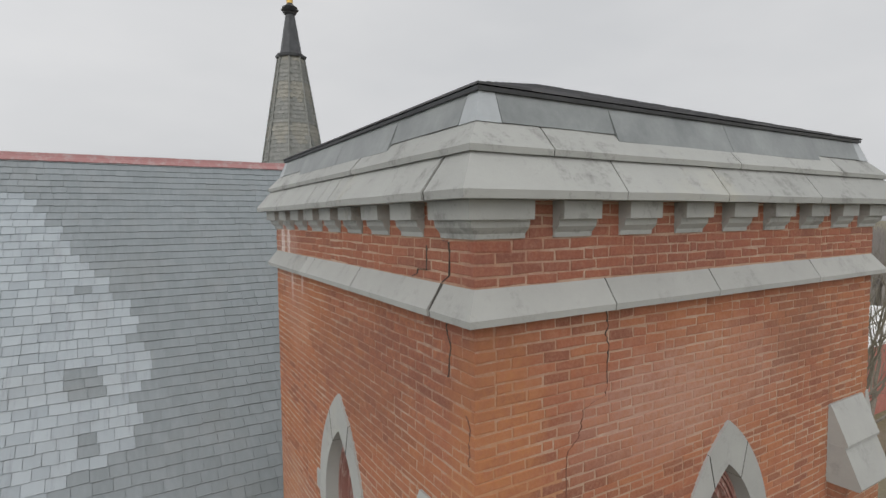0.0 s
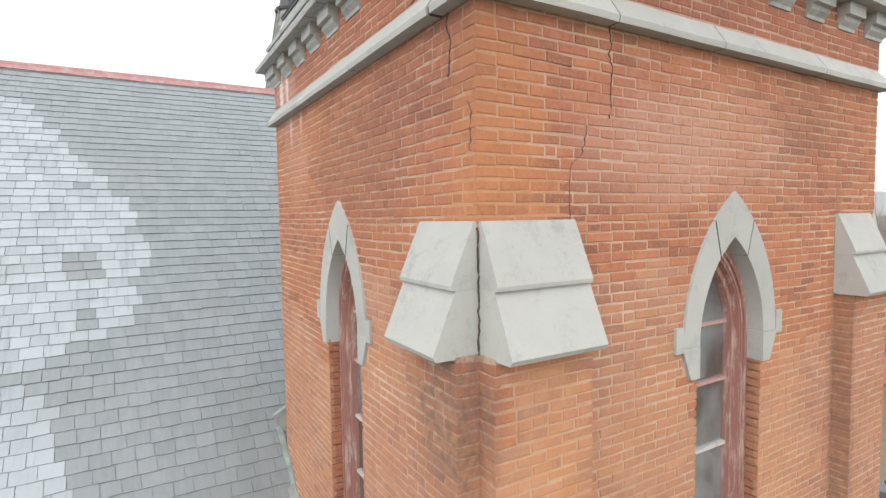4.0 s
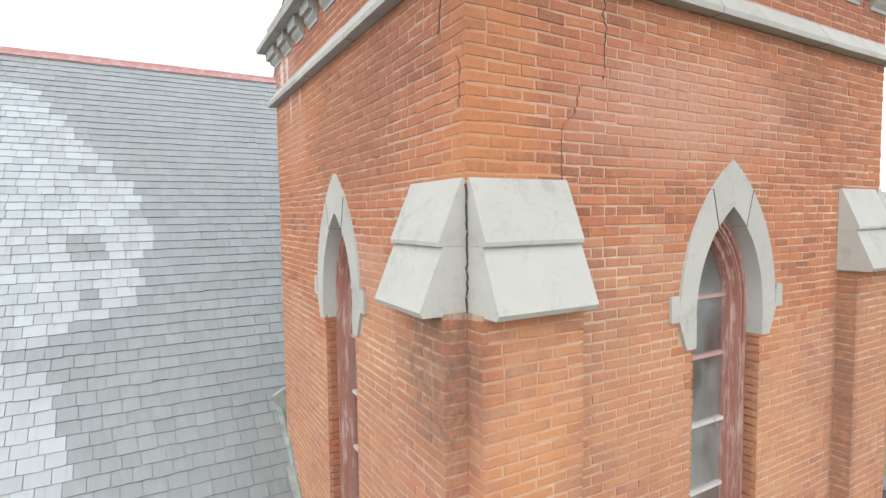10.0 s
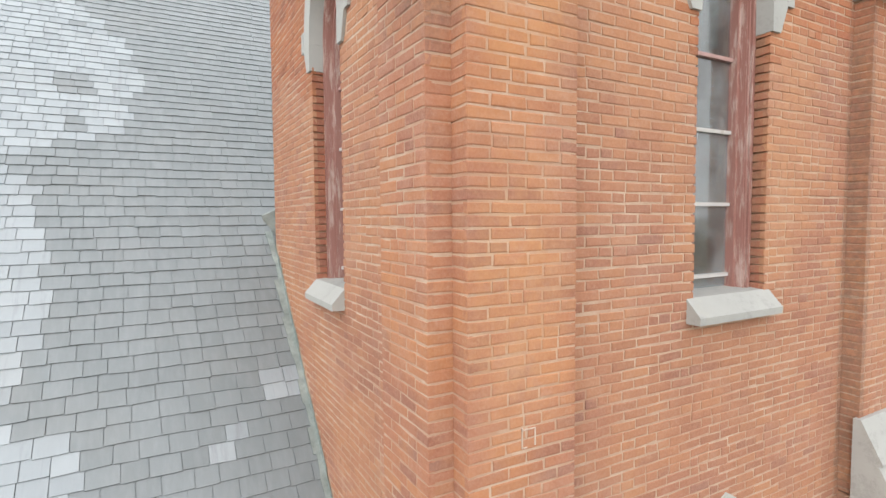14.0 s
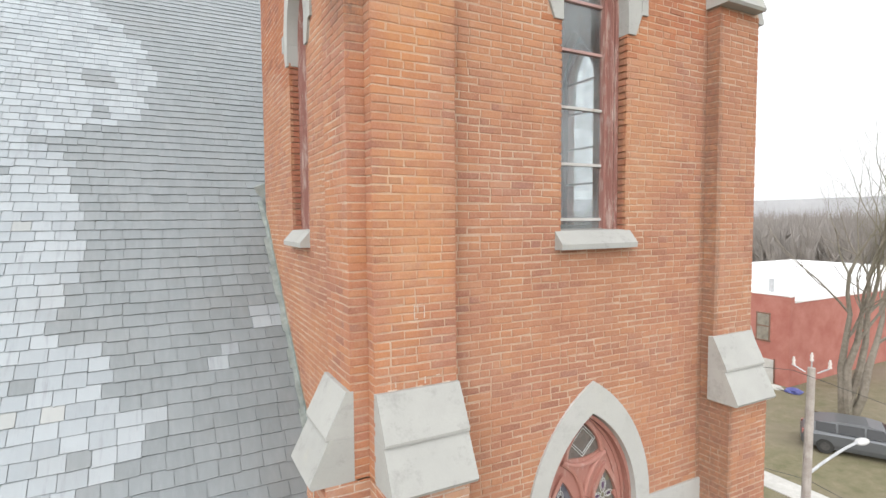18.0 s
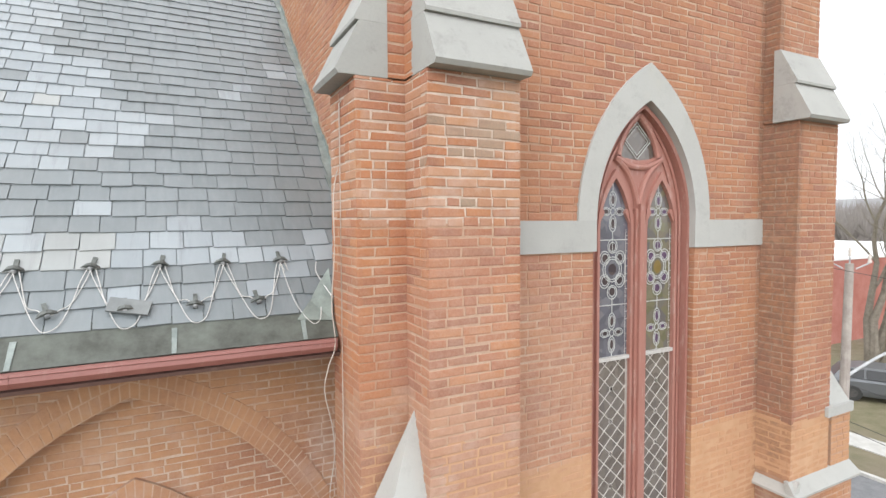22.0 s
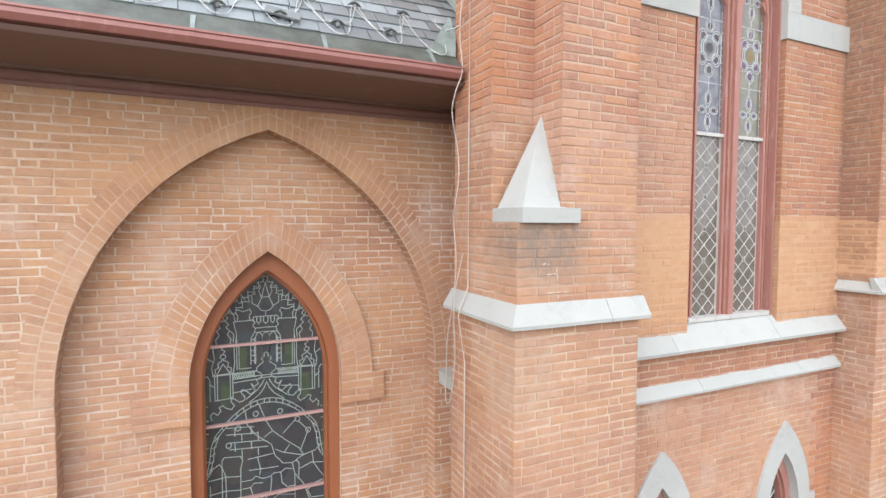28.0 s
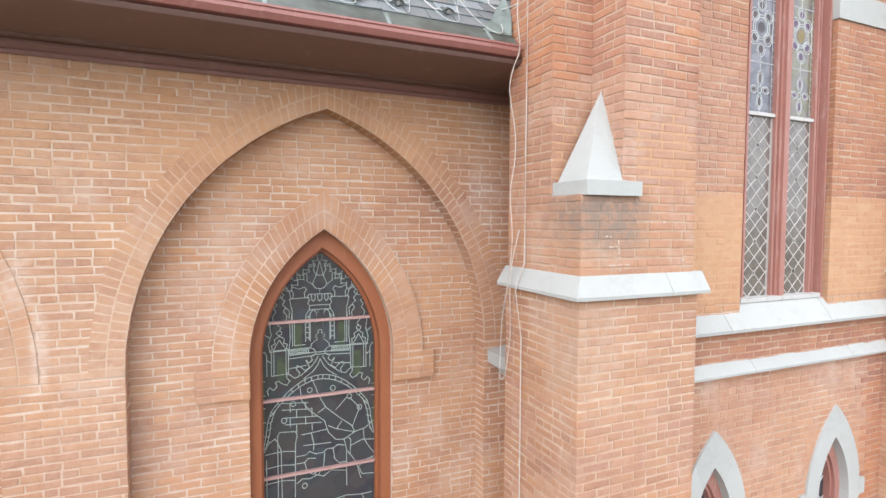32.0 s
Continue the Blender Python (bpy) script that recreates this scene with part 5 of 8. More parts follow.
def quatrefoil(c, w, r):
    out = []
    for k in range(4):
        a = math.pi / 2 * k
        cu, cw = c + math.cos(a) * r * 0.50, w + math.sin(a) * r * 0.66
        ru, rw = (r * 0.34, r * 0.22) if k % 2 == 0 else (r * 0.25, r * 0.46)
        out += [circle(cu, cw, ru, rw), circle(cu, cw, ru * 0.60, rw * 0.66)]
    out.append(circle(c, w, r * 0.16, r * 0.20))
    return out


def tall_window(name, fr, label):
    """Two lights with cusped timber heads, a diamond opening above, patterned leading over plain lattice."""
    w = thing(name, label, "window", kind="structure")
    c, foot = BIG_C, BIG_SILL
    for t0, t1 in ((0.0, 0.3125), (0.3125, 0.6875), (0.6875, 1.0)):
        part("arch_stone", cut_ring(fr, c, BIG, BIG_OUT, t0, t1, -0.16, 0.022, 0), M_STONE_PALE, w)
    for s in (-1, 1):
        jamb = Frame(fr.at(c + s * (BIG["half"] + 0.02), 0, 0), -fr.n, -fr.u * s)
        lay(w, jamb, bond(lambda q: [(0.0, 0.05)], foot, 7.145, seed=41, headers=0, **SHAFT), lambda u, q: M_BRICK_NEW if q < 5.6 else M_BRICK)
    fr = Frame(fr.at(0, -0.034, 0), fr.u, fr.n)
    part("reveal_lining", ring(fr, arch(c, 0.516, 7.34, 8.24, foot), arch(c, 0.538, 7.37, 8.275, foot), -0.12, -0.004), M_TRACERY, w, "rose-brown timber lining of the reveal")
    part("frame", ring(fr, arch(c, 0.415, 7.30, 8.19, foot), arch(c, 0.530, 7.34, 8.265, foot), -0.1300, -0.0720), M_TRACERY, w, "faded rose-red timber frame")
    part("frame_bead", ring(fr, arch(c, 0.41, 7.30, 8.185, foot), arch(c, 0.432, 7.30, 8.21, foot), -0.1000, -0.0560), M_TRACERY, w)
    part("frame_bead", ring(fr, arch(c, 0.475, 7.32, 8.225, foot), arch(c, 0.494, 7.33, 8.245, foot), -0.1000, -0.0580), M_TRACERY, w)
    part("mullion", prism(fr, [(c - 0.085, foot), (c + 0.085, foot), (c + 0.085, 7.42), (c - 0.085, 7.42)], -0.1200, -0.0520), M_TRACERY, w)
    part("mullion_bead", prism(fr, [(c - 0.052, foot), (c + 0.052, foot), (c + 0.052, 7.46), (c - 0.052, 7.46)], -0.0600, -0.0300), M_TRACERY, w)
    part("mullion_bead", prism(fr, [(c - 0.026, foot), (c + 0.026, foot), (c + 0.026, 7.50), (c - 0.026, 7.50)], -0.0400, -0.006), M_TRACERY, w)
    # tracery: solid head with the two light tops and the diamond eye cut out
    lights = (c - 0.25, c + 0.25)
    outer = arch(c, 0.44, 7.30, 8.21, 7.05)
    for q in reversed(lights):
        outer = outer + list(reversed(arch(q, 0.166, 7.28, 7.70, 7.05)))
    eye = [(c - 0.200, 7.885), (c - 0.15, 7.862), (c, 7.845), (c + 0.15, 7.862), (c + 0.200, 7.885), (c + 0.175, 7.965), (c + 0.105, 8.075), (c, 8.175), (c - 0.105, 8.075), (c - 0.175, 7.965)]
    part("tracery", slab(fr, outer, [eye], -0.1000, -0.0700), M_TRACERY, w, "cusped rose-red timber tracery")
    for q in lights:
        part("tracery_rib", ring(fr, arch(q, 0.162, 7.28, 7.695, foot), arch(q, 0.186, 7.28, 7.765, foot), -0.0800, -0.0420), M_TRACERY, w)
        for s in (-1, 1):
            cusp = [(q + s * 0.170, 7.33), (q + s * 0.135, 7.385), (q + s * 0.108, 7.43), (q + s * 0.118, 7.455), (q + s * 0.150, 7.47), (q + s * 0.150, 7.52)]
            part("cusp", prism(fr, cusp, -0.0820, -0.0520), M_TRACERY, w)
    rim = [(0.0, 8.20), (0.115, 8.09), (0.19, 7.97), (0.215, 7.875)]
    cross = [(0.0, 7.47), (0.05, 7.63), (0.13, 7.76), (0.25, 7.855)]
    sweep = [(c - 0.25, 7.86), (c - 0.12, 7.805), (c, 7.79), (c + 0.12, 7.805), (c + 0.25, 7.86)]
    for pts in [sweep] + [[(c + s * u, z) for u, z in line] for s in (-1, 1) for line in (rim, cross)]:
        part("tracery_moulding", tube(smooth_line([fr.at(u, -0.0640, z) for u, z in pts], 6), 0.026, 8), M_TRACERY, w)
    part("bottom_rail", prism(fr, [(c - 0.5, 4.765), (c + 0.5, 4.765), (c + 0.5, 4.80), (c - 0.5, 4.80)], -0.1100, 0.0040), M_WHITEBAR, w, "weathered pale bottom rail")
    # transom, panes and leads
    Z = 6.29
    for k, (q, up) in enumerate(zip(lights, (M_STAIN_BLUE, M_STAIN_OLIVE))):
        part("transom", prism(fr, [(q - 0.166, Z - 0.014), (q + 0.166, Z - 0.014), (q + 0.166, Z + 0.014), (q - 0.166, Z + 0.014)], -0.0950, -0.0480), M_WHITEBAR, w, "chipped white transom")
        part("upper_pane", prism(fr, arch(q, 0.178, 7.26, 7.72, Z), -0.0850, -0.0780), up, w, "leaded stained glass")
        part("lower_pane", prism(fr, [(q - 0.178, foot), (q + 0.178, foot), (q + 0.178, Z), (q - 0.178, Z)], -0.0850, -0.0780), M_QUARRY, w, "smoky glass in a diamond lattice")
        bm = bmesh.new()
        g = 0.165
        lines = quatrefoil(q, 6.49, 0.14) + quatrefoil(q, 7.44, 0.14)
        lines += [[(q - g, 6.71), (q + g, 6.71)], [(q - g, 7.22), (q + g, 7.22)], [(q, Z), (q, 6.36)], [(q, 6.64), (q, 6.78)], [(q, 7.14), (q, 7.28)], [(q, 7.56), (q, 7.66)]]
        m = 6.99
        ring6 = [(0.088 * math.cos(math.pi / 2 + math.pi / 3 * a), 0.175 * math.sin(math.pi / 2 + math.pi / 3 * a)) for a in range(6)]
        for du, dz6 in ring6:
            lines += [circle(q + du, m + dz6, 0.034, 0.036), circle(q + du * 1.05, m + dz6 * 1.03, 0.050, 0.054, 14)]
        lines += [circle(q, m, 0.098, 0.098, 20), circle(q, m, 0.076, 0.08, 18), [(q - 0.135, m - 0.11), (q - 0.135, m + 0.11)], [(q + 0.135, m - 0.11), (q + 0.135, m + 0.11)]]
        polyline_bars(bm, fr, lines, -0.0800, 0.0047)
        edge = [[(q - 0.14, Z), (q - 0.14, 7.3)], [(q + 0.14, Z), (q + 0.14, 7.3)]]
        edge += [[(q + s * 0.14, z), (q + s * 0.178, z)] for s in (-1, 1) for z in [Z + 0.06 * j for j in range(17)]]
        polyline_bars(bm, fr, edge, -0.0800, 0.0032)
        part("leading", bm, M_LEADING, w, "pale lead came in flower patterns")
        bm = bmesh.new()
        for du, dz6 in ring6:
            bmesh.ops.create_circle(bm, cap_ends=True, segments=14, radius=1, matrix=Matrix.Translation(fr.at(q + du, -0.0765, m + dz6)) @ Matrix.Rotation(radians(90), 4, "X") @ Matrix.Diagonal((0.03, 0.032, 1, 1)))
        for a in range(4):
            t = math.pi / 2 * a
            for zz, rr in ((6.49, 0.14), (7.44, 0.14)):
                bmesh.ops.create_circle(bm, cap_ends=True, segments=12, radius=1, matrix=Matrix.Translation(fr.at(q + math.cos(t) * rr * 0.50, -0.0765, zz + math.sin(t) * rr * 0.66)) @ Matrix.Rotation(radians(90), 4, "X") @ Matrix.Diagonal((rr * (0.19 if a % 2 == 0 else 0.13), rr * (0.12 if a % 2 == 0 else 0.28), 1, 1)))
        part("jewels", bm, M_STAIN_BLACK if k == 0 else M_STAIN_PURPLE, w, "dark glass roundels")
        bm = bmesh.new()
        bmesh.ops.create_circle(bm, cap_ends=True, segments=18, radius=1, matrix=Matrix.Translation(fr.at(q, -0.0767, m)) @ Matrix.Rotation(radians(90), 4, "X") @ Matrix.Diagonal((0.042, 0.055 if k else 0.045, 1, 1)))
        part("jewel", bm, M_STAIN_AMBER if k else M_STAIN_BLACK, w)
        # diamond lattice
        bm = bmesh.new()
        lines = []
        z = 6.042 - 0.2625 * 6 - 0.145
        while z < Z + 0.4:
            for s in (-1, 1):
                a, b2 = Vector((q - s * 0.152, z)), Vector((q + s * 0.152, z + 0.29))
                t0, t1 = max(0.0, (foot + 0.03 - a.y) / 0.29), min(1.0, (Z - 0.02 - a.y) / 0.29)
                if t1 > t0:
                    p, r2 = a.lerp(b2, t0), a.lerp(b2, t1)
                    lines.append([(p.x, p.y), (r2.x, r2.y)])
            z += 0.13125
        lines += [circle(q, 6.042 - 0.2625 * j, 0.017, 0.02, 10) for j in range(5)]
        lines += [[(q - 0.153, foot + 0.03), (q - 0.153, Z)], [(q + 0.153, foot + 0.03), (q + 0.153, Z)], [(q - 0.153, foot + 0.03), (q + 0.153, foot + 0.03)]]
        polyline_bars(bm, fr, lines, -0.0800, 0.0050)
        part("lattice", bm, M_LATTICE, w, "pale lead diamond lattice")
        bm = bmesh.new()
        z = 6.042 - 0.2625 * 4
        while z < Z - 0.1:
            bmesh.ops.create_circle(bm, cap_ends=True, segments=8, radius=0.012, matrix=Matrix.Translation(fr.at(q, -0.0750, z)) @ Matrix.Rotation(radians(90), 4, "X"))
            z += 0.2625
        part("roundels", bm, M_STAIN_BLACK, w)
        side = q + 0.1615
        part("putty", prism(fr, [(side, foot), (side + 0.003, foot), (side + 0.003, Z), (side, Z)], -0.0780, -0.0690), M_WHITEBAR, w, "thin line of flaking white putty")
    bm = bmesh.new()
    polyline_bars(bm, fr, [[(c - 0.15, 8.00), (c, 8.145), (c + 0.15, 8.00), (c, 7.855), (c - 0.15, 8.00)], [(c - 0.122, 8.00), (c, 8.115), (c + 0.122, 8.00), (c, 7.885), (c - 0.122, 8.00)]], -0.0780, 0.004)
    part("leading", bm, M_LEADING, w, "pale diamond of lead came")
    part("eye_pane", prism(fr, arch(c, 0.30, 7.6, 8.15, 7.5), -0.0920, -0.0860), M_QUARRY, w, "smoky diamond pane")
    return w


tall_window("window_5", FRONT, "two-light pointed window with rose-red tracery and patterned leading")


def low_window(name, c, label):
    w = thing(name, label, "window", kind="structure")
    for t0, t1 in ((0.0, 0.33), (0.335, 0.665), (0.67, 1.0)):
        part("arch_stone", cut_ring(FRONT, c, LOW, LOW_OUT, t0, t1, -0.13, 0.022, 0), M_STONE_PALE, w)
    for s in (-1, 1):
        part("ear_stone", prism(FRONT, [(c + s * u, z) for u, z in ((0.22, 2.75), (0.30, 2.75), (0.385, 2.90), (0.46, 2.90), (0.46, 3.05), (0.383, 3.05), (0.386, 2.948), (0.22, 2.948))], -0.13, 0.023), M_STONE_PALE, w)
    part("frame", ring(FRONT, arch(c, 0.15, 2.95, 3.36, 1.7), arch(c, 0.22, 2.95, 3.50, 1.7), -0.14, -0.055), M_TRACERY, w, "faded rose-red timber frame")
    part("frame_bead", ring(FRONT, arch(c, 0.13, 2.95, 3.32, 1.7), arch(c, 0.165, 2.95, 3.39, 1.7), -0.16, -0.085), M_TRACERY, w)
    part("glass", prism(FRONT, arch(c, 0.15, 2.95, 3.36, 1.7), -0.15, -0.145), M_STAIN_DARK, w, "dark leaded glass")
    bm = bmesh.new()
    polyline_bars(bm, FRONT, [[(c - 0.13, z), (c + 0.13, z + 0.26)] for z in (2.2, 2.4, 2.6, 2.8)] + [[(c + 0.13, z), (c - 0.13, z + 0.26)] for z in (2.2, 2.4, 2.6, 2.8)] + [circle(c, 3.12, 0.07)], -0.144, 0.005)
    part("leading", bm, M_LEADING, w)


low_window("window_6", LOW_CS[0], "small pointed window with limestone head low on the tower")
low_window("window_7", LOW_CS[1], "small pointed window with limestone head low on the tower")

# ---------------------------------------------------------------- nave wall
ARCHES = (-1.54, -4.815)
REC = dict(half=1.31, spring=4.40, apex=6.225)
REC_D = 0.15
HOOD_IN, HOOD_OUT = dict(half=0.55, spring=4.35, apex=5.345), dict(half=0.80, spring=4.35, apex=5.625)
NAVE_L, NAVE_TOP = -9.0, 6.50
wall_nave = thing("wall_nave", "soft orange brick nave wall with pointed blind arches", "wall", kind="structure")
part("mortar", slab(NAVE, [(NAVE_L, -0.3), (-0.002, -0.3), (-0.002, NAVE_TOP), (NAVE_L, NAVE_TOP)], [arch(c, **REC, foot=-0.2) for c in ARCHES], -REC_D, 0.0), M_MORTAR_NAVE, wall_nave)
recess = Frame((0, NAVE_Y + REC_D, 0), (1, 0, 0), (0, -1, 0))
part("mortar", slab(recess, [(NAVE_L, -0.3), (-0.002, -0.3), (-0.002, NAVE_TOP), (NAVE_L, NAVE_TOP)], [arch(c, HOOD_IN["half"], HOOD_IN["spring"], HOOD_IN["apex"], 1.6) for c in ARCHES], -0.35, -0.002), M_MORTAR_NAVE, wall_nave)

RING_W = 0.205


def nave_spans(w):
    s = [(-6.6, -0.005)]
    for c in ARCHES:
        h = REC["apex"] - REC["spring"]
        r = (h * h + REC["half"] ** 2) / (2 * REC["half"])
        g = arch_half(c, REC["half"] + RING_W, REC["spring"], REC["spring"] + math.sqrt((r + RING_W) ** 2 - (r - REC["half"]) ** 2), w + COURSE / 2) - 0.05 if w > REC["spring"] else REC["half"]
        if g > 0:
            s = cut(s, c - g, c + g)
    return s


def recess_spans(w):
    s = []
    for c in ARCHES:
        g = arch_half(c, **REC, w=w) - 0.004
        if g <= 0.02:
            continue
        k = max(0.0, arch_half(c, **HOOD_OUT, w=w + COURSE / 2) - 0.05) if w > 4.10 else HOOD_IN["half"]
        if 4.10 < w < 4.33:
            k = 0.90
        sp = [(c - g, c + g)]
        s += cut(sp, c - k, c + k) if k else sp
    return s


nave_mat = lambda u, w: M_BRICK_NAVE
lay(wall_nave, NAVE, bond(nave_spans, 2.2, NAVE_TOP, seed=51, **AISLE), nave_mat, lambda u, w: u > -3.3 and w > 3.2, 200, rest_label="soft orange bricks in running bond")
lay(wall_nave, recess, bond(recess_spans, 2.2, 6.2, seed=52, **AISLE), nave_mat, lambda u, w: u > -3 and 3.0 < w < 6.1, 300, rest_label="orange bricks in the blind arch")
hood_face = Frame((0, NAVE_Y + REC_D - 0.03, 4.105), (1, 0, 0), (0, -1, 0))
for c in ARCHES:
    for s in (-1, 1):
        a, q = sorted((c + s * 0.55, c + s * 0.90))
        part("hood_stop", box(a, q, NAVE_Y + REC_D - 0.03, NAVE_Y + REC_D + 0.02, 4.112, 4.345), M_MORTAR_ARCH, wall_nave)
        lay(wall_nave, hood_face, bond(lambda w, a=a, q=q: [(a - 0.006, q + 0.006)], 0.0, 0.24, course=0.06, seed=53, headers=0), nave_mat)


def voussoirs(parent, fr, c, inner, width, rows, foot, d, name="voussoir", step=0.0585, skip=None):
    """Bricks on end round a pointed arch, in rings."""
    h = inner["apex"] - inner["spring"]
    r = (h * h + inner["half"] ** 2) / (2 * inner["half"])
    for k in range(rows):
        r0, r1 = r + width * k / rows + 0.005, r + width * (k + 1) / rows - 0.005
        for s in (-1, 1):
            ox = c - s * (r - inner["half"])
            top0, top1 = math.acos(min(1, (r - inner["half"]) / r0)), math.acos(min(1, (r - inner["half"]) / r1))
            n = max(1, int((top0 + top1) / 2 * (r0 + r1) / 2 / step))
            for j in range(n):
                q = []
                for rr, top in ((r0, top0), (r1, top1)):
                    g = 0.0052 / rr
                    a0, a1 = top * j / n + g, top * (j + 1) / n - g
                    q.append([(ox + s * rr * math.cos(a), inner["spring"] + rr * math.sin(a)) for a in (a0, a1)])
                if skip and skip(q[0][0][0], q[0][0][1]):
                    continue
                dd = d + max(-0.001, rng.gauss(0, 0.001))
                pts = [q[0][0], q[1][0], q[1][1], q[0][1]]
                vv = [fr.at(u, dd - 0.03, w) for u, w in pts] + [fr.at(u, dd, w) for u, w in pts]
                ff = [(0, 1, 2, 3), (4, 5, 6, 7), (0, 1, 5, 4), (1, 2, 6, 5), (2, 3, 7, 6), (3, 0, 4, 7)]
                late_pieces.append((name, mesh(name, vv, ff, M_BRICK_NAVE), parent, Matrix()))


for c in ARCHES:
    far_bay = c < -3
    voussoirs(wall_nave, NAVE, c, REC, RING_W, 2, 0, PROUD + 0.0060, skip=lambda u, w, f=far_bay: (f and u < -4.2) or u > -0.03)
    part("hood_bed", ring(recess, arch(c, **HOOD_IN, foot=4.345), arch(c, **HOOD_OUT, foot=4.345), -0.02, 0.0315), M_MORTAR_ARCH, wall_nave)
    rise = REC["apex"] - REC["spring"]
    turn = (rise * rise + REC["half"] ** 2) / (2 * REC["half"])
    rim = dict(half=REC["half"] + RING_W - 0.003, spring=REC["spring"], apex=REC["spring"] + math.sqrt((turn + RING_W - 0.003) ** 2 - (turn - REC["half"]) ** 2))
    part("arch_bed", ring(NAVE, arch(c, **REC, foot=REC["spring"]), arch(c, **rim, foot=REC["spring"]), -0.02, PROUD + 0.0040), M_MORTAR_ARCH, wall_nave)
    if not far_bay:
        voussoirs(wall_nave, recess, c, HOOD_IN, 0.245, 2, 0, 0.034)
    # soffit of the blind arch: its edge bricks
    h = REC["apex"] - REC["spring"]
    rr = (h * h + REC["half"] ** 2) / (2 * REC["half"])
    for s in (-1, 1):
        jamb = Frame(NAVE.at(c + s * REC["half"], 0, 0), (0, 1, 0), (-s, 0, 0))
        lay(wall_nave, jamb, bond(lambda q: [(0.0, REC_D)], 2.2, REC["spring"], seed=55, headers=0, **AISLE), nave_mat)
        top = math.acos((rr - REC["half"]) / rr)
        n = int(top * rr / 0.0585)
        vv, ff = [], []
        for j in range(n):
            a0, a1 = top * j / n + 0.003, top * (j + 1) / n - 0.003
            k = len(vv)
            ox = c - s * (rr - REC["half"])
            for rad in (rr - 0.004, rr + 0.02):
                for a in (a0, a1):
                    for y in (0.004, REC_D - 0.004):
                        vv.append((ox + s * rad * math.cos(a), NAVE_Y + y, REC["spring"] + rad * math.sin(a)))
            ff += [tuple(i + k for i in f) for f in ((0, 1, 3, 2), (0, 1, 5, 4), (2, 3, 7, 6), (0, 2, 6, 4), (1, 3, 7, 5))]
        part("soffit_bricks", (vv, ff), M_BRICK_NAVE, wall_nave, "", "stuff")

def wavy(a, c, n, amp, rr):
    pts = []
    for k in range(n + 1):
        t = k / n
        e = 0 if k in (0, n) else amp
        pts.append((a[0] + (c[0] - a[0]) * t + rr.uniform(-e, e), a[1] + (c[1] - a[1]) * t + rr.uniform(-e, e)))
    return pts


def crocket(a, e, n, amp, steps=8):
    """A run of curling leaves from a to e: a wave that leans over at its crests."""
    dx, dz = e[0] - a[0], e[1] - a[1]
    ln = math.hypot(dx, dz)
    pts = []
    for k in range(n * steps + 1):
        t = k / (n * steps)
        p, o = 2 * math.pi * n * t, amp * (1 if 0 < k < n * steps else 0)
        f = t + 0.35 * amp / ln * math.sin(2 * p)
        pts.append((a[0] + dx * f - dz / ln * o * math.sin(p), a[1] + dz * f + dx / ln * o * math.sin(p)))
    return pts


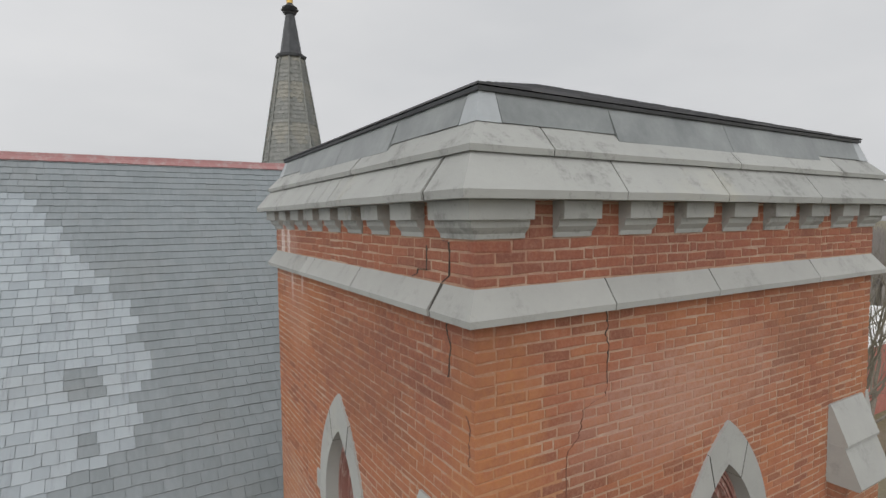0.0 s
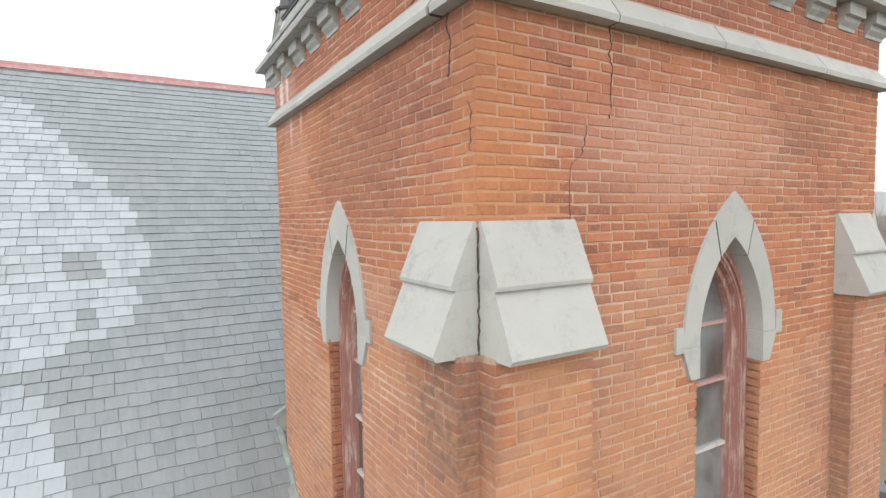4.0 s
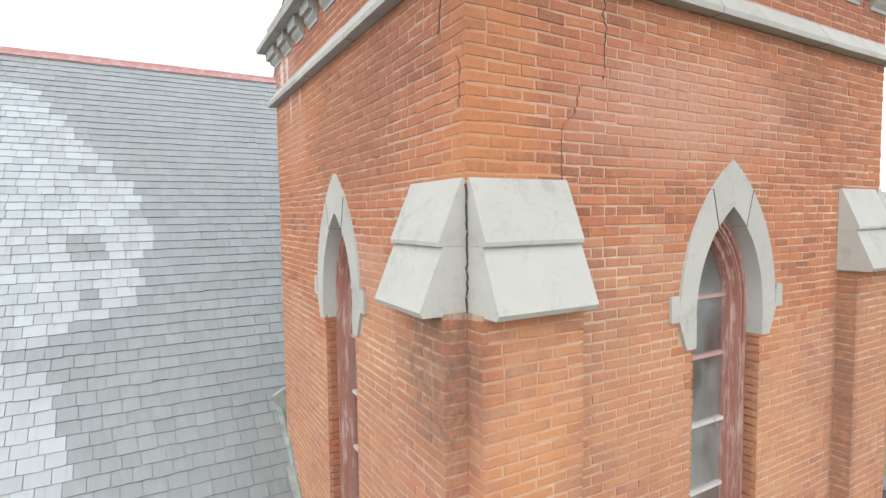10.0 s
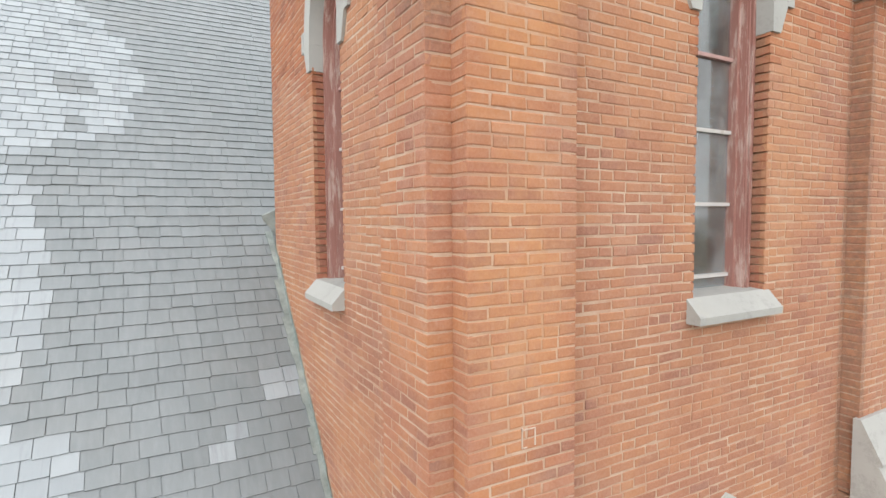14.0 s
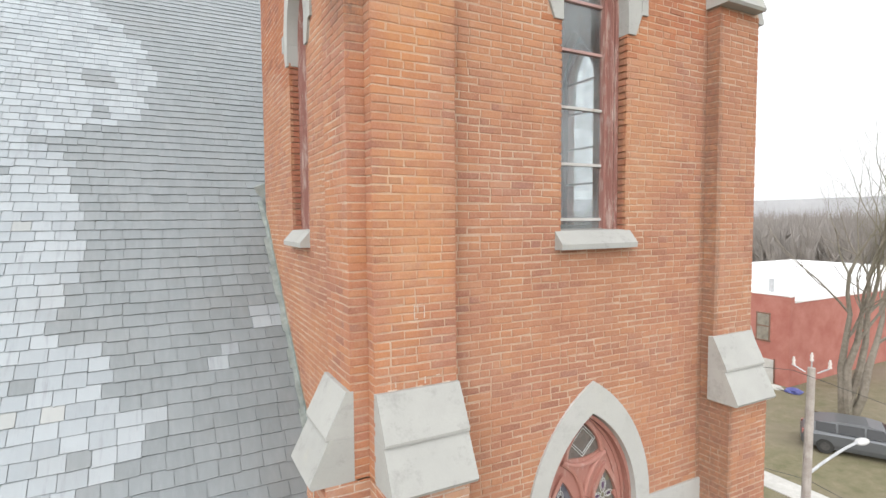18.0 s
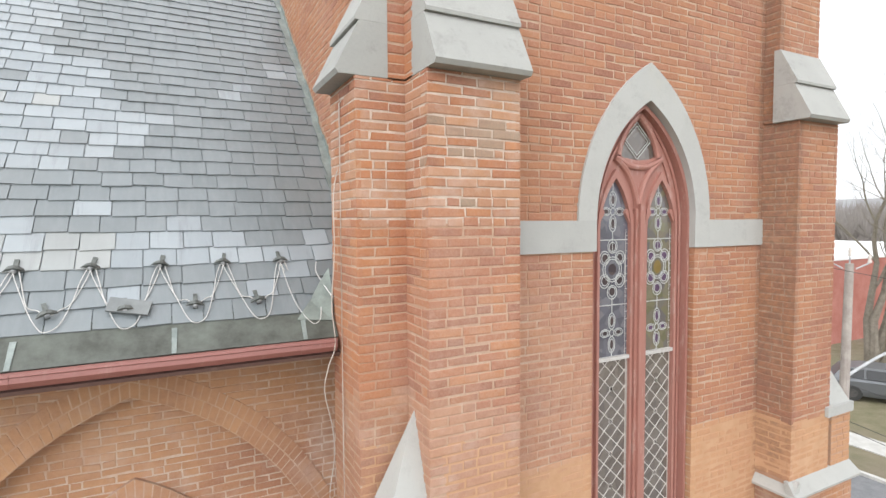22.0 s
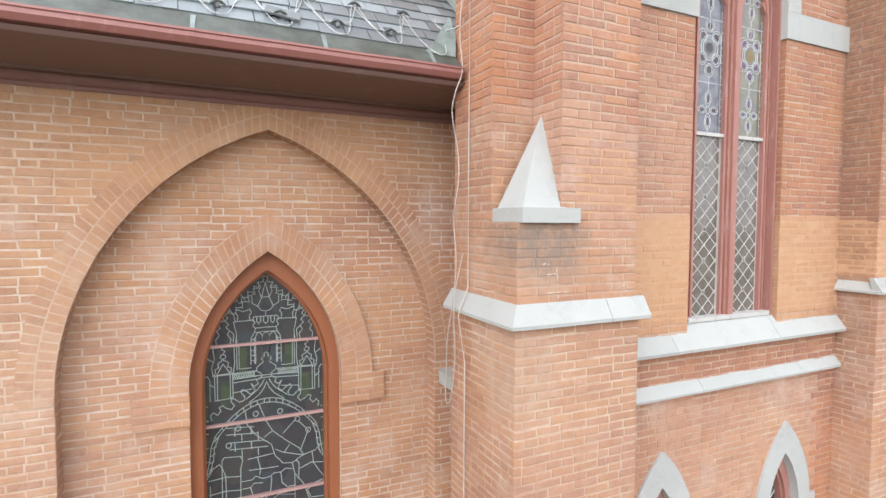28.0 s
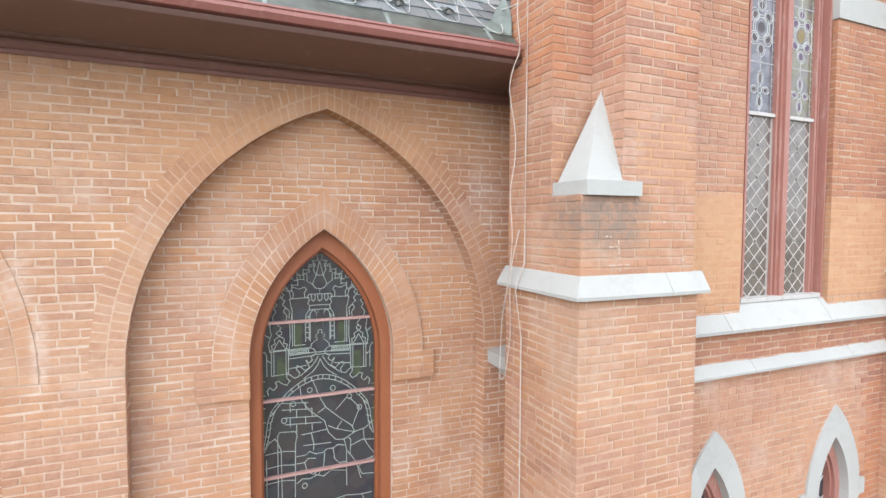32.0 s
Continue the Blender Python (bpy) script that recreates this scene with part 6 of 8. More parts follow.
def nave_window(name, c, label, full):
    w = thing(name, label, "window", kind="structure")
    fr = recess
    foot = 1.65
    part("frame", ring(fr, arch(c, 0.465, 4.35, 5.20, foot), arch(c, 0.55, 4.35, 5.343, foot), -0.19, -0.055), M_FRAME, w, "broad orange-brown timber frame")
    part("frame_bead", ring(fr, arch(c, 0.443, 4.35, 5.165, foot), arch(c, 0.475, 4.35, 5.215, foot), -0.20, -0.13), M_FRAME, w)
    part("pane", prism(fr, arch(c, 0.47, 4.35, 5.20, foot), -0.19, -0.18), M_STAIN_DARK, w, "dark figured stained glass behind pale leads")
    for z in (2.80, 3.40, 4.01, 4.618):
        g = arch_half(c, 0.46, 4.35, 5.19, z)
        part("saddle_bar", prism(fr, [(c - g, z - 0.010), (c + g, z - 0.010), (c + g, z + 0.010), (c - g, z + 0.010)], -0.182, -0.150), M_PINKBAR, w, "dull pink saddle bar")
    if not full:
        return w
    rr = random.Random(17)
    L = []
    # architectural canopy: mirrored about the middle
    for s in (-1, 1):
        q = lambda pts: [(c + s * u, z) for u, z in pts]
        # pinnacle and its leafy flanks
        L += [q([(0.0, 5.09), (0.028, 4.975), (0.058, 4.905), (0.034, 4.873), (0.0, 4.865)]), q([(0.0, 4.975), (0.028, 4.975)]), q([(0.0, 4.865), (0.0, 4.825)]), q([(0.028, 4.975), (0.05, 5.02), (0.035, 5.06), (0.06, 5.09)])]
        L += [q(crocket((0.0, 5.14), (0.10, 5.00), 3, 0.020)), q(crocket((0.06, 5.06), (0.20, 4.94), 3, 0.022)), q(crocket((0.10, 4.99), (0.24, 4.86), 3, 0.024)), q(crocket((0.19, 5.02), (0.33, 4.80), 3, 0.024)), q([(0.058, 4.905), (0.10, 4.93), (0.10, 4.99)]), q([(0.24, 4.86), (0.29, 4.91)]), q([(0.15, 4.96), (0.20, 5.03)])]
        # dark gabled tower with a crenellated top
        L += [q([(0.118, 4.80), (0.122, 4.84), (0.105, 4.86), (0.118, 4.885), (0.165, 4.87), (0.212, 4.89), (0.222, 4.86), (0.204, 4.84), (0.21, 4.80)]), q([(0.086, 4.80), (0.235, 4.795), (0.225, 4.74), (0.215, 4.70), (0.222, 4.62)])]
        L += [q([(0.086, 4.825), (0.10, 4.80), (0.08, 4.782), (0.096, 4.755), (0.078, 4.735), (0.085, 4.70)]), q([(0.0, 4.825), (0.086, 4.825)])]
        L += [q([(u - 0.014, 4.82), (u - 0.014, 4.785), (u, 4.768), (u + 0.014, 4.785), (u + 0.014, 4.82)]) for u in (0.052,)]
        L += [q([(0.016, 4.82), (0.018, 4.785), (0.0, 4.765)]), q([(0.0, 4.737), (0.074, 4.735)]), q([(0.0, 4.702), (0.085, 4.70)])]
        # niche of three lancets with a laddered post at each side
        for m in (0.0, 0.052):
            L += [q(arch(m, 0.026, 4.655, 4.70, 4.45, 5))]
        L += [q([(0.085, 4.70), (0.108, 4.665), (0.114, 4.62), (0.114, 4.45)]), q([(0.086, 4.66), (0.086, 4.46)])] + [q([(0.086, z), (0.114, z)]) for z in (4.48, 4.52, 4.56, 4.60, 4.645)]
        L += [q([(0.20, 4.62), (0.20, 4.425)]), q([(0.216, 4.66), (0.216, 4.42)]), q([(0.114, 4.425), (0.20, 4.425)])]
        # foil in the middle and the frieze
        L += [q([(0.0, 4.54), (0.016, 4.528), (0.012, 4.51), (0.034, 4.50), (0.036, 4.478), (0.02, 4.468), (0.045, 4.445), (0.07, 4.425), (0.074, 4.395), (0.045, 4.378), (0.035, 4.358), (0.0, 4.356)]), q([(0.0, 4.338), (0.036, 4.338), (0.036, 4.358)])]
        L += [q([(0.080, 4.398), (0.245, 4.394)]), q([(0.045, 4.358), (0.245, 4.348)]), q([(0.05, 4.332), (0.245, 4.322)]), q([(0.11, 4.258), (0.245, 4.243)])]
        L += [q([(0.085 + 0.018 * k, 4.352 if k % 2 else 4.395) for k in range(10)]), q([(0.085 + 0.018 * k, 4.395 if k % 2 else 4.352) for k in range(10)])]
        # side turret with its leafy gable and finial
        L += [q([(0.315, 4.478), (0.265, 4.398), (0.362, 4.396), (0.315, 4.478)]), q([(0.243, 4.392), (0.262, 4.412), (0.255, 4.44), (0.284, 4.452), (0.276, 4.484), (0.315, 4.508), (0.352, 4.482), (0.346, 4.45), (0.374, 4.438), (0.368, 4.41), (0.387, 4.388)]), q([(0.243, 4.392), (0.387, 4.388)])]
        L += [q([(u, 4.39), (u, 4.205)]) for u in (0.248, 0.266, 0.357, 0.376)] + [q([(0.248, 4.215), (0.266, 4.205), (0.376, 4.198)]), q([(0.376, 4.30), (0.41, 4.33)])]
        L += [q(circle(0.315, 4.532, 0.020, 0.018, 8)), q([(0.315, 4.55), (0.30, 4.575), (0.325, 4.59), (0.315, 4.61)])]
        L += [q([(0.41, 4.20), (0.41, 4.36), (0.425, 4.392), (0.445, 4.39)]), q([(0.387, 4.388), (0.395, 4.45), (0.375, 4.52), (0.385, 4.60)]), q([(0.385, 4.50), (0.43, 4.53)]), q([(0.235, 4.60), (0.232, 4.48), (0.243, 4.392)])]
        # leafy plume over the turret, cut by the saddle bar
        for e in (-1, 1):
            L += [q([(0.31 + e * 0.012, 4.85), (0.31 + e * 0.034, 4.83), (0.31 + e * 0.014, 4.805), (0.31 + e * 0.04, 4.78), (0.31 + e * 0.02, 4.755), (0.31 + e * 0.046, 4.73), (0.31 + e * 0.028, 4.70), (0.31 + e * 0.055, 4.665), (0.31 + e * 0.048, 4.63)])]
        L += [q([(0.365, 4.73), (0.405, 4.755)]), q([(0.264, 4.73), (0.235, 4.70), (0.24, 4.64)]), q([(0.350, 4.81), (0.375, 4.83)]), q([(0.298, 4.85), (0.27, 4.87), (0.235, 4.85), (0.225, 4.80)])]
        # ogee gable with running leaves over the arch of the panel
        L += [q([(0.0, 4.302), (0.022, 4.25), (0.055, 4.207), (0.13, 4.152)]), q([(0.018, 4.322), (0.035, 4.29), (0.07, 4.245), (0.155, 4.180)])]
        L += [q([(0.035, 4.345), (0.075, 4.325), (0.062, 4.295), (0.09, 4.275), (0.115, 4.30), (0.085, 4.24), (0.12, 4.215), (0.15, 4.245), (0.182, 4.262), (0.19, 4.235), (0.162, 4.205), (0.17, 4.172)])]
        L += [q([(0.17, 4.172), (0.205, 4.165), (0.235, 4.195), (0.262, 4.20), (0.262, 4.172), (0.238, 4.145), (0.26, 4.115), (0.295, 4.13), (0.322, 4.155), (0.348, 4.145), (0.335, 4.115), (0.36, 4.085), (0.39, 4.11), (0.41, 4.085), (0.40, 4.05)])]
        rise = lambda u, z: z - 1.72 * u * u
        for z in (4.170, 4.136):
            L += [q([(0.035 * k, rise(0.035 * k, z)) for k in range(12)])]
        for k in range(8):
            u = 0.02 + 0.052 * k
            L += [q([(u, rise(u, 4.170)), (u * 0.96, rise(u * 0.96, 4.136))])]
        # the arch band runs down the sides as a scrolled border
        L += [q([(0.385, 3.91), (0.41, 3.83), (0.42, 3.74), (0.445, 3.62)]), q([(0.35, 3.925), (0.385, 3.83), (0.395, 3.74), (0.415, 3.66), (0.445, 3.62)])] + [q([(0.362 + 0.01 * k, 3.90 - 0.055 * k), (0.393 + 0.008 * k, 3.885 - 0.055 * k)]) for k in range(5)]
        L += [q([(0.448, 2.9), (0.448, 4.36)])] + [q([(0.425, z), (0.455, z)]) for z in (4.16, 4.05, 3.95, 3.84, 3.73)]
    # figure panel: courses of stone, a slanting cloak of large pieces, a niche of posts
    for k, z in enumerate((3.955, 3.90, 3.835, 3.78)):
        L.append([(c - 0.31 + 0.01 * k, z + 0.02), (c - 0.10 + 0.035 * k, z)])
        for j in range(2):
            L.append([(c - 0.24 + 0.12 * j + (0.05 if k % 2 else 0), z + 0.008), (c - 0.238 + 0.12 * j + (0.05 if k % 2 else 0), z - 0.055)])
    P = lambda *pts: L.append([(c + u, z) for u, z in pts])
    P((-0.16, 4.08), (-0.15, 3.98), (-0.09, 3.89), (0.03, 3.79), (0.06, 3.69), (0.12, 3.62), (0.19, 3.61), (0.28, 3.66))
    P((-0.06, 4.13), (-0.02, 4.02), (0.0, 3.975), (0.04, 3.90), (0.15, 3.80), (0.25, 3.72), (0.28, 3.66))
    P((0.22, 3.965), (0.12, 3.865))
    P((0.24, 3.95), (0.32, 3.86), (0.26, 3.71))
    P((0.04, 3.90), (-0.02, 3.86))
    P((0.06, 3.745), (0.12, 3.71), (0.27, 3.66))
    P((0.13, 3.71), (0.17, 3.765))
    P((0.19, 3.61), (0.21, 3.52), (0.24, 3.47), (0.245, 3.60), (0.22, 3.625))
    P((0.25, 3.55), (0.34, 3.585), (0.45, 3.57))
    P((0.28, 3.66), (0.37, 3.68), (0.42, 3.72))
    P((0.35, 3.68), (0.36, 3.58), (0.41, 3.50), (0.46, 3.43))
    P((0.46, 3.43), (0.38, 3.41), (0.31, 3.36), (0.34, 3.29), (0.45, 3.28))
    P((0.245, 3.47), (0.29, 3.40), (0.33, 3.26))
    P((0.21, 3.52), (0.21, 3.22))
    P((-0.15, 3.70), (0.05, 3.715))
    P((-0.14, 3.61), (0.08, 3.60))
    P((-0.075, 3.70), (-0.055, 3.61), (-0.06, 3.56))
    P((-0.19, 3.53), (-0.12, 3.53), (-0.09, 3.555), (-0.04, 3.525), (0.02, 3.53), (0.05, 3.555), (0.10, 3.55), (0.14, 3.575), (0.19, 3.56))
    P((-0.19, 3.47), (-0.13, 3.47), (-0.10, 3.50), (-0.04, 3.49))
    P((0.10, 3.55), (0.11, 3.46), (0.15, 3.42), (0.21, 3.42))
    P((-0.13, 3.47), (-0.11, 3.39), (-0.06, 3.36), (0.02, 3.41), (0.03, 3.52))
    P((-0.19, 3.31), (-0.15, 3.34), (-0.09, 3.33), (-0.03, 3.35), (0.02, 3.33), (0.08, 3.37), (0.21, 3.345))
    # niche
    P((-0.335, 3.20), (-0.335, 3.72), (-0.32, 3.745), (-0.20, 3.735), (-0.185, 3.70), (-0.20, 3.64), (-0.205, 3.20))
    P((-0.44, 3.60), (-0.40, 3.67), (-0.355, 3.70), (-0.335, 3.665), (-0.31, 3.60), (-0.305, 3.20))
    for z in (3.58, 3.47, 3.345):
        P((-0.43, z), (-0.305, z + 0.01), (-0.20, z - 0.005))
    P((-0.42, 3.54), (-0.42, 3.20))
    L += [circle(c + u, z, 0.020, 0.021, 9) for u, z in ((-0.215, 3.96), (-0.285, 3.835), (0.235, 3.965), (0.32, 3.862), (-0.085, 4.055), (0.10, 4.05), (-0.03, 3.37), (-0.13, 3.28))]
    for k in range(5):
        z = 3.12 - 0.11 * k
        L.append(wavy((c - 0.42, z), (c + 0.42, z + rr.uniform(-0.03, 0.03)), 8, 0.02, rr))
        for j in range(5):
            u = c - 0.36 + 0.17 * j + rr.uniform(-0.04, 0.04)
            L.append(wavy((u, z), (u + rr.uniform(-0.04, 0.04), z - 0.11), 3, 0.012, rr))
    L = [[(u, z) for u, z in pts if z < 5.16] for pts in L]
    bm = bmesh.new()
    polyline_bars(bm, fr, [p for p in L if len(p) > 1], -0.180, 0.0031)
    part("leading", bm, M_LEADING_NAVE, w, "pale grey-green lead cames drawing a canopied figure panel")
    bits = bmesh.new()
    for u, z, a, b2 in ((-0.30, 4.24, 0.035, 0.10), (0.30, 4.24, 0.035, 0.10), (-0.17, 4.48, 0.028, 0.11), (0.17, 4.48, 0.028, 0.11), (-0.44, 4.12, 0.012, 0.12), (0.44, 4.12, 0.012, 0.12), (-0.44, 3.85, 0.012, 0.08), (0.44, 3.8, 0.012, 0.10)):
        p = [fr.at(c + u + du, -0.1785, z + dz) for du, dz in ((-a, -b2), (a, -b2), (a, b2), (-a, b2))]
        bits.faces.new([bits.verts.new(v) for v in p])
    part("green_quarries", bits, M_STAIN_GREEN, w, "moss green glass quarries")
    return w


M_STAIN_GREEN = stained_material("moss_green_glass", [(0.042, 0.056, 0.036), (0.062, 0.076, 0.046), (0.04, 0.05, 0.042)], 10.0)
nave_window("window_8", ARCHES[0], "tall pointed stained-glass window in an orange-brown frame", True)
nave_window("window_9", ARCHES[1], "tall pointed window in the next blind arch", False)
part("nave_backing", box(NAVE_L, -0.01, 2.2, 2.3, -0.3, 8.2), M_PLASTER, None, "plain inner wall of the nave", "structure")

# small grey impost block where the tower meets the nave
impost = thing("impost_block", "small grey limestone impost in the angle of tower and nave", "stone block")
part("block", moulding(LEFT, 0.53, NAVE_Y - 0.005, [(-0.02, 4.10), (0.06, 4.10), (0.10, 4.16), (0.19, 4.215), (0.20, 4.325), (-0.02, 4.36)], wear=0.004), M_STONE, impost)

# ---------------------------------------------------------------- nave roof
roof = thing("roof_nave", "steep grey slate nave roof with pale bloomed patches", "roof", kind="structure")
ca, sa = math.cos(ROOF_A), math.sin(ROOF_A)
SL = Frame((0, 0.50, roof_z(0.50)), (1, 0, 0), (0, -sa, ca), (0, ca, sa))
LEN = (RIDGE_Y - 0.50) / ca
bm = slab(SL, [(-14, 0), (-0.004, 0), (-0.004, 3.40 / ca), (4.3, 3.40 / ca), (4.3, LEN), (-14, LEN)], [], -0.12, -0.004)
part("sarking", bm, M_SLATE, roof, "", "")
back = Frame((0, RIDGE_Y, roof_z(RIDGE_Y)), (1, 0, 0), (0, sa, ca), (0, ca, -sa))
part("back_slope", slab(back, [(-14, 0), (4.3, 0), (4.3, LEN), (-14, LEN)], [], -0.12, 0.0), M_SLATE, roof, "far slope of grey slate")

EXPO, SW = 0.153, 0.190
BOUND = [(0.5, -9), (0.95, -9), (0.98, -0.95), (1.10, -1.55), (1.22, -9), (1.46, -9), (1.50, -2.2), (1.62, -1.7), (1.8, -1.4), (1.95, -1.38), (2.04, -1.05), (2.12, -1.6), (2.58, -1.72), (2.66, -2.14), (3.15, -2.08), (3.35, -1.98), (4.2, -2.12), (4.52, -2.12), (4.75, -2.5), (4.88, -2.65), (4.98, -2.3), (5.1, -1.95), (5.17, -1.7), (5.28, -1.44), (5.7, -1.42), (6.0, -1.20), (6.4, -1.40), (6.75, -1.42), (7.3, -1.85), (7.8, -2.25), (8.3, -2.65), (8.5, -2.9), (8.6, -9)]


def slate_mat(u, s):
    y = 0.50 + s * ca
    r = random.Random(int(u * 997) * 7919 + int(s * 499))
    bnd = np.interp(y, [q[0] for q in BOUND], [q[1] for q in BOUND])
    a = r.random()
    # lone patches of dark among pale, and pale among dark
    for cy, cu, ry, ru in ((5.96, -1.95, 0.15, 0.2), (5.35, -1.93, 0.12, 0.12)):
        if abs(y - cy) < ry and abs(u - cu) < ru:
            return M_SLATE
    if (abs(y - 2.39) < 0.07 and abs(u + 0.66) < 0.1) or (abs(y - 2.72) < 0.09 and abs(u + 0.20) < 0.11):
        return M_SLATE_PALE
    if y < 1.35:
        if 0.865 < y < 1.085 and u < -0.2:
            return M_SLATE_CREAM if (u < -1.6 and a < 0.55) else (M_SLATE_PALE if a < (0.88 if u < -0.8 else 0.55) else M_SLATE)
        return M_SLATE_PALE if a < 0.09 else M_SLATE
    if u < bnd + 0.05 * (a - 0.5):
        if y < 2.4 and a > 0.93:
            return M_SLATE
        if y < 4.0:
            hole = noise.noise(Vector((u * 1.1, s * 1.3, 3.0)))
            return M_SLATE if hole > 0.46 and a < 0.8 else (M_SLATE_CREAM if a < 0.02 else M_SLATE_PALE)
        return M_SLATE_PALE if a < 0.99 else M_SLATE
    if y < 2.3 and a < 0.02:
        return M_SLATE_PALE
    return M_SLATE if a < 0.997 else M_SLATE_PALE


rows = []
rs = random.Random(5)
k = 0
s = 0.053
while s < LEN - 0.05:
    y = 0.50 + s * ca
    right = -0.03 if y < D + 0.05 else 2.6
    u = -5.4 + (SW / 2 if k % 2 else 0) + rs.uniform(-0.03, 0.03)
    while u < right - 0.03:
        wdt = SW * rs.uniform(0.86, 1.16)
        e = min(u + wdt, right)
        if e - u > 0.04:
            rows.append((u + 0.003, e - 0.003, s + rs.uniform(-0.004, 0.004), s + EXPO + 0.012))
        u += wdt
    s += EXPO
    k += 1
lay(roof, SL, rows, slate_mat, lambda u, s: -2.4 < u and s < 2.4, 300, name="slate", slate=True, rest_label="grey roof slates", jitter=0.5)
part("ridge_cap", moulding(SL, -14, 4.3, [(0.0, LEN - 0.16), (0.03, LEN - 0.16), (0.03, LEN - 0.05), (0.06, LEN + 0.01), (0.02, LEN + 0.03)], wear=0.006), M_RIDGE, roof, "faded red sheet-metal ridge")

# apron, gutter, soffit
eaves = thing("eaves_gutter", "rose-red painted gutter with tarnished copper apron", "gutter", kind="structure")
EX = -0.34
part("apron", slab(SL, [(-9, -0.155), (EX + 0.02, -0.155), (EX + 0.02, 0.11), (-9, 0.11)], [], -0.004, 0.006), M_APRON, eaves, "brown-green tarnished copper apron")
for u in (-6.0, -5.27, -4.54, -3.81, -3.08, -2.02, -1.27, -0.53):
    part("apron_strap", slab(SL, [(u - 0.012, -0.155), (u + 0.012, -0.155), (u + 0.022, 0.02), (u - 0.008, 0.02)], [], 0.0065, 0.012), M_LEAD, eaves)
gz = roof_z(0.40) - 0.008
GUT = [(0.0, gz - 0.02), (0.025, gz), (0.05, gz - 0.004), (0.055, gz - 0.018), (0.048, gz - 0.024), (0.054, gz - 0.05), (0.034, gz - 0.082), (-0.03, gz - 0.098), (-0.08, gz - 0.03)]
gfr = Frame((0, 0.385, 0), (1, 0, 0), (0, -1, 0))
for a, c in ((-9, -4.2), (-4.196, -2.02), (-2.016, -0.55), (-0.546, EX)):
    part("gutter", moulding(gfr, a, c, GUT, wear=0.002), M_GUTTER, eaves)
for u in (-4.2, -2.02, -0.55):
    part("gutter_joint", moulding(gfr, u - 0.018, u + 0.018, [(p + (0.004 if p > 0 else 0), z) for p, z in GUT]), M_GUTTER, eaves)
part("soffit", moulding(gfr, -9, -0.02, [(-0.66, 6.52), (-0.66, 6.462), (-0.60, 6.462), (0.0, gz - 0.125), (0.02, gz - 0.10), (-0.6, 6.64)]), M_SOFFIT, eaves, "dark brown soffit boards")
part("soffit_trim", moulding(gfr, -9, -0.02, [(-0.655, 6.375), (-0.645, 6.375), (-0.635, 6.395), (-0.645, 6.41), (-0.62, 6.435), (-0.62, 6.459), (-0.655, 6.459)]), M_TRIM, eaves, "red-brown wall trim")
part("soffit_batten", moulding(gfr, -9, -0.02, [(-0.56, 6.49), (-0.56, 6.452), (-0.53, 6.455), (-0.53, 6.50)]), M_SOFFIT, eaves)

# copper saddle at the buttress and flashing up the tower
saddle = thing("copper_saddle", "crumpled green copper flashing at the end of the eaves", "flashing")
pts = [((EX - 0.22, 0.0), 0.012), ((EX + 0.0, -0.03), 0.02), ((EX + 0.02, 0.30), 0.16), ((EX - 0.04, 0.24), 0.10), ((EX - 0.12, 0.12), 0.05), ((EX + 0.02, 0.10), 0.10)]
vv = [SL.at(u, d, w) for (u, w), d in pts]
vv += [v - SL.n * 0.02 for v in vv]
ff = [(0, 1, 4), (1, 5, 4), (4, 5, 3), (5, 2, 3), (6, 10, 7), (7, 10, 11), (10, 9, 11), (11, 9, 8), (0, 6, 7, 1), (0, 4, 10, 6), (4, 3, 9, 10), (3, 2, 8, 9)]
part("sheet", (vv, ff), M_COPPER, saddle)
flash = thing("step_flashing", "ragged lead step flashing along roof and tower", "flashing", kind="structure")
rf = random.Random(9)
s = 0.75
while s < 4.75:
    y = 0.50 + s * ca
    ww = rf.uniform(0.045, 0.085)
    part("apron_sheet", slab(SL, [(-ww, s), (-0.005, s), (-0.005, s + 0.24), (-ww + rf.uniform(-.02, .02), s + 0.24)], [], 0.017 + 0.002 * (len(flash.children) % 2), 0.024 + 0.002 * (len(flash.children) % 2)), M_LEAD, flash)
    up = 0.065 + rf.uniform(-0.02, 0.04)
    part("soaker", prism(LEFT, [(y, roof_z(y)), (y + 0.17, roof_z(y + 0.17)), (y + 0.17, roof_z(y + 0.17) + up), (y + 0.02, roof_z(y) + up + 0.03)], 0.006, 0.011 + 0.002 * (len(flash.children) % 3)), M_LEAD, flash)
    s += 0.235
loose = thing("loose_flashing", "bent loose sheet of grey flashing on the tower", "flashing")
p = [Vector(q) for q in ((0.03, 3.97, 10.48), (-0.13, 3.94, 10.41), (-0.12, 3.92, 10.355), (-0.045, 3.905, 10.27), (0.01, 3.90, 10.20))]
vv = p + [q + Vector((0, 0.03, 0.012)) for q in p]
part("sheet", (vv, [(0, 1, 2, 3, 4), (9, 8, 7, 6, 5)] + [(k, (k + 1) % 5, (k + 1) % 5 + 5, k + 5) for k in range(5)]), M_LEAD, loose)

# snow guards and heating cable
upper_u = [-3.17 + 0.3675 * k for k in range(8)]
lower_u = [u + 0.185 for u in upper_u[:-1]]
S_UP, S_LO = 0.36 / ca, 0.12 / ca


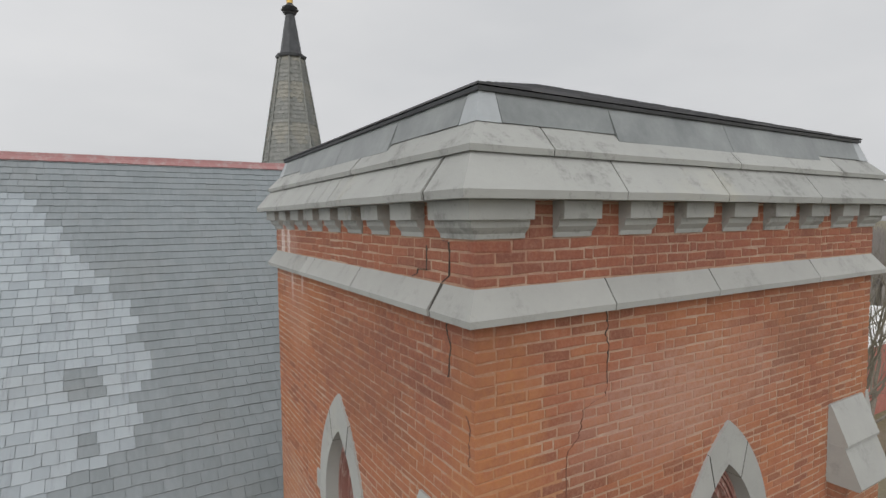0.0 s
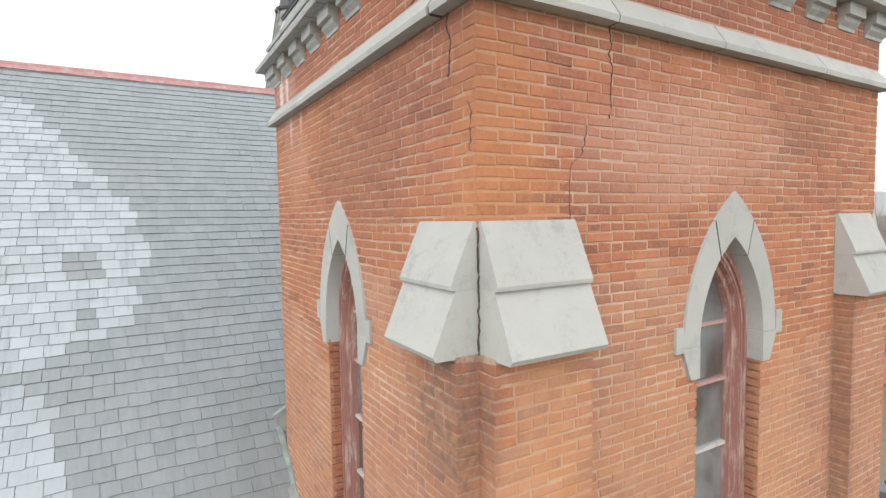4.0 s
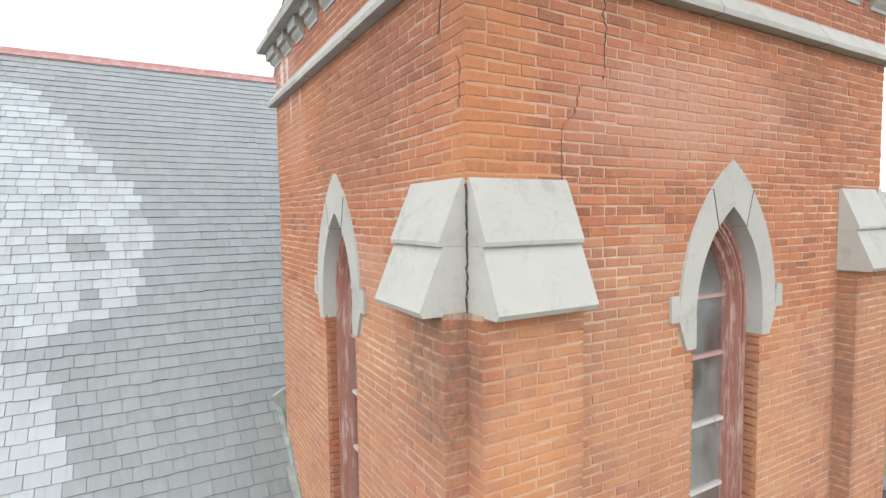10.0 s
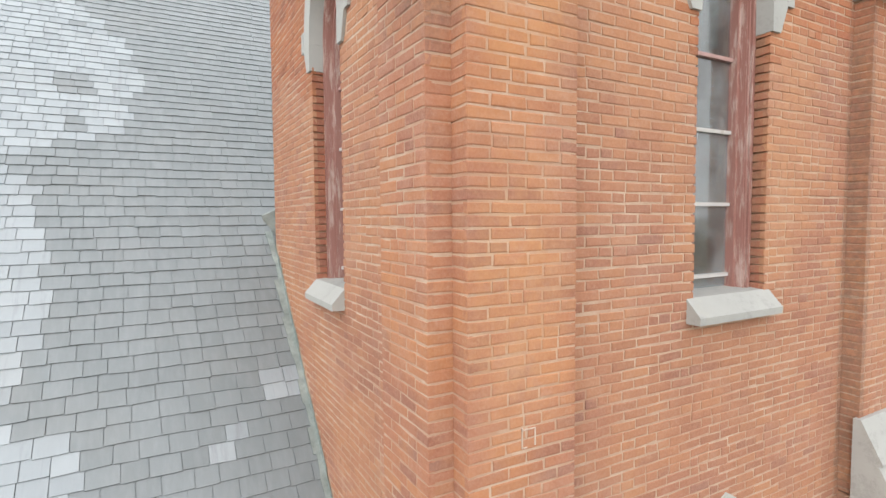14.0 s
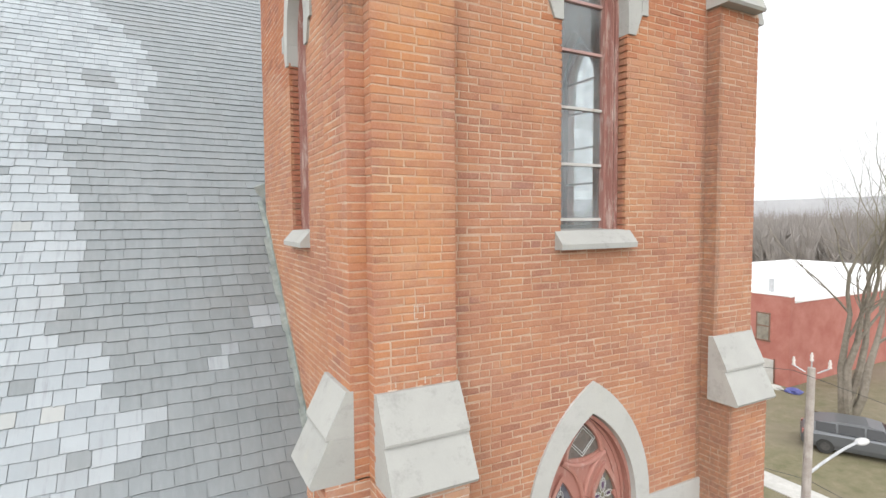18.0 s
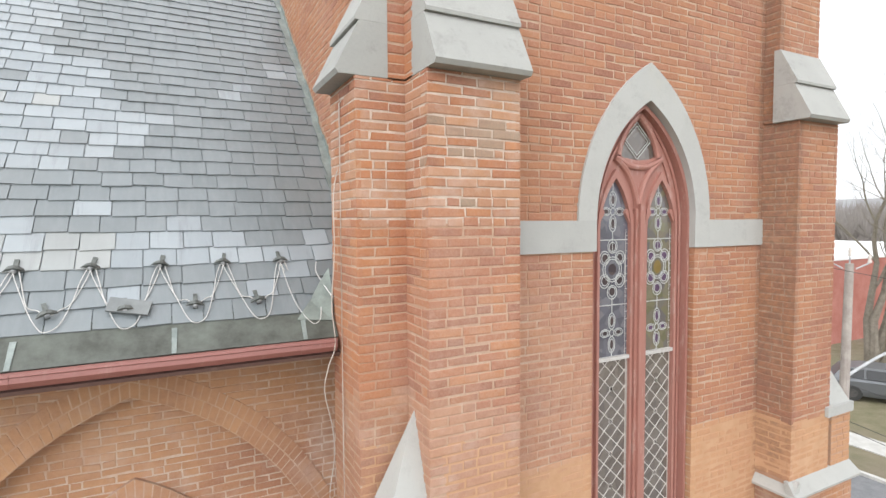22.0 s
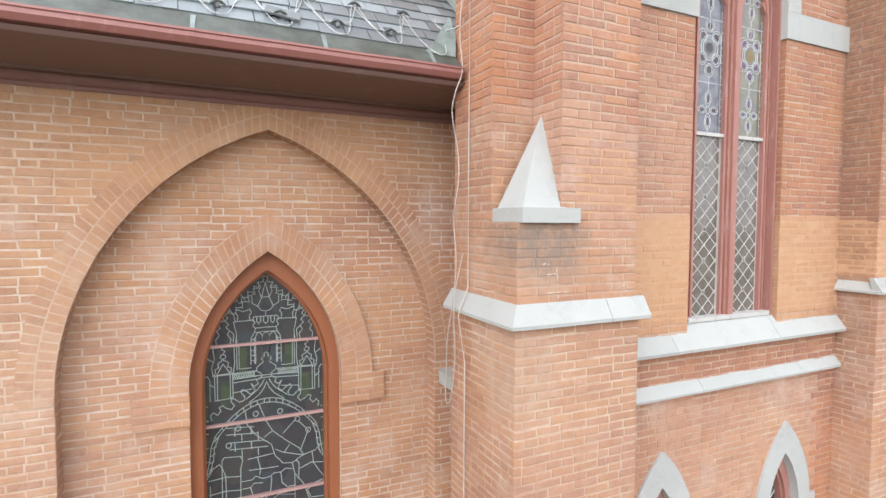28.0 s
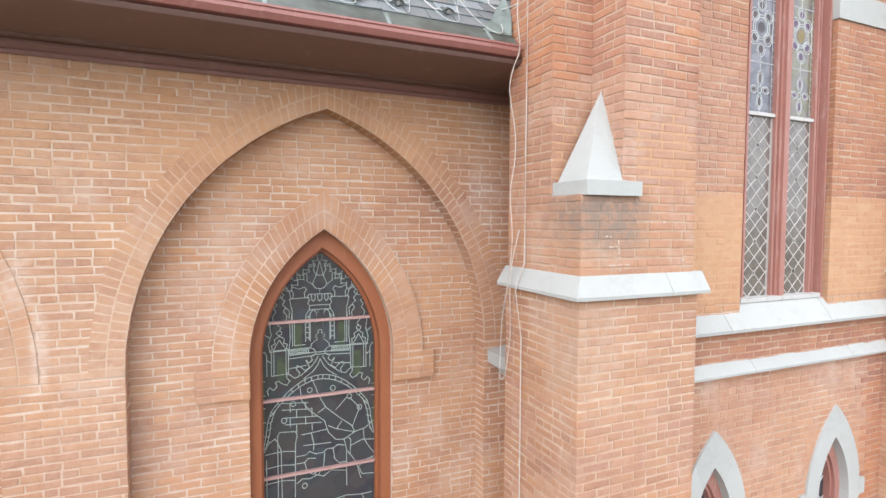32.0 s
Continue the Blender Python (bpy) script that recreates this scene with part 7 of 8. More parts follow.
def snow_guard(u, s, tilt):
    g = thing("snow_guard", "grey-green cast snow guard hooked over the slates", "snow guard", "snow guards on the eaves")
    m = Matrix.Translation(SL.at(u, 0.018, s)) @ Matrix((SL.u, SL.w, SL.n)).transposed().to_4x4() @ Matrix.Rotation(tilt, 4, "Z")
    bm = box(-0.012, 0.012, -0.02, 0.09, -0.002, 0.006)
    bm.transform(m)
    part("strap", bm, M_GUARD, g)
    bm = bmesh.new()
    prof = [(-0.055, 0.012), (-0.03, 0.035), (0.0, 0.045), (0.03, 0.035), (0.055, 0.012), (0.03, 0.018), (0.0, 0.022), (-0.03, 0.018)]
    lo = [bm.verts.new((x, -0.012, z)) for x, z in prof]
    hi = [bm.verts.new((x * 0.8, 0.012, z * 0.95)) for x, z in prof]
    for k in range(8):
        bm.faces.new((lo[k], lo[(k + 1) % 8], hi[(k + 1) % 8], hi[k]))
    bm.faces.new(lo)
    bm.faces.new(hi)
    bm.transform(m)
    part("fan_plate", bm, M_GUARD, g)
    bm = box(-0.012, 0.012, -0.02, 0.005, 0.0, 0.03, 0.004)
    bm.transform(m)
    part("clip", bm, M_GALV, g)


for u in upper_u:
    snow_guard(u, S_UP, rng.uniform(-0.2, 0.2))
for u in lower_u:
    snow_guard(u, S_LO, rng.uniform(-0.3, 0.3))
cable = thing("heating_cable", "off-white heating cable looped in zigzag over the eaves", "cable")
rc = random.Random(23)
for strand in (0, 1):
    pts = []
    for k, u in enumerate(upper_u):
        o = 0.012 if strand else -0.012
        pts += [SL.at(u - 0.034 + o, 0.022, S_UP - 0.10), SL.at(u + o, 0.03, S_UP + (0.02 if strand else -0.01)), SL.at(u + 0.03 + o, 0.022, S_UP - 0.09)]
        if k < len(upper_u) - 1:
            v = u + 0.185
            dip = (-0.03 if strand else -0.12) + rc.uniform(-0.03, 0.03)
            pts += [SL.at(v - 0.10, 0.02, S_LO + 0.07 + rc.uniform(-.02, .02)), SL.at(v - 0.045, 0.022, S_LO + dip + 0.05), SL.at(v + 0.0, 0.03, S_LO + dip), SL.at(v + 0.06, 0.022, S_LO + dip + 0.05), SL.at(v + 0.105, 0.02, S_LO + 0.08)]
    part("strand", tube(smooth_line(pts, 5), 0.0026, 6), M_CABLE, cable)
pts = [SL.at(-0.60, 0.025, S_UP), SL.at(-0.57, 0.02, 0.24), SL.at(-0.53, 0.02, 0.07), SL.at(-0.47, 0.03, -0.05), SL.at(-0.42, 0.04, -0.03), SL.at(-0.40, 0.05, 0.06)]
part("strand", tube(smooth_line(pts, 6), 0.0026, 6), M_CABLE, cable)
tail = thing("hanging_cable", "tan cable hanging loose down the buttress", "cable")
bx = -P_MID - 0.02
pts = [(-0.18, 0.44, 8.05), (-0.335, 0.36, 7.62), (bx - 0.02, 0.34, 7.2), (bx - 0.045, 0.33, 6.85), (bx - 0.03, 0.32, 6.6), (bx - 0.075, 0.33, 6.45), (bx - 0.10, 0.33, 6.3), (bx - 0.05, 0.34, 6.05), (bx - 0.045, 0.34, 5.85), (bx - 0.075, 0.35, 5.6), (bx - 0.05, 0.36, 5.3), (bx - 0.075, 0.36, 5.0), (bx - 0.085, 0.42, 4.75), (bx - 0.055, 0.50, 4.5), (bx - 0.06, 0.50, 4.30), (bx - 0.045, 0.50, 4.24), (bx - 0.03, 0.47, 4.30), (bx - 0.035, 0.40, 4.6), (bx - 0.075, 0.34, 4.93), (bx - 0.06, 0.34, 5.12), (bx - 0.01, 0.33, 5.35)]
part("cord", tube(smooth_line(pts, 7), 0.0038, 6), M_CABLE_TAN, tail)
part("cord", tube(smooth_line([SL.at(-0.36, 0.06, 0.45), SL.at(-0.38, 0.06, 0.36), SL.at(-0.36, 0.09, 0.22), (bx - 0.04, 0.33, 6.9)], 6), 0.0036, 6), M_CABLE, tail)
pipe = thing("conduit", "thin weathered conduit down the buttress flank", "conduit")
part("pipe", tube([(-P_UP - 0.02, 0.27, 8.3), (bx + 0.005, 0.27, 8.1), (bx - 0.002, 0.27, 6.0), (bx - 0.002, 0.27, 5.12), (bx - 0.08, 0.26, 4.93), (bx - 0.03, 0.26, 4.6), (bx - 0.03, 0.26, 1.0)], 0.0045, 6), M_CABLE_TAN, pipe)
slate_loose = thing("slipped_slate", "slipped mid-grey slate lying askew on the eaves", "slate")
bm = box(-0.11, 0.11, -0.05, 0.05, 0.018, 0.028)
bm.transform(Matrix.Translation(SL.at(-1.495, 0.012, 0.185)) @ Matrix((SL.u, SL.w, SL.n)).transposed().to_4x4() @ Matrix.Rotation(radians(-14), 4, "Z"))
part("plate", bm, M_FASCIA, slate_loose)

# ---------------------------------------------------------------- spire beyond the ridge
spire = thing("spire", "slender octagonal grey-green slate spire with black lead cap", "spire")
SX, SY = 3.50, 16.3


def cone_ring(r0, z0, r1, z1, sides=8, rot=math.pi / 8):
    vv = [(SX + r * math.cos(2 * math.pi * k / sides + rot), SY + r * math.sin(2 * math.pi * k / sides + rot), z) for r, z in ((r0, z0), (r1, z1)) for k in range(sides)]
    return vv, [(k, (k + 1) % sides, (k + 1) % sides + sides, k + sides) for k in range(sides)] + [tuple(range(sides)), tuple(range(2 * sides - 1, sides - 1, -1))]


M_SPIRE = slate_material("grey_green_fishscale_slate", (0.125, 0.13, 0.115), (0.19, 0.19, 0.17), 0.6)
M_SPIRE_LIGHT = slate_material("buff_fishscale_slate", (0.17, 0.165, 0.135), (0.23, 0.22, 0.18), 0.6)
part("core", cone_ring(1.52, 13.0, 0.41, 19.6), M_SPIRE, spire)
radius = lambda z: 1.52 + (0.41 - 1.52) * (z - 13.0) / 6.6
vv, ff, v2, f2 = [], [], [], []
for k in range(8):
    a0, a1 = 2 * math.pi * k / 8 + math.pi / 8, 2 * math.pi * (k + 1) / 8 + math.pi / 8
    z, row = 14.5, 0
    while z < 19.5:
        p0, p1 = Vector((math.cos(a0), math.sin(a0), 0)), Vector((math.cos(a1), math.sin(a1), 0))
        n = max(2, round(radius(z) * 0.77 / 0.17))
        out = (p0 + p1).normalized()
        for j in range(n):
            f0, f1 = (j + (0.5 if row % 2 else 0)) / n, min(1.0, (j + 1 + (0.5 if row % 2 else 0)) / n)
            if f1 - f0 < 0.05:
                continue
            tgt_v, tgt_f = (v2, f2) if ((row // 5) % 2 and abs(j - n / 2 + 0.5) < 1 + (row % 5) * 0.3) else (vv, ff)
            b0 = len(tgt_v)
            q0, q1 = p0.lerp(p1, f0), p0.lerp(p1, f1)
            c0 = Vector((SX, SY, 0))
            o = out * 0.03
            zz = lambda q, h: c0 + q * radius(h) + Vector((0, 0, h))
            tgt_v += [zz(q0, z + 0.05) + o, zz(q0.lerp(q1, 0.5), z) + o, zz(q1, z + 0.05) + o, zz(q1, z + 0.19) + o * 0.3, zz(q0, z + 0.19) + o * 0.3]
            tgt_f += [tuple(b0 + i for i in range(5))]
        z += 0.14
        row += 1
part("scalework", (vv, ff), M_SPIRE, spire, "fish-scale slates", "stuff")
part("scalework", (v2, f2), M_SPIRE_LIGHT, spire, "buff diamond pattern of slates", "stuff")
for k in range(8):
    a = 2 * math.pi * k / 8 + math.pi / 8
    part("hip_roll", tube([(SX + (radius(z) + 0.03) * math.cos(a), SY + (radius(z) + 0.03) * math.sin(a), z) for z in (14.0, 16.0, 18.0, 19.6)], 0.03, 6), M_SPIRE, spire)
part("collar", cone_ring(0.50, 19.58, 0.52, 19.66), M_DRIP, spire)
part("collar", cone_ring(0.44, 19.66, 0.40, 19.75), M_DRIP, spire)
part("lead_cap", cone_ring(0.36, 19.75, 0.15, 21.05), M_DRIP, spire, "black lead-covered cap")
part("crocket", cone_ring(0.13, 19.72, 0.10, 19.98), M_LEAD, spire)
for z, r in ((21.05, 0.24), (21.14, 0.30), (21.22, 0.26)):
    part("finial_ring", cone_ring(r * 0.8, z, r, z + 0.06), M_DRIP, spire)
part("finial", cone_ring(0.20, 21.28, 0.09, 21.42), M_DRIP, spire)
part("finial_tip", cone_ring(0.10, 21.42, 0.13, 21.75), M_GOLD, spire, "gilded tip")
spire_base = part("spire_tower", box(SX - 1.9, SX + 1.9, SY - 1.9, SY + 1.9, -0.3, 13.2), M_BRICK_DARK, None, "plain brick tower under the far spire", "structure")

# ---------------------------------------------------------------- street beyond
bm = bmesh.new()
bmesh.ops.create_grid(bm, x_segments=2, y_segments=2, size=2500)
part("ground", bm, M_GRASS, None, "patchy winter lawn", "structure")
SD = Vector((0.0, -1.0, 0))                    # the street runs this way
SN = Vector((1.0, 0.0, 0))


def strip(name, near_d, far_d, z, mat, label, lift=0.12):
    """A band along the street, from one distance to another."""
    o = Vector((15.7, 4.35, 0))
    bm = bmesh.new()
    pts = [o + SN * near_d - SD * 60, o + SN * near_d + SD * 60, o + SN * far_d + SD * 60, o + SN * far_d - SD * 60]
    lo, hi = [bm.verts.new((p.x, p.y, -0.2)) for p in pts], [bm.verts.new((p.x, p.y, z)) for p in pts]
    for k in range(4):
        bm.faces.new((lo[k], lo[(k + 1) % 4], hi[(k + 1) % 4], hi[k]))
    bm.faces.new(hi)
    bm.faces.new(lo)
    return part(name, bm, mat, None, label, "structure")


strip("road", -8.0, 0.4, 0.012, M_ASPHALT, "grey asphalt street")
strip("kerb", 0.404, 0.55, 0.10, M_CONCRETE, "pale concrete kerb")
strip("pavement", 2.45, 3.6, 0.035, M_CONCRETE, "pale concrete footpath across the lawn")

# low red building with a white roof
shop = thing("low_building", "long low red-painted brick building with white flat roof", "building")
BX, BY, BT = 30.74, 13.9, 4.93
part("wall", box(BX + 0.4, 62.0, BY, BY + 0.35, -0.2, BT), M_REDWALL, shop, "red-painted brick wall")
part("end_wall", box(BX, BX + 0.4, BY, 31.0, -0.2, BT + 0.36), M_REDWALL, shop, "red-painted end wall")
part("rear_wall", box(BX + 0.4, 62.0, 30.65, 31.0, -0.2, BT), M_REDWALL, shop)
part("far_wall", box(61.65, 62.0, BY + 0.35, 30.65, -0.2, BT), M_REDWALL, shop)
part("roof", box(BX + 0.4, 62.1, BY - 0.06, 31.0, BT, BT + 0.14, 0.02), M_WHITEROOF, shop, "white membrane roof")
part("coping", box(BX - 0.05, BX + 0.45, BY - 0.05, 31.05, BT + 0.36, BT + 0.46, 0.02), M_WHITEROOF, shop, "white parapet coping")
w = part("window", box(BX - 0.03, BX + 0.06, 15.02, 15.86, 2.55, 4.2), M_CURTAIN, shop, "tall window with drawn tan blind and brown frame")
part("window_frame", box(BX - 0.05, BX - 0.031, 15.02, 15.09, 2.55, 4.2), M_BROWNFRAME, w)
part("window_frame", box(BX - 0.05, BX - 0.031, 15.79, 15.86, 2.55, 4.2), M_BROWNFRAME, w)
part("window_frame", box(BX - 0.05, BX - 0.031, 15.09, 15.79, 3.35, 3.42), M_BROWNFRAME, w)
part("window_frame", box(BX - 0.05, BX - 0.031, 15.09, 15.79, 4.12, 4.2), M_BROWNFRAME, w)
part("window_sill", box(BX - 0.1, BX - 0.001, 14.96, 15.92, 2.46, 2.55, 0.01), M_BROWNFRAME, w)
door = part("door", box(BX - 0.04, BX + 0.05, 14.72, 15.75, -0.1, 1.42, 0.01), M_CONCRETE, shop, "pale grey service door")
part("door_frame", box(BX - 0.06, BX - 0.041, 14.66, 14.74, -0.1, 1.5), M_BROWNFRAME, door)
tarp = thing("blue_tarp", "crumpled blue tarpaulin and pale scraps on the grass", "tarpaulin")
rt = random.Random(41)
for name, at, size, m in (("tarp", (30.0, 13.2, 0.1), 0.42, M_TARP), ("scrap", (29.9, 14.1, 0.06), 0.34, M_CONCRETE), ("scrap", (30.1, 14.7, 0.05), 0.3, M_CONCRETE)):
    bm = bmesh.new()
    bmesh.ops.create_icosphere(bm, subdivisions=3, radius=1.0)
    for v in bm.verts:
        k = 1 + 0.45 * noise.noise(v.co * 2.3 + Vector(at))
        v.co = Vector((at[0] + v.co.x * size * k * 0.8, at[1] + v.co.y * size * k, max(0.0, at[2] + v.co.z * size * 0.42 * k)))
    part(name, bm, m, tarp)
part("vent_pipe", box(33.6, 33.85, 16.6, 16.85, BT + 0.14, BT + 1.0, 0.02), M_GALV, shop)
part("roof_unit", box(41.0, 43.5, 24.0, 26.2, BT + 0.14, BT + 0.85, 0.05), M_WHITEROOF, shop)


# ---------------------------------------------------------------- parked car
def lofted(sections):
    bm = bmesh.new()
    prev = None
    for s in sections:
        loop = [bm.verts.new(p) for p in s]
        if prev:
            for k in range(len(loop)):
                bm.faces.new((prev[k], prev[(k + 1) % len(loop)], loop[(k + 1) % len(loop)], loop[k]))
        else:
            bm.faces.new(list(reversed(loop)))
        prev = loop
    bm.faces.new(prev)
    return bm


car = thing("parked_car", "dark grey estate car parked on winter grass", "car")
car.matrix_world = Matrix.Translation((24.5, 7.45, 0.0)) @ Matrix.Rotation(radians(-61), 4, "Z")


def body_section(x, half, z0, z1, z2, tuck):
    return [(x, -half + 0.06, z0), (x, -half, z0 + 0.2), (x, -half, z1), (x, -half + tuck, z2), (x, half - tuck, z2), (x, half, z1), (x, half, z0 + 0.2), (x, half - 0.06, z0)]


secs = [(-2.2, 0.70, 0.35, 0.62, 0.72, 0.08), (-2.1, 0.82, 0.26, 0.74, 0.85, 0.08), (-1.3, 0.88, 0.22, 0.80, 0.89, 0.07), (0.0, 0.89, 0.22, 0.81, 0.88, 0.06), (1.2, 0.88, 0.22, 0.78, 0.87, 0.07), (2.0, 0.82, 0.24, 0.66, 0.77, 0.1), (2.2, 0.68, 0.34, 0.58, 0.66, 0.1)]
part("body", lofted([body_section(*s) for s in secs]), M_CARBODY, car)
cab = [(-2.05, 0.72, 0.83, 0.86), (-1.75, 0.68, 0.85, 1.24), (-1.0, 0.64, 0.85, 1.36), (0.1, 0.63, 0.85, 1.37), (0.6, 0.66, 0.85, 1.27), (1.35, 0.74, 0.83, 0.87)]
part("cabin", lofted([[(x, -h - 0.08, a), (x, -h, c), (x, h, c), (x, h + 0.08, a)] for x, h, a, c in cab]), M_CARBODY, car)
for s in (-1, 1):
    for x0, x1 in ((-1.7, -1.0), (-0.92, -0.05), (0.03, 0.85)):
        part("side_window", ([(x0, s * 0.765, 0.91), (x1, s * 0.765, 0.91), (x1 - (0.3 if x1 > 0.5 else 0), s * 0.675, 1.27), (x0, s * 0.675, 1.27), (x0, s * 0.70, 0.91), (x1, s * 0.70, 0.91), (x1 - (0.3 if x1 > 0.5 else 0), s * 0.61, 1.27), (x0, s * 0.61, 1.27)], [(0, 1, 2, 3), (4, 5, 6, 7), (0, 1, 5, 4), (1, 2, 6, 5), (2, 3, 7, 6), (3, 0, 4, 7)]), M_CARGLASS, car, "dark side glass")
    for x in (-1.35, 1.35):
        m = Matrix.Translation((x, s * 0.80, 0.32)) @ Matrix.Rotation(radians(90), 4, "X")
        bm = bmesh.new()
        bmesh.ops.create_cone(bm, cap_ends=True, segments=20, radius1=0.32, radius2=0.32, depth=0.2, matrix=m)
        bmesh.ops.bevel(bm, geom=[e for e in bm.edges if abs(e.verts[0].co.y - e.verts[1].co.y) < 0.01], offset=0.03, segments=2, affect="EDGES")
        tyre = part("wheel", bm, M_TYRE, car)
        bm = bmesh.new()
        bmesh.ops.create_cone(bm, cap_ends=True, segments=16, radius1=0.20, radius2=0.17, depth=0.215, matrix=m)
        part("rim", bm, M_IRON, tyre, "dark wheel rim")
    part("headlight", box(2.02, 2.14, s * 0.62 - 0.14, s * 0.62 + 0.14, 0.60, 0.72, 0.02), M_LAMPGLASS, car, "headlight")
    part("tail_light", box(-2.18, -2.06, s * 0.66 - 0.1, s * 0.66 + 0.1, 0.66, 0.86, 0.02), M_GUTTER, car, "red tail light")
part("windscreen", ([(1.30, -0.70, 0.90), (1.30, 0.70, 0.90), (0.66, 0.60, 1.262), (0.66, -0.60, 1.262), (1.27, -0.70, 0.87), (1.27, 0.70, 0.87), (0.62, 0.60, 1.235), (0.62, -0.60, 1.235)], [(0, 1, 2, 3), (4, 5, 6, 7), (0, 1, 5, 4), (1, 2, 6, 5), (2, 3, 7, 6), (3, 0, 4, 7)]), M_CARGLASS, car, "windscreen")

# ---------------------------------------------------------------- utility pole with street lamp
pole = thing("utility_pole", "weathered grey timber utility pole with insulators and lamp arm", "utility pole")
PX, PY, PT = 12.4, 3.47, 6.36
part("shaft", tube([(PX - 0.12, PY - 0.03, -0.3), (PX - 0.06, PY, 3.0), (PX, PY, PT)], 0.12, 10, 0.085), M_POLE, pole)
arm_d = Vector((0.55, -0.83, 0))
for s in (-1, 0, 1):
    base = Vector((PX, PY, PT - 0.12)) + arm_d * 0.12 * s
    end = Vector((PX, PY, PT + (0.02 if s else 0.16))) + arm_d * 0.36 * s
    part("bracket", tube([base, end], 0.018, 6), M_GALV, pole)
    for k, (r, h) in enumerate(((0.046, 0.045), (0.034, 0.06), (0.043, 0.045), (0.027, 0.06))):
        bm = bmesh.new()
        bmesh.ops.create_cone(bm, cap_ends=True, segments=10, radius1=r, radius2=r * 0.8, depth=h, matrix=Matrix.Translation(end + Vector((0, 0, 0.03 + 0.05 * k))))
        part("insulator", bm, M_PORCELAIN, pole, "pale porcelain insulator" if k == 0 else "")
lamp_at = Vector((14.25, 3.27, 4.22))
part("lamp_arm", tube(smooth_line([(PX, PY, 3.74), (12.95, 3.42, 3.92), (13.7, 3.33, 4.13), tuple(lamp_at)], 4), 0.035, 7), M_GALV, pole, "galvanised lamp arm")
bm = bmesh.new()
bmesh.ops.create_uvsphere(bm, u_segments=12, v_segments=8, radius=1, matrix=Matrix.Translation(lamp_at + Vector((0.2, -0.01, -0.02))) @ Matrix.Diagonal((0.26, 0.13, 0.08, 1)))
part("lamp_head", bm, M_LAMPGLASS, pole, "pale street-lamp head")
bm = bmesh.new()
bmesh.ops.create_cone(bm, cap_ends=True, segments=10, radius1=0.09, radius2=0.09, depth=0.7, matrix=Matrix.Translation((PX - 0.9, PY + 0.9, 2.6)) @ Matrix.Rotation(radians(90), 4, "X") @ Matrix.Rotation(radians(40), 4, "Y"))
part("splice_case", bm, M_IRON, pole, "black cable splice case")
for k, (z, dz) in enumerate(((6.25, 5.6), (2.75, 2.3), (2.55, 2.2), (3.6, 3.1))):
    o = (arm_d * 0.36 * (1 if k % 2 else -1)) if k == 0 else Vector()
    a = Vector((PX, PY, z)) + o
    pts = [a + SD * t * 30 + Vector((0, 0, -1.2 * 4 * t * (1 - t))) for t in [j / 8 for j in range(9)]]
    part("wire", tube(pts, 0.007, 5), M_WIRE, pole)
    pts = [a + SD * t * -30 + Vector((0, 0, -1.2 * 4 * t * (1 - t))) for t in [j / 8 for j in range(9)]]
    part("wire", tube(pts, 0.007, 5), M_WIRE, pole)


# ---------------------------------------------------------------- bare trees
def tree_geometry(seed, stems, height, r0, levels=5, spread=0.5):
    r = random.Random(seed)
    trunk_v, trunk_f, twig_v, twig_f = [], [], [], []

    def limb(p, d, length, rad, level):
        vv, ff = (trunk_v, trunk_f) if level < 2 else (twig_v, twig_f)
        sides = 7 if level < 2 else (5 if level < 3 else 3)
        n = 4 if level < 3 else 3
        prev = None
        pts = [p.copy()]
        for k in range(n + 1):
            t = k / n
            rr = rad * (1 - 0.55 * t)
            side = d.cross(Vector((0.3, 0.2, 1))).normalized()
            up = side.cross(d).normalized()
            b0 = len(vv)
            vv.extend(p + (side * math.cos(2 * math.pi * j / sides) + up * math.sin(2 * math.pi * j / sides)) * rr for j in range(sides))
            if prev is not None:
                ff.extend((prev + j, prev + (j + 1) % sides, b0 + (j + 1) % sides, b0 + j) for j in range(sides))
            prev = b0
            if k < n:
                d = (d + Vector((r.uniform(-1, 1), r.uniform(-1, 1), r.uniform(-0.5, 0.8))) * 0.27 + Vector((0, 0, 0.05))).normalized()
                p = p + d * length / n
                pts.append(p.copy())
                if level < levels and k >= (1 if level else 2):
                    for _ in range(1):
                        a = r.uniform(0, 2 * math.pi)
                        nd = (d + (side * math.cos(a) + up * math.sin(a)) * r.uniform(spread, spread + 0.5)).normalized()
                        limb(p, nd, length * r.uniform(0.45, 0.68), rr * r.uniform(0.4, 0.6), level + 1)
        if level < levels:
            limb(p, d, length * 0.7, rad * 0.45, level + 1)

    for s in range(stems):
        a = 2 * math.pi * s / stems + 0.6
        limb(Vector((math.cos(a), math.sin(a), 0)) * r0 * 0.6, Vector((math.cos(a) * 0.22, math.sin(a) * 0.22, 1)).normalized() if stems > 1 else Vector((0.03, 0.02, 1)), height * 0.38, r0, 0)
    return (trunk_v, trunk_f), (twig_v, twig_f)


def tree(seed, at, stems, height, r0, label, levels=4):
    t = thing("bare_tree", label, "tree", "bare trees by the street")
    t.location = at
    a, c = tree_geometry(seed, stems, height, r0, levels, 0.40)
    part("trunk", a, M_BARK, t)
    part("crown", c, M_BARK, t, "leafless twigs")
    return t


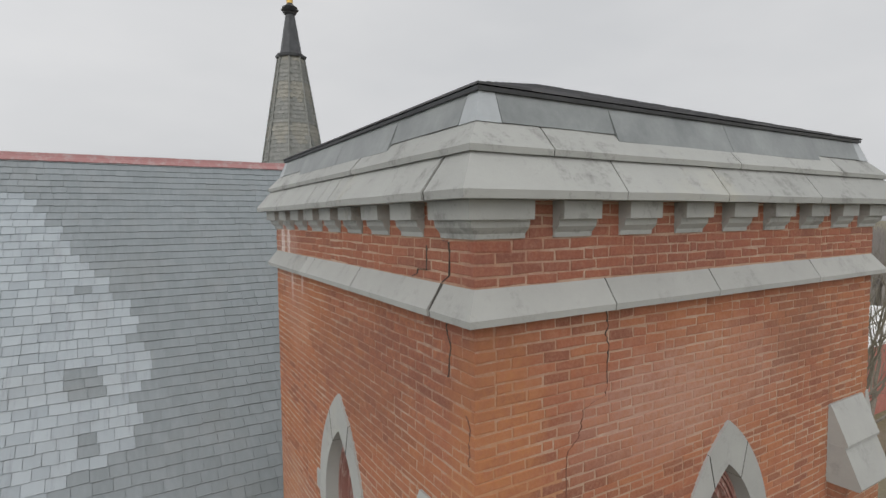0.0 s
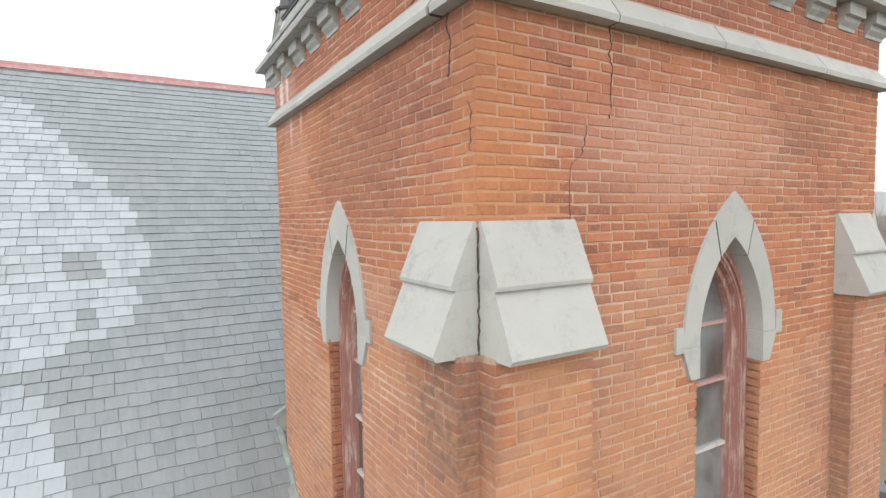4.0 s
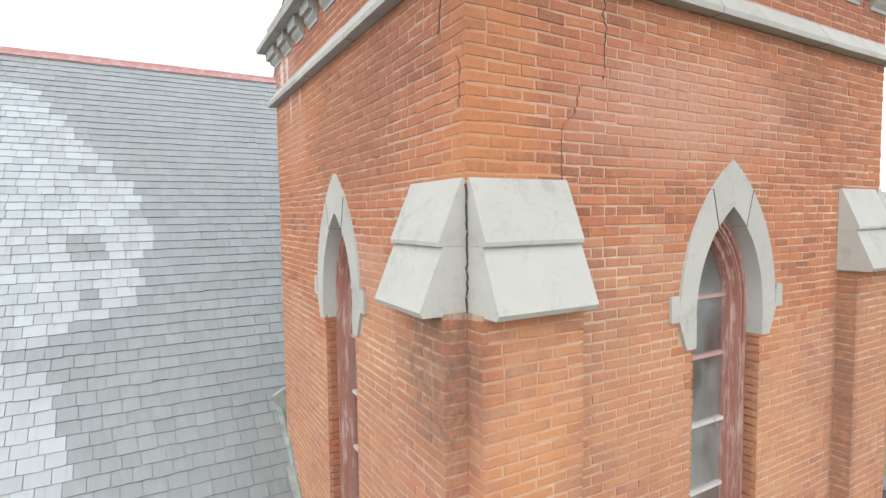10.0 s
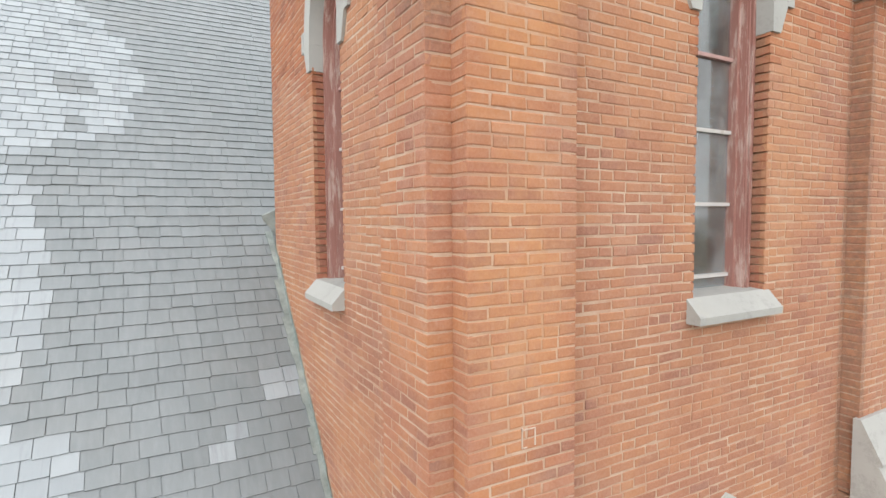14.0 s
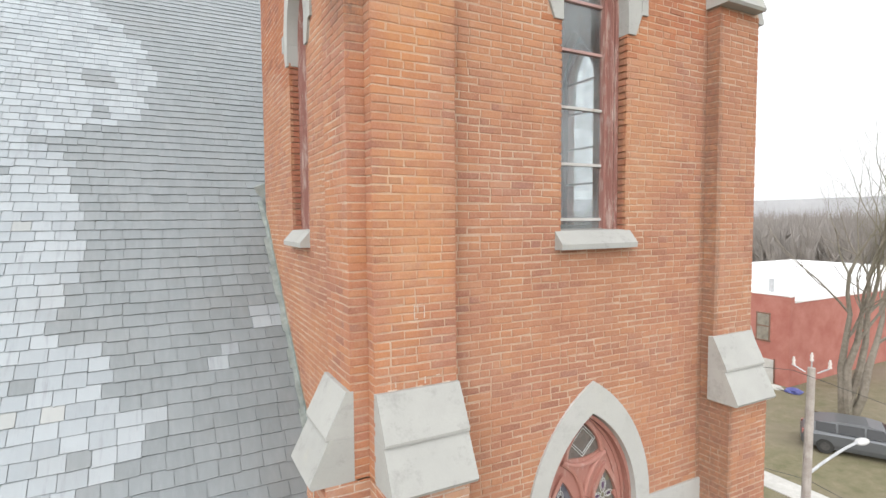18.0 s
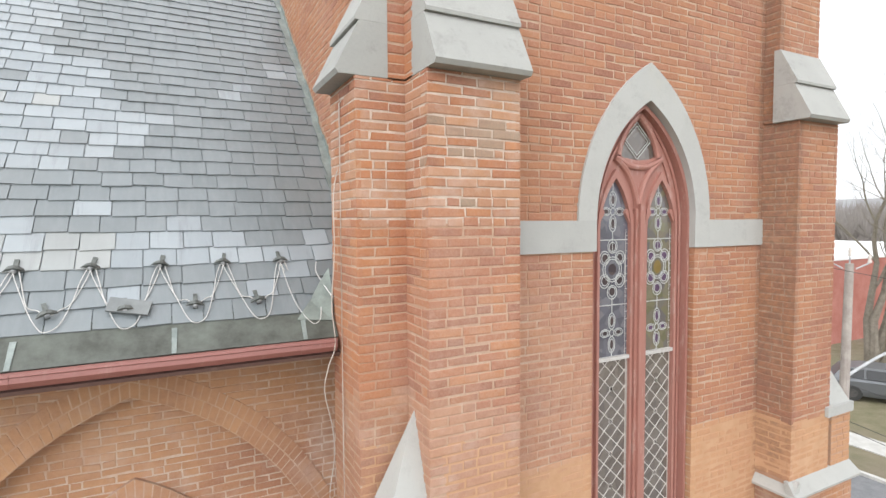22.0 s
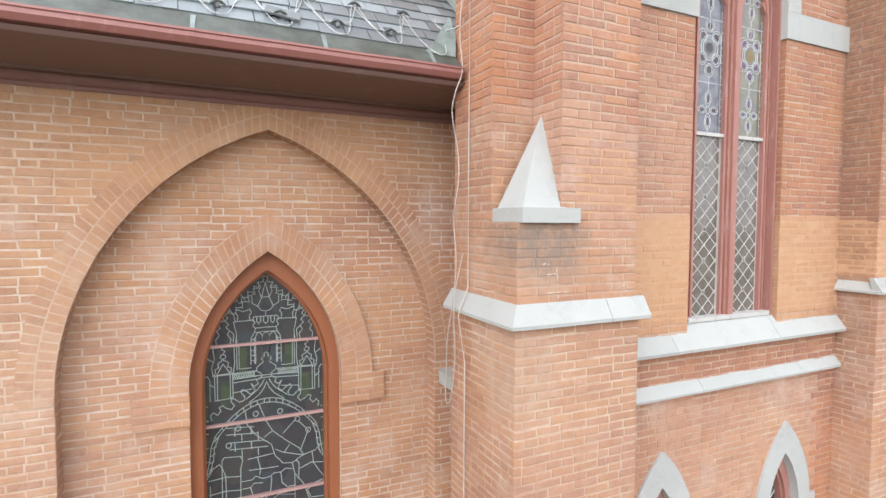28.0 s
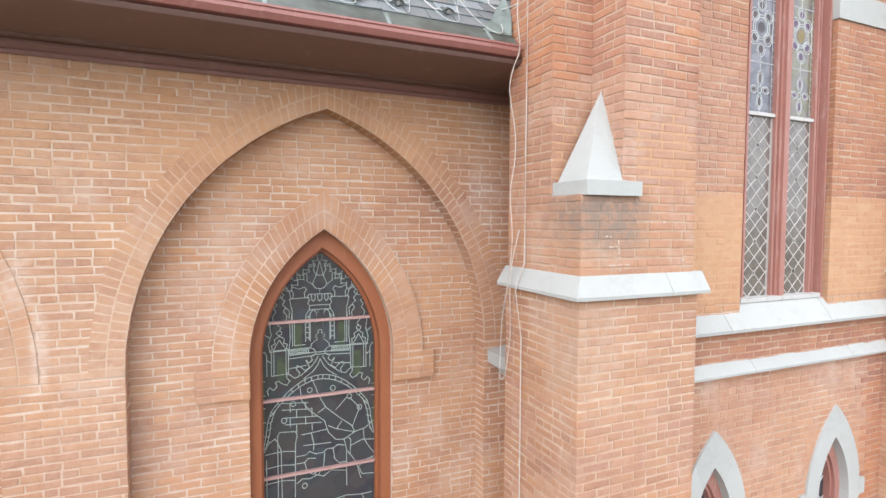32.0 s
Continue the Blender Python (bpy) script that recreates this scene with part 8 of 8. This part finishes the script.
tree(4, (28.0, 9.65, -0.1), 4, 14.6, 0.235, "many-stemmed leafless tree with mossy grey bark", 6)
tree(9, (36.0, 10.5, -0.1), 1, 13.0, 0.20, "leafless grey-barked tree behind the car", 5)
tree(12, (29.6, 21.5, -0.1), 2, 9.0, 0.18, "slight leafless tree beside the red building", 5)

# far woods and hills
woods = thing("far_woods", "grey-brown leafless woods on the horizon", "woods", kind="stuff")
rw = random.Random(31)
vv, ff = [], []
for k in range(4200):
    a = radians(rw.uniform(-5, 60))
    d = rw.uniform(95, 190)
    c0 = Vector((d * math.cos(a), d * math.sin(a), 0))
    h = rw.uniform(6.0, 11.0) + (d - 95) * 0.035
    wd = rw.uniform(1.4, 2.8)
    side = Vector((-math.sin(a), math.cos(a), 0))
    for j in range(16):
        t, f = rw.uniform(0, 2 * math.pi), rw.uniform(0.15, 0.6)
        p = c0 + Vector((0, 0, h * f))
        e = c0 + Vector((math.cos(t) * wd, math.sin(t) * wd, 0)) * rw.uniform(0.3, 1.0) + Vector((0, 0, h * rw.uniform(f + 0.1, 1.0)))
        b0 = len(vv)
        w2 = side * rw.uniform(0.07, 0.16)
        vv += [p - w2, p + w2, e]
        ff.append((b0, b0 + 1, b0 + 2))
    b0 = len(vv)
    vv += [c0 - side * 0.22, c0 + side * 0.22, c0 + Vector((0, 0, h * 0.8))]
    ff.append((b0, b0 + 1, b0 + 2))
part("crowns", (vv, ff), M_WOODS, woods, "", "stuff")
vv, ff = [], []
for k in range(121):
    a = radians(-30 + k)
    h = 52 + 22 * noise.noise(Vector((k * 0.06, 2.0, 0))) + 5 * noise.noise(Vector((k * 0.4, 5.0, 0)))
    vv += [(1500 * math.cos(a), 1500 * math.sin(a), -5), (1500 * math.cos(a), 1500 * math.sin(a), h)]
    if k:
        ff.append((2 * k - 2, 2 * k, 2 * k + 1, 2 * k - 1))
part("backdrop_hill", (vv, ff), M_HILL, None, "hills on the horizon in a pale haze-toned colour", "structure")

# ---------------------------------------------------------------- single bricks, slates and voussoirs
for name, me, parent, m in late_pieces:
    ob = bpy.data.objects.new(name, me)
    scene.collection.objects.link(ob)
    ob.parent = parent
    ob.matrix_local = m
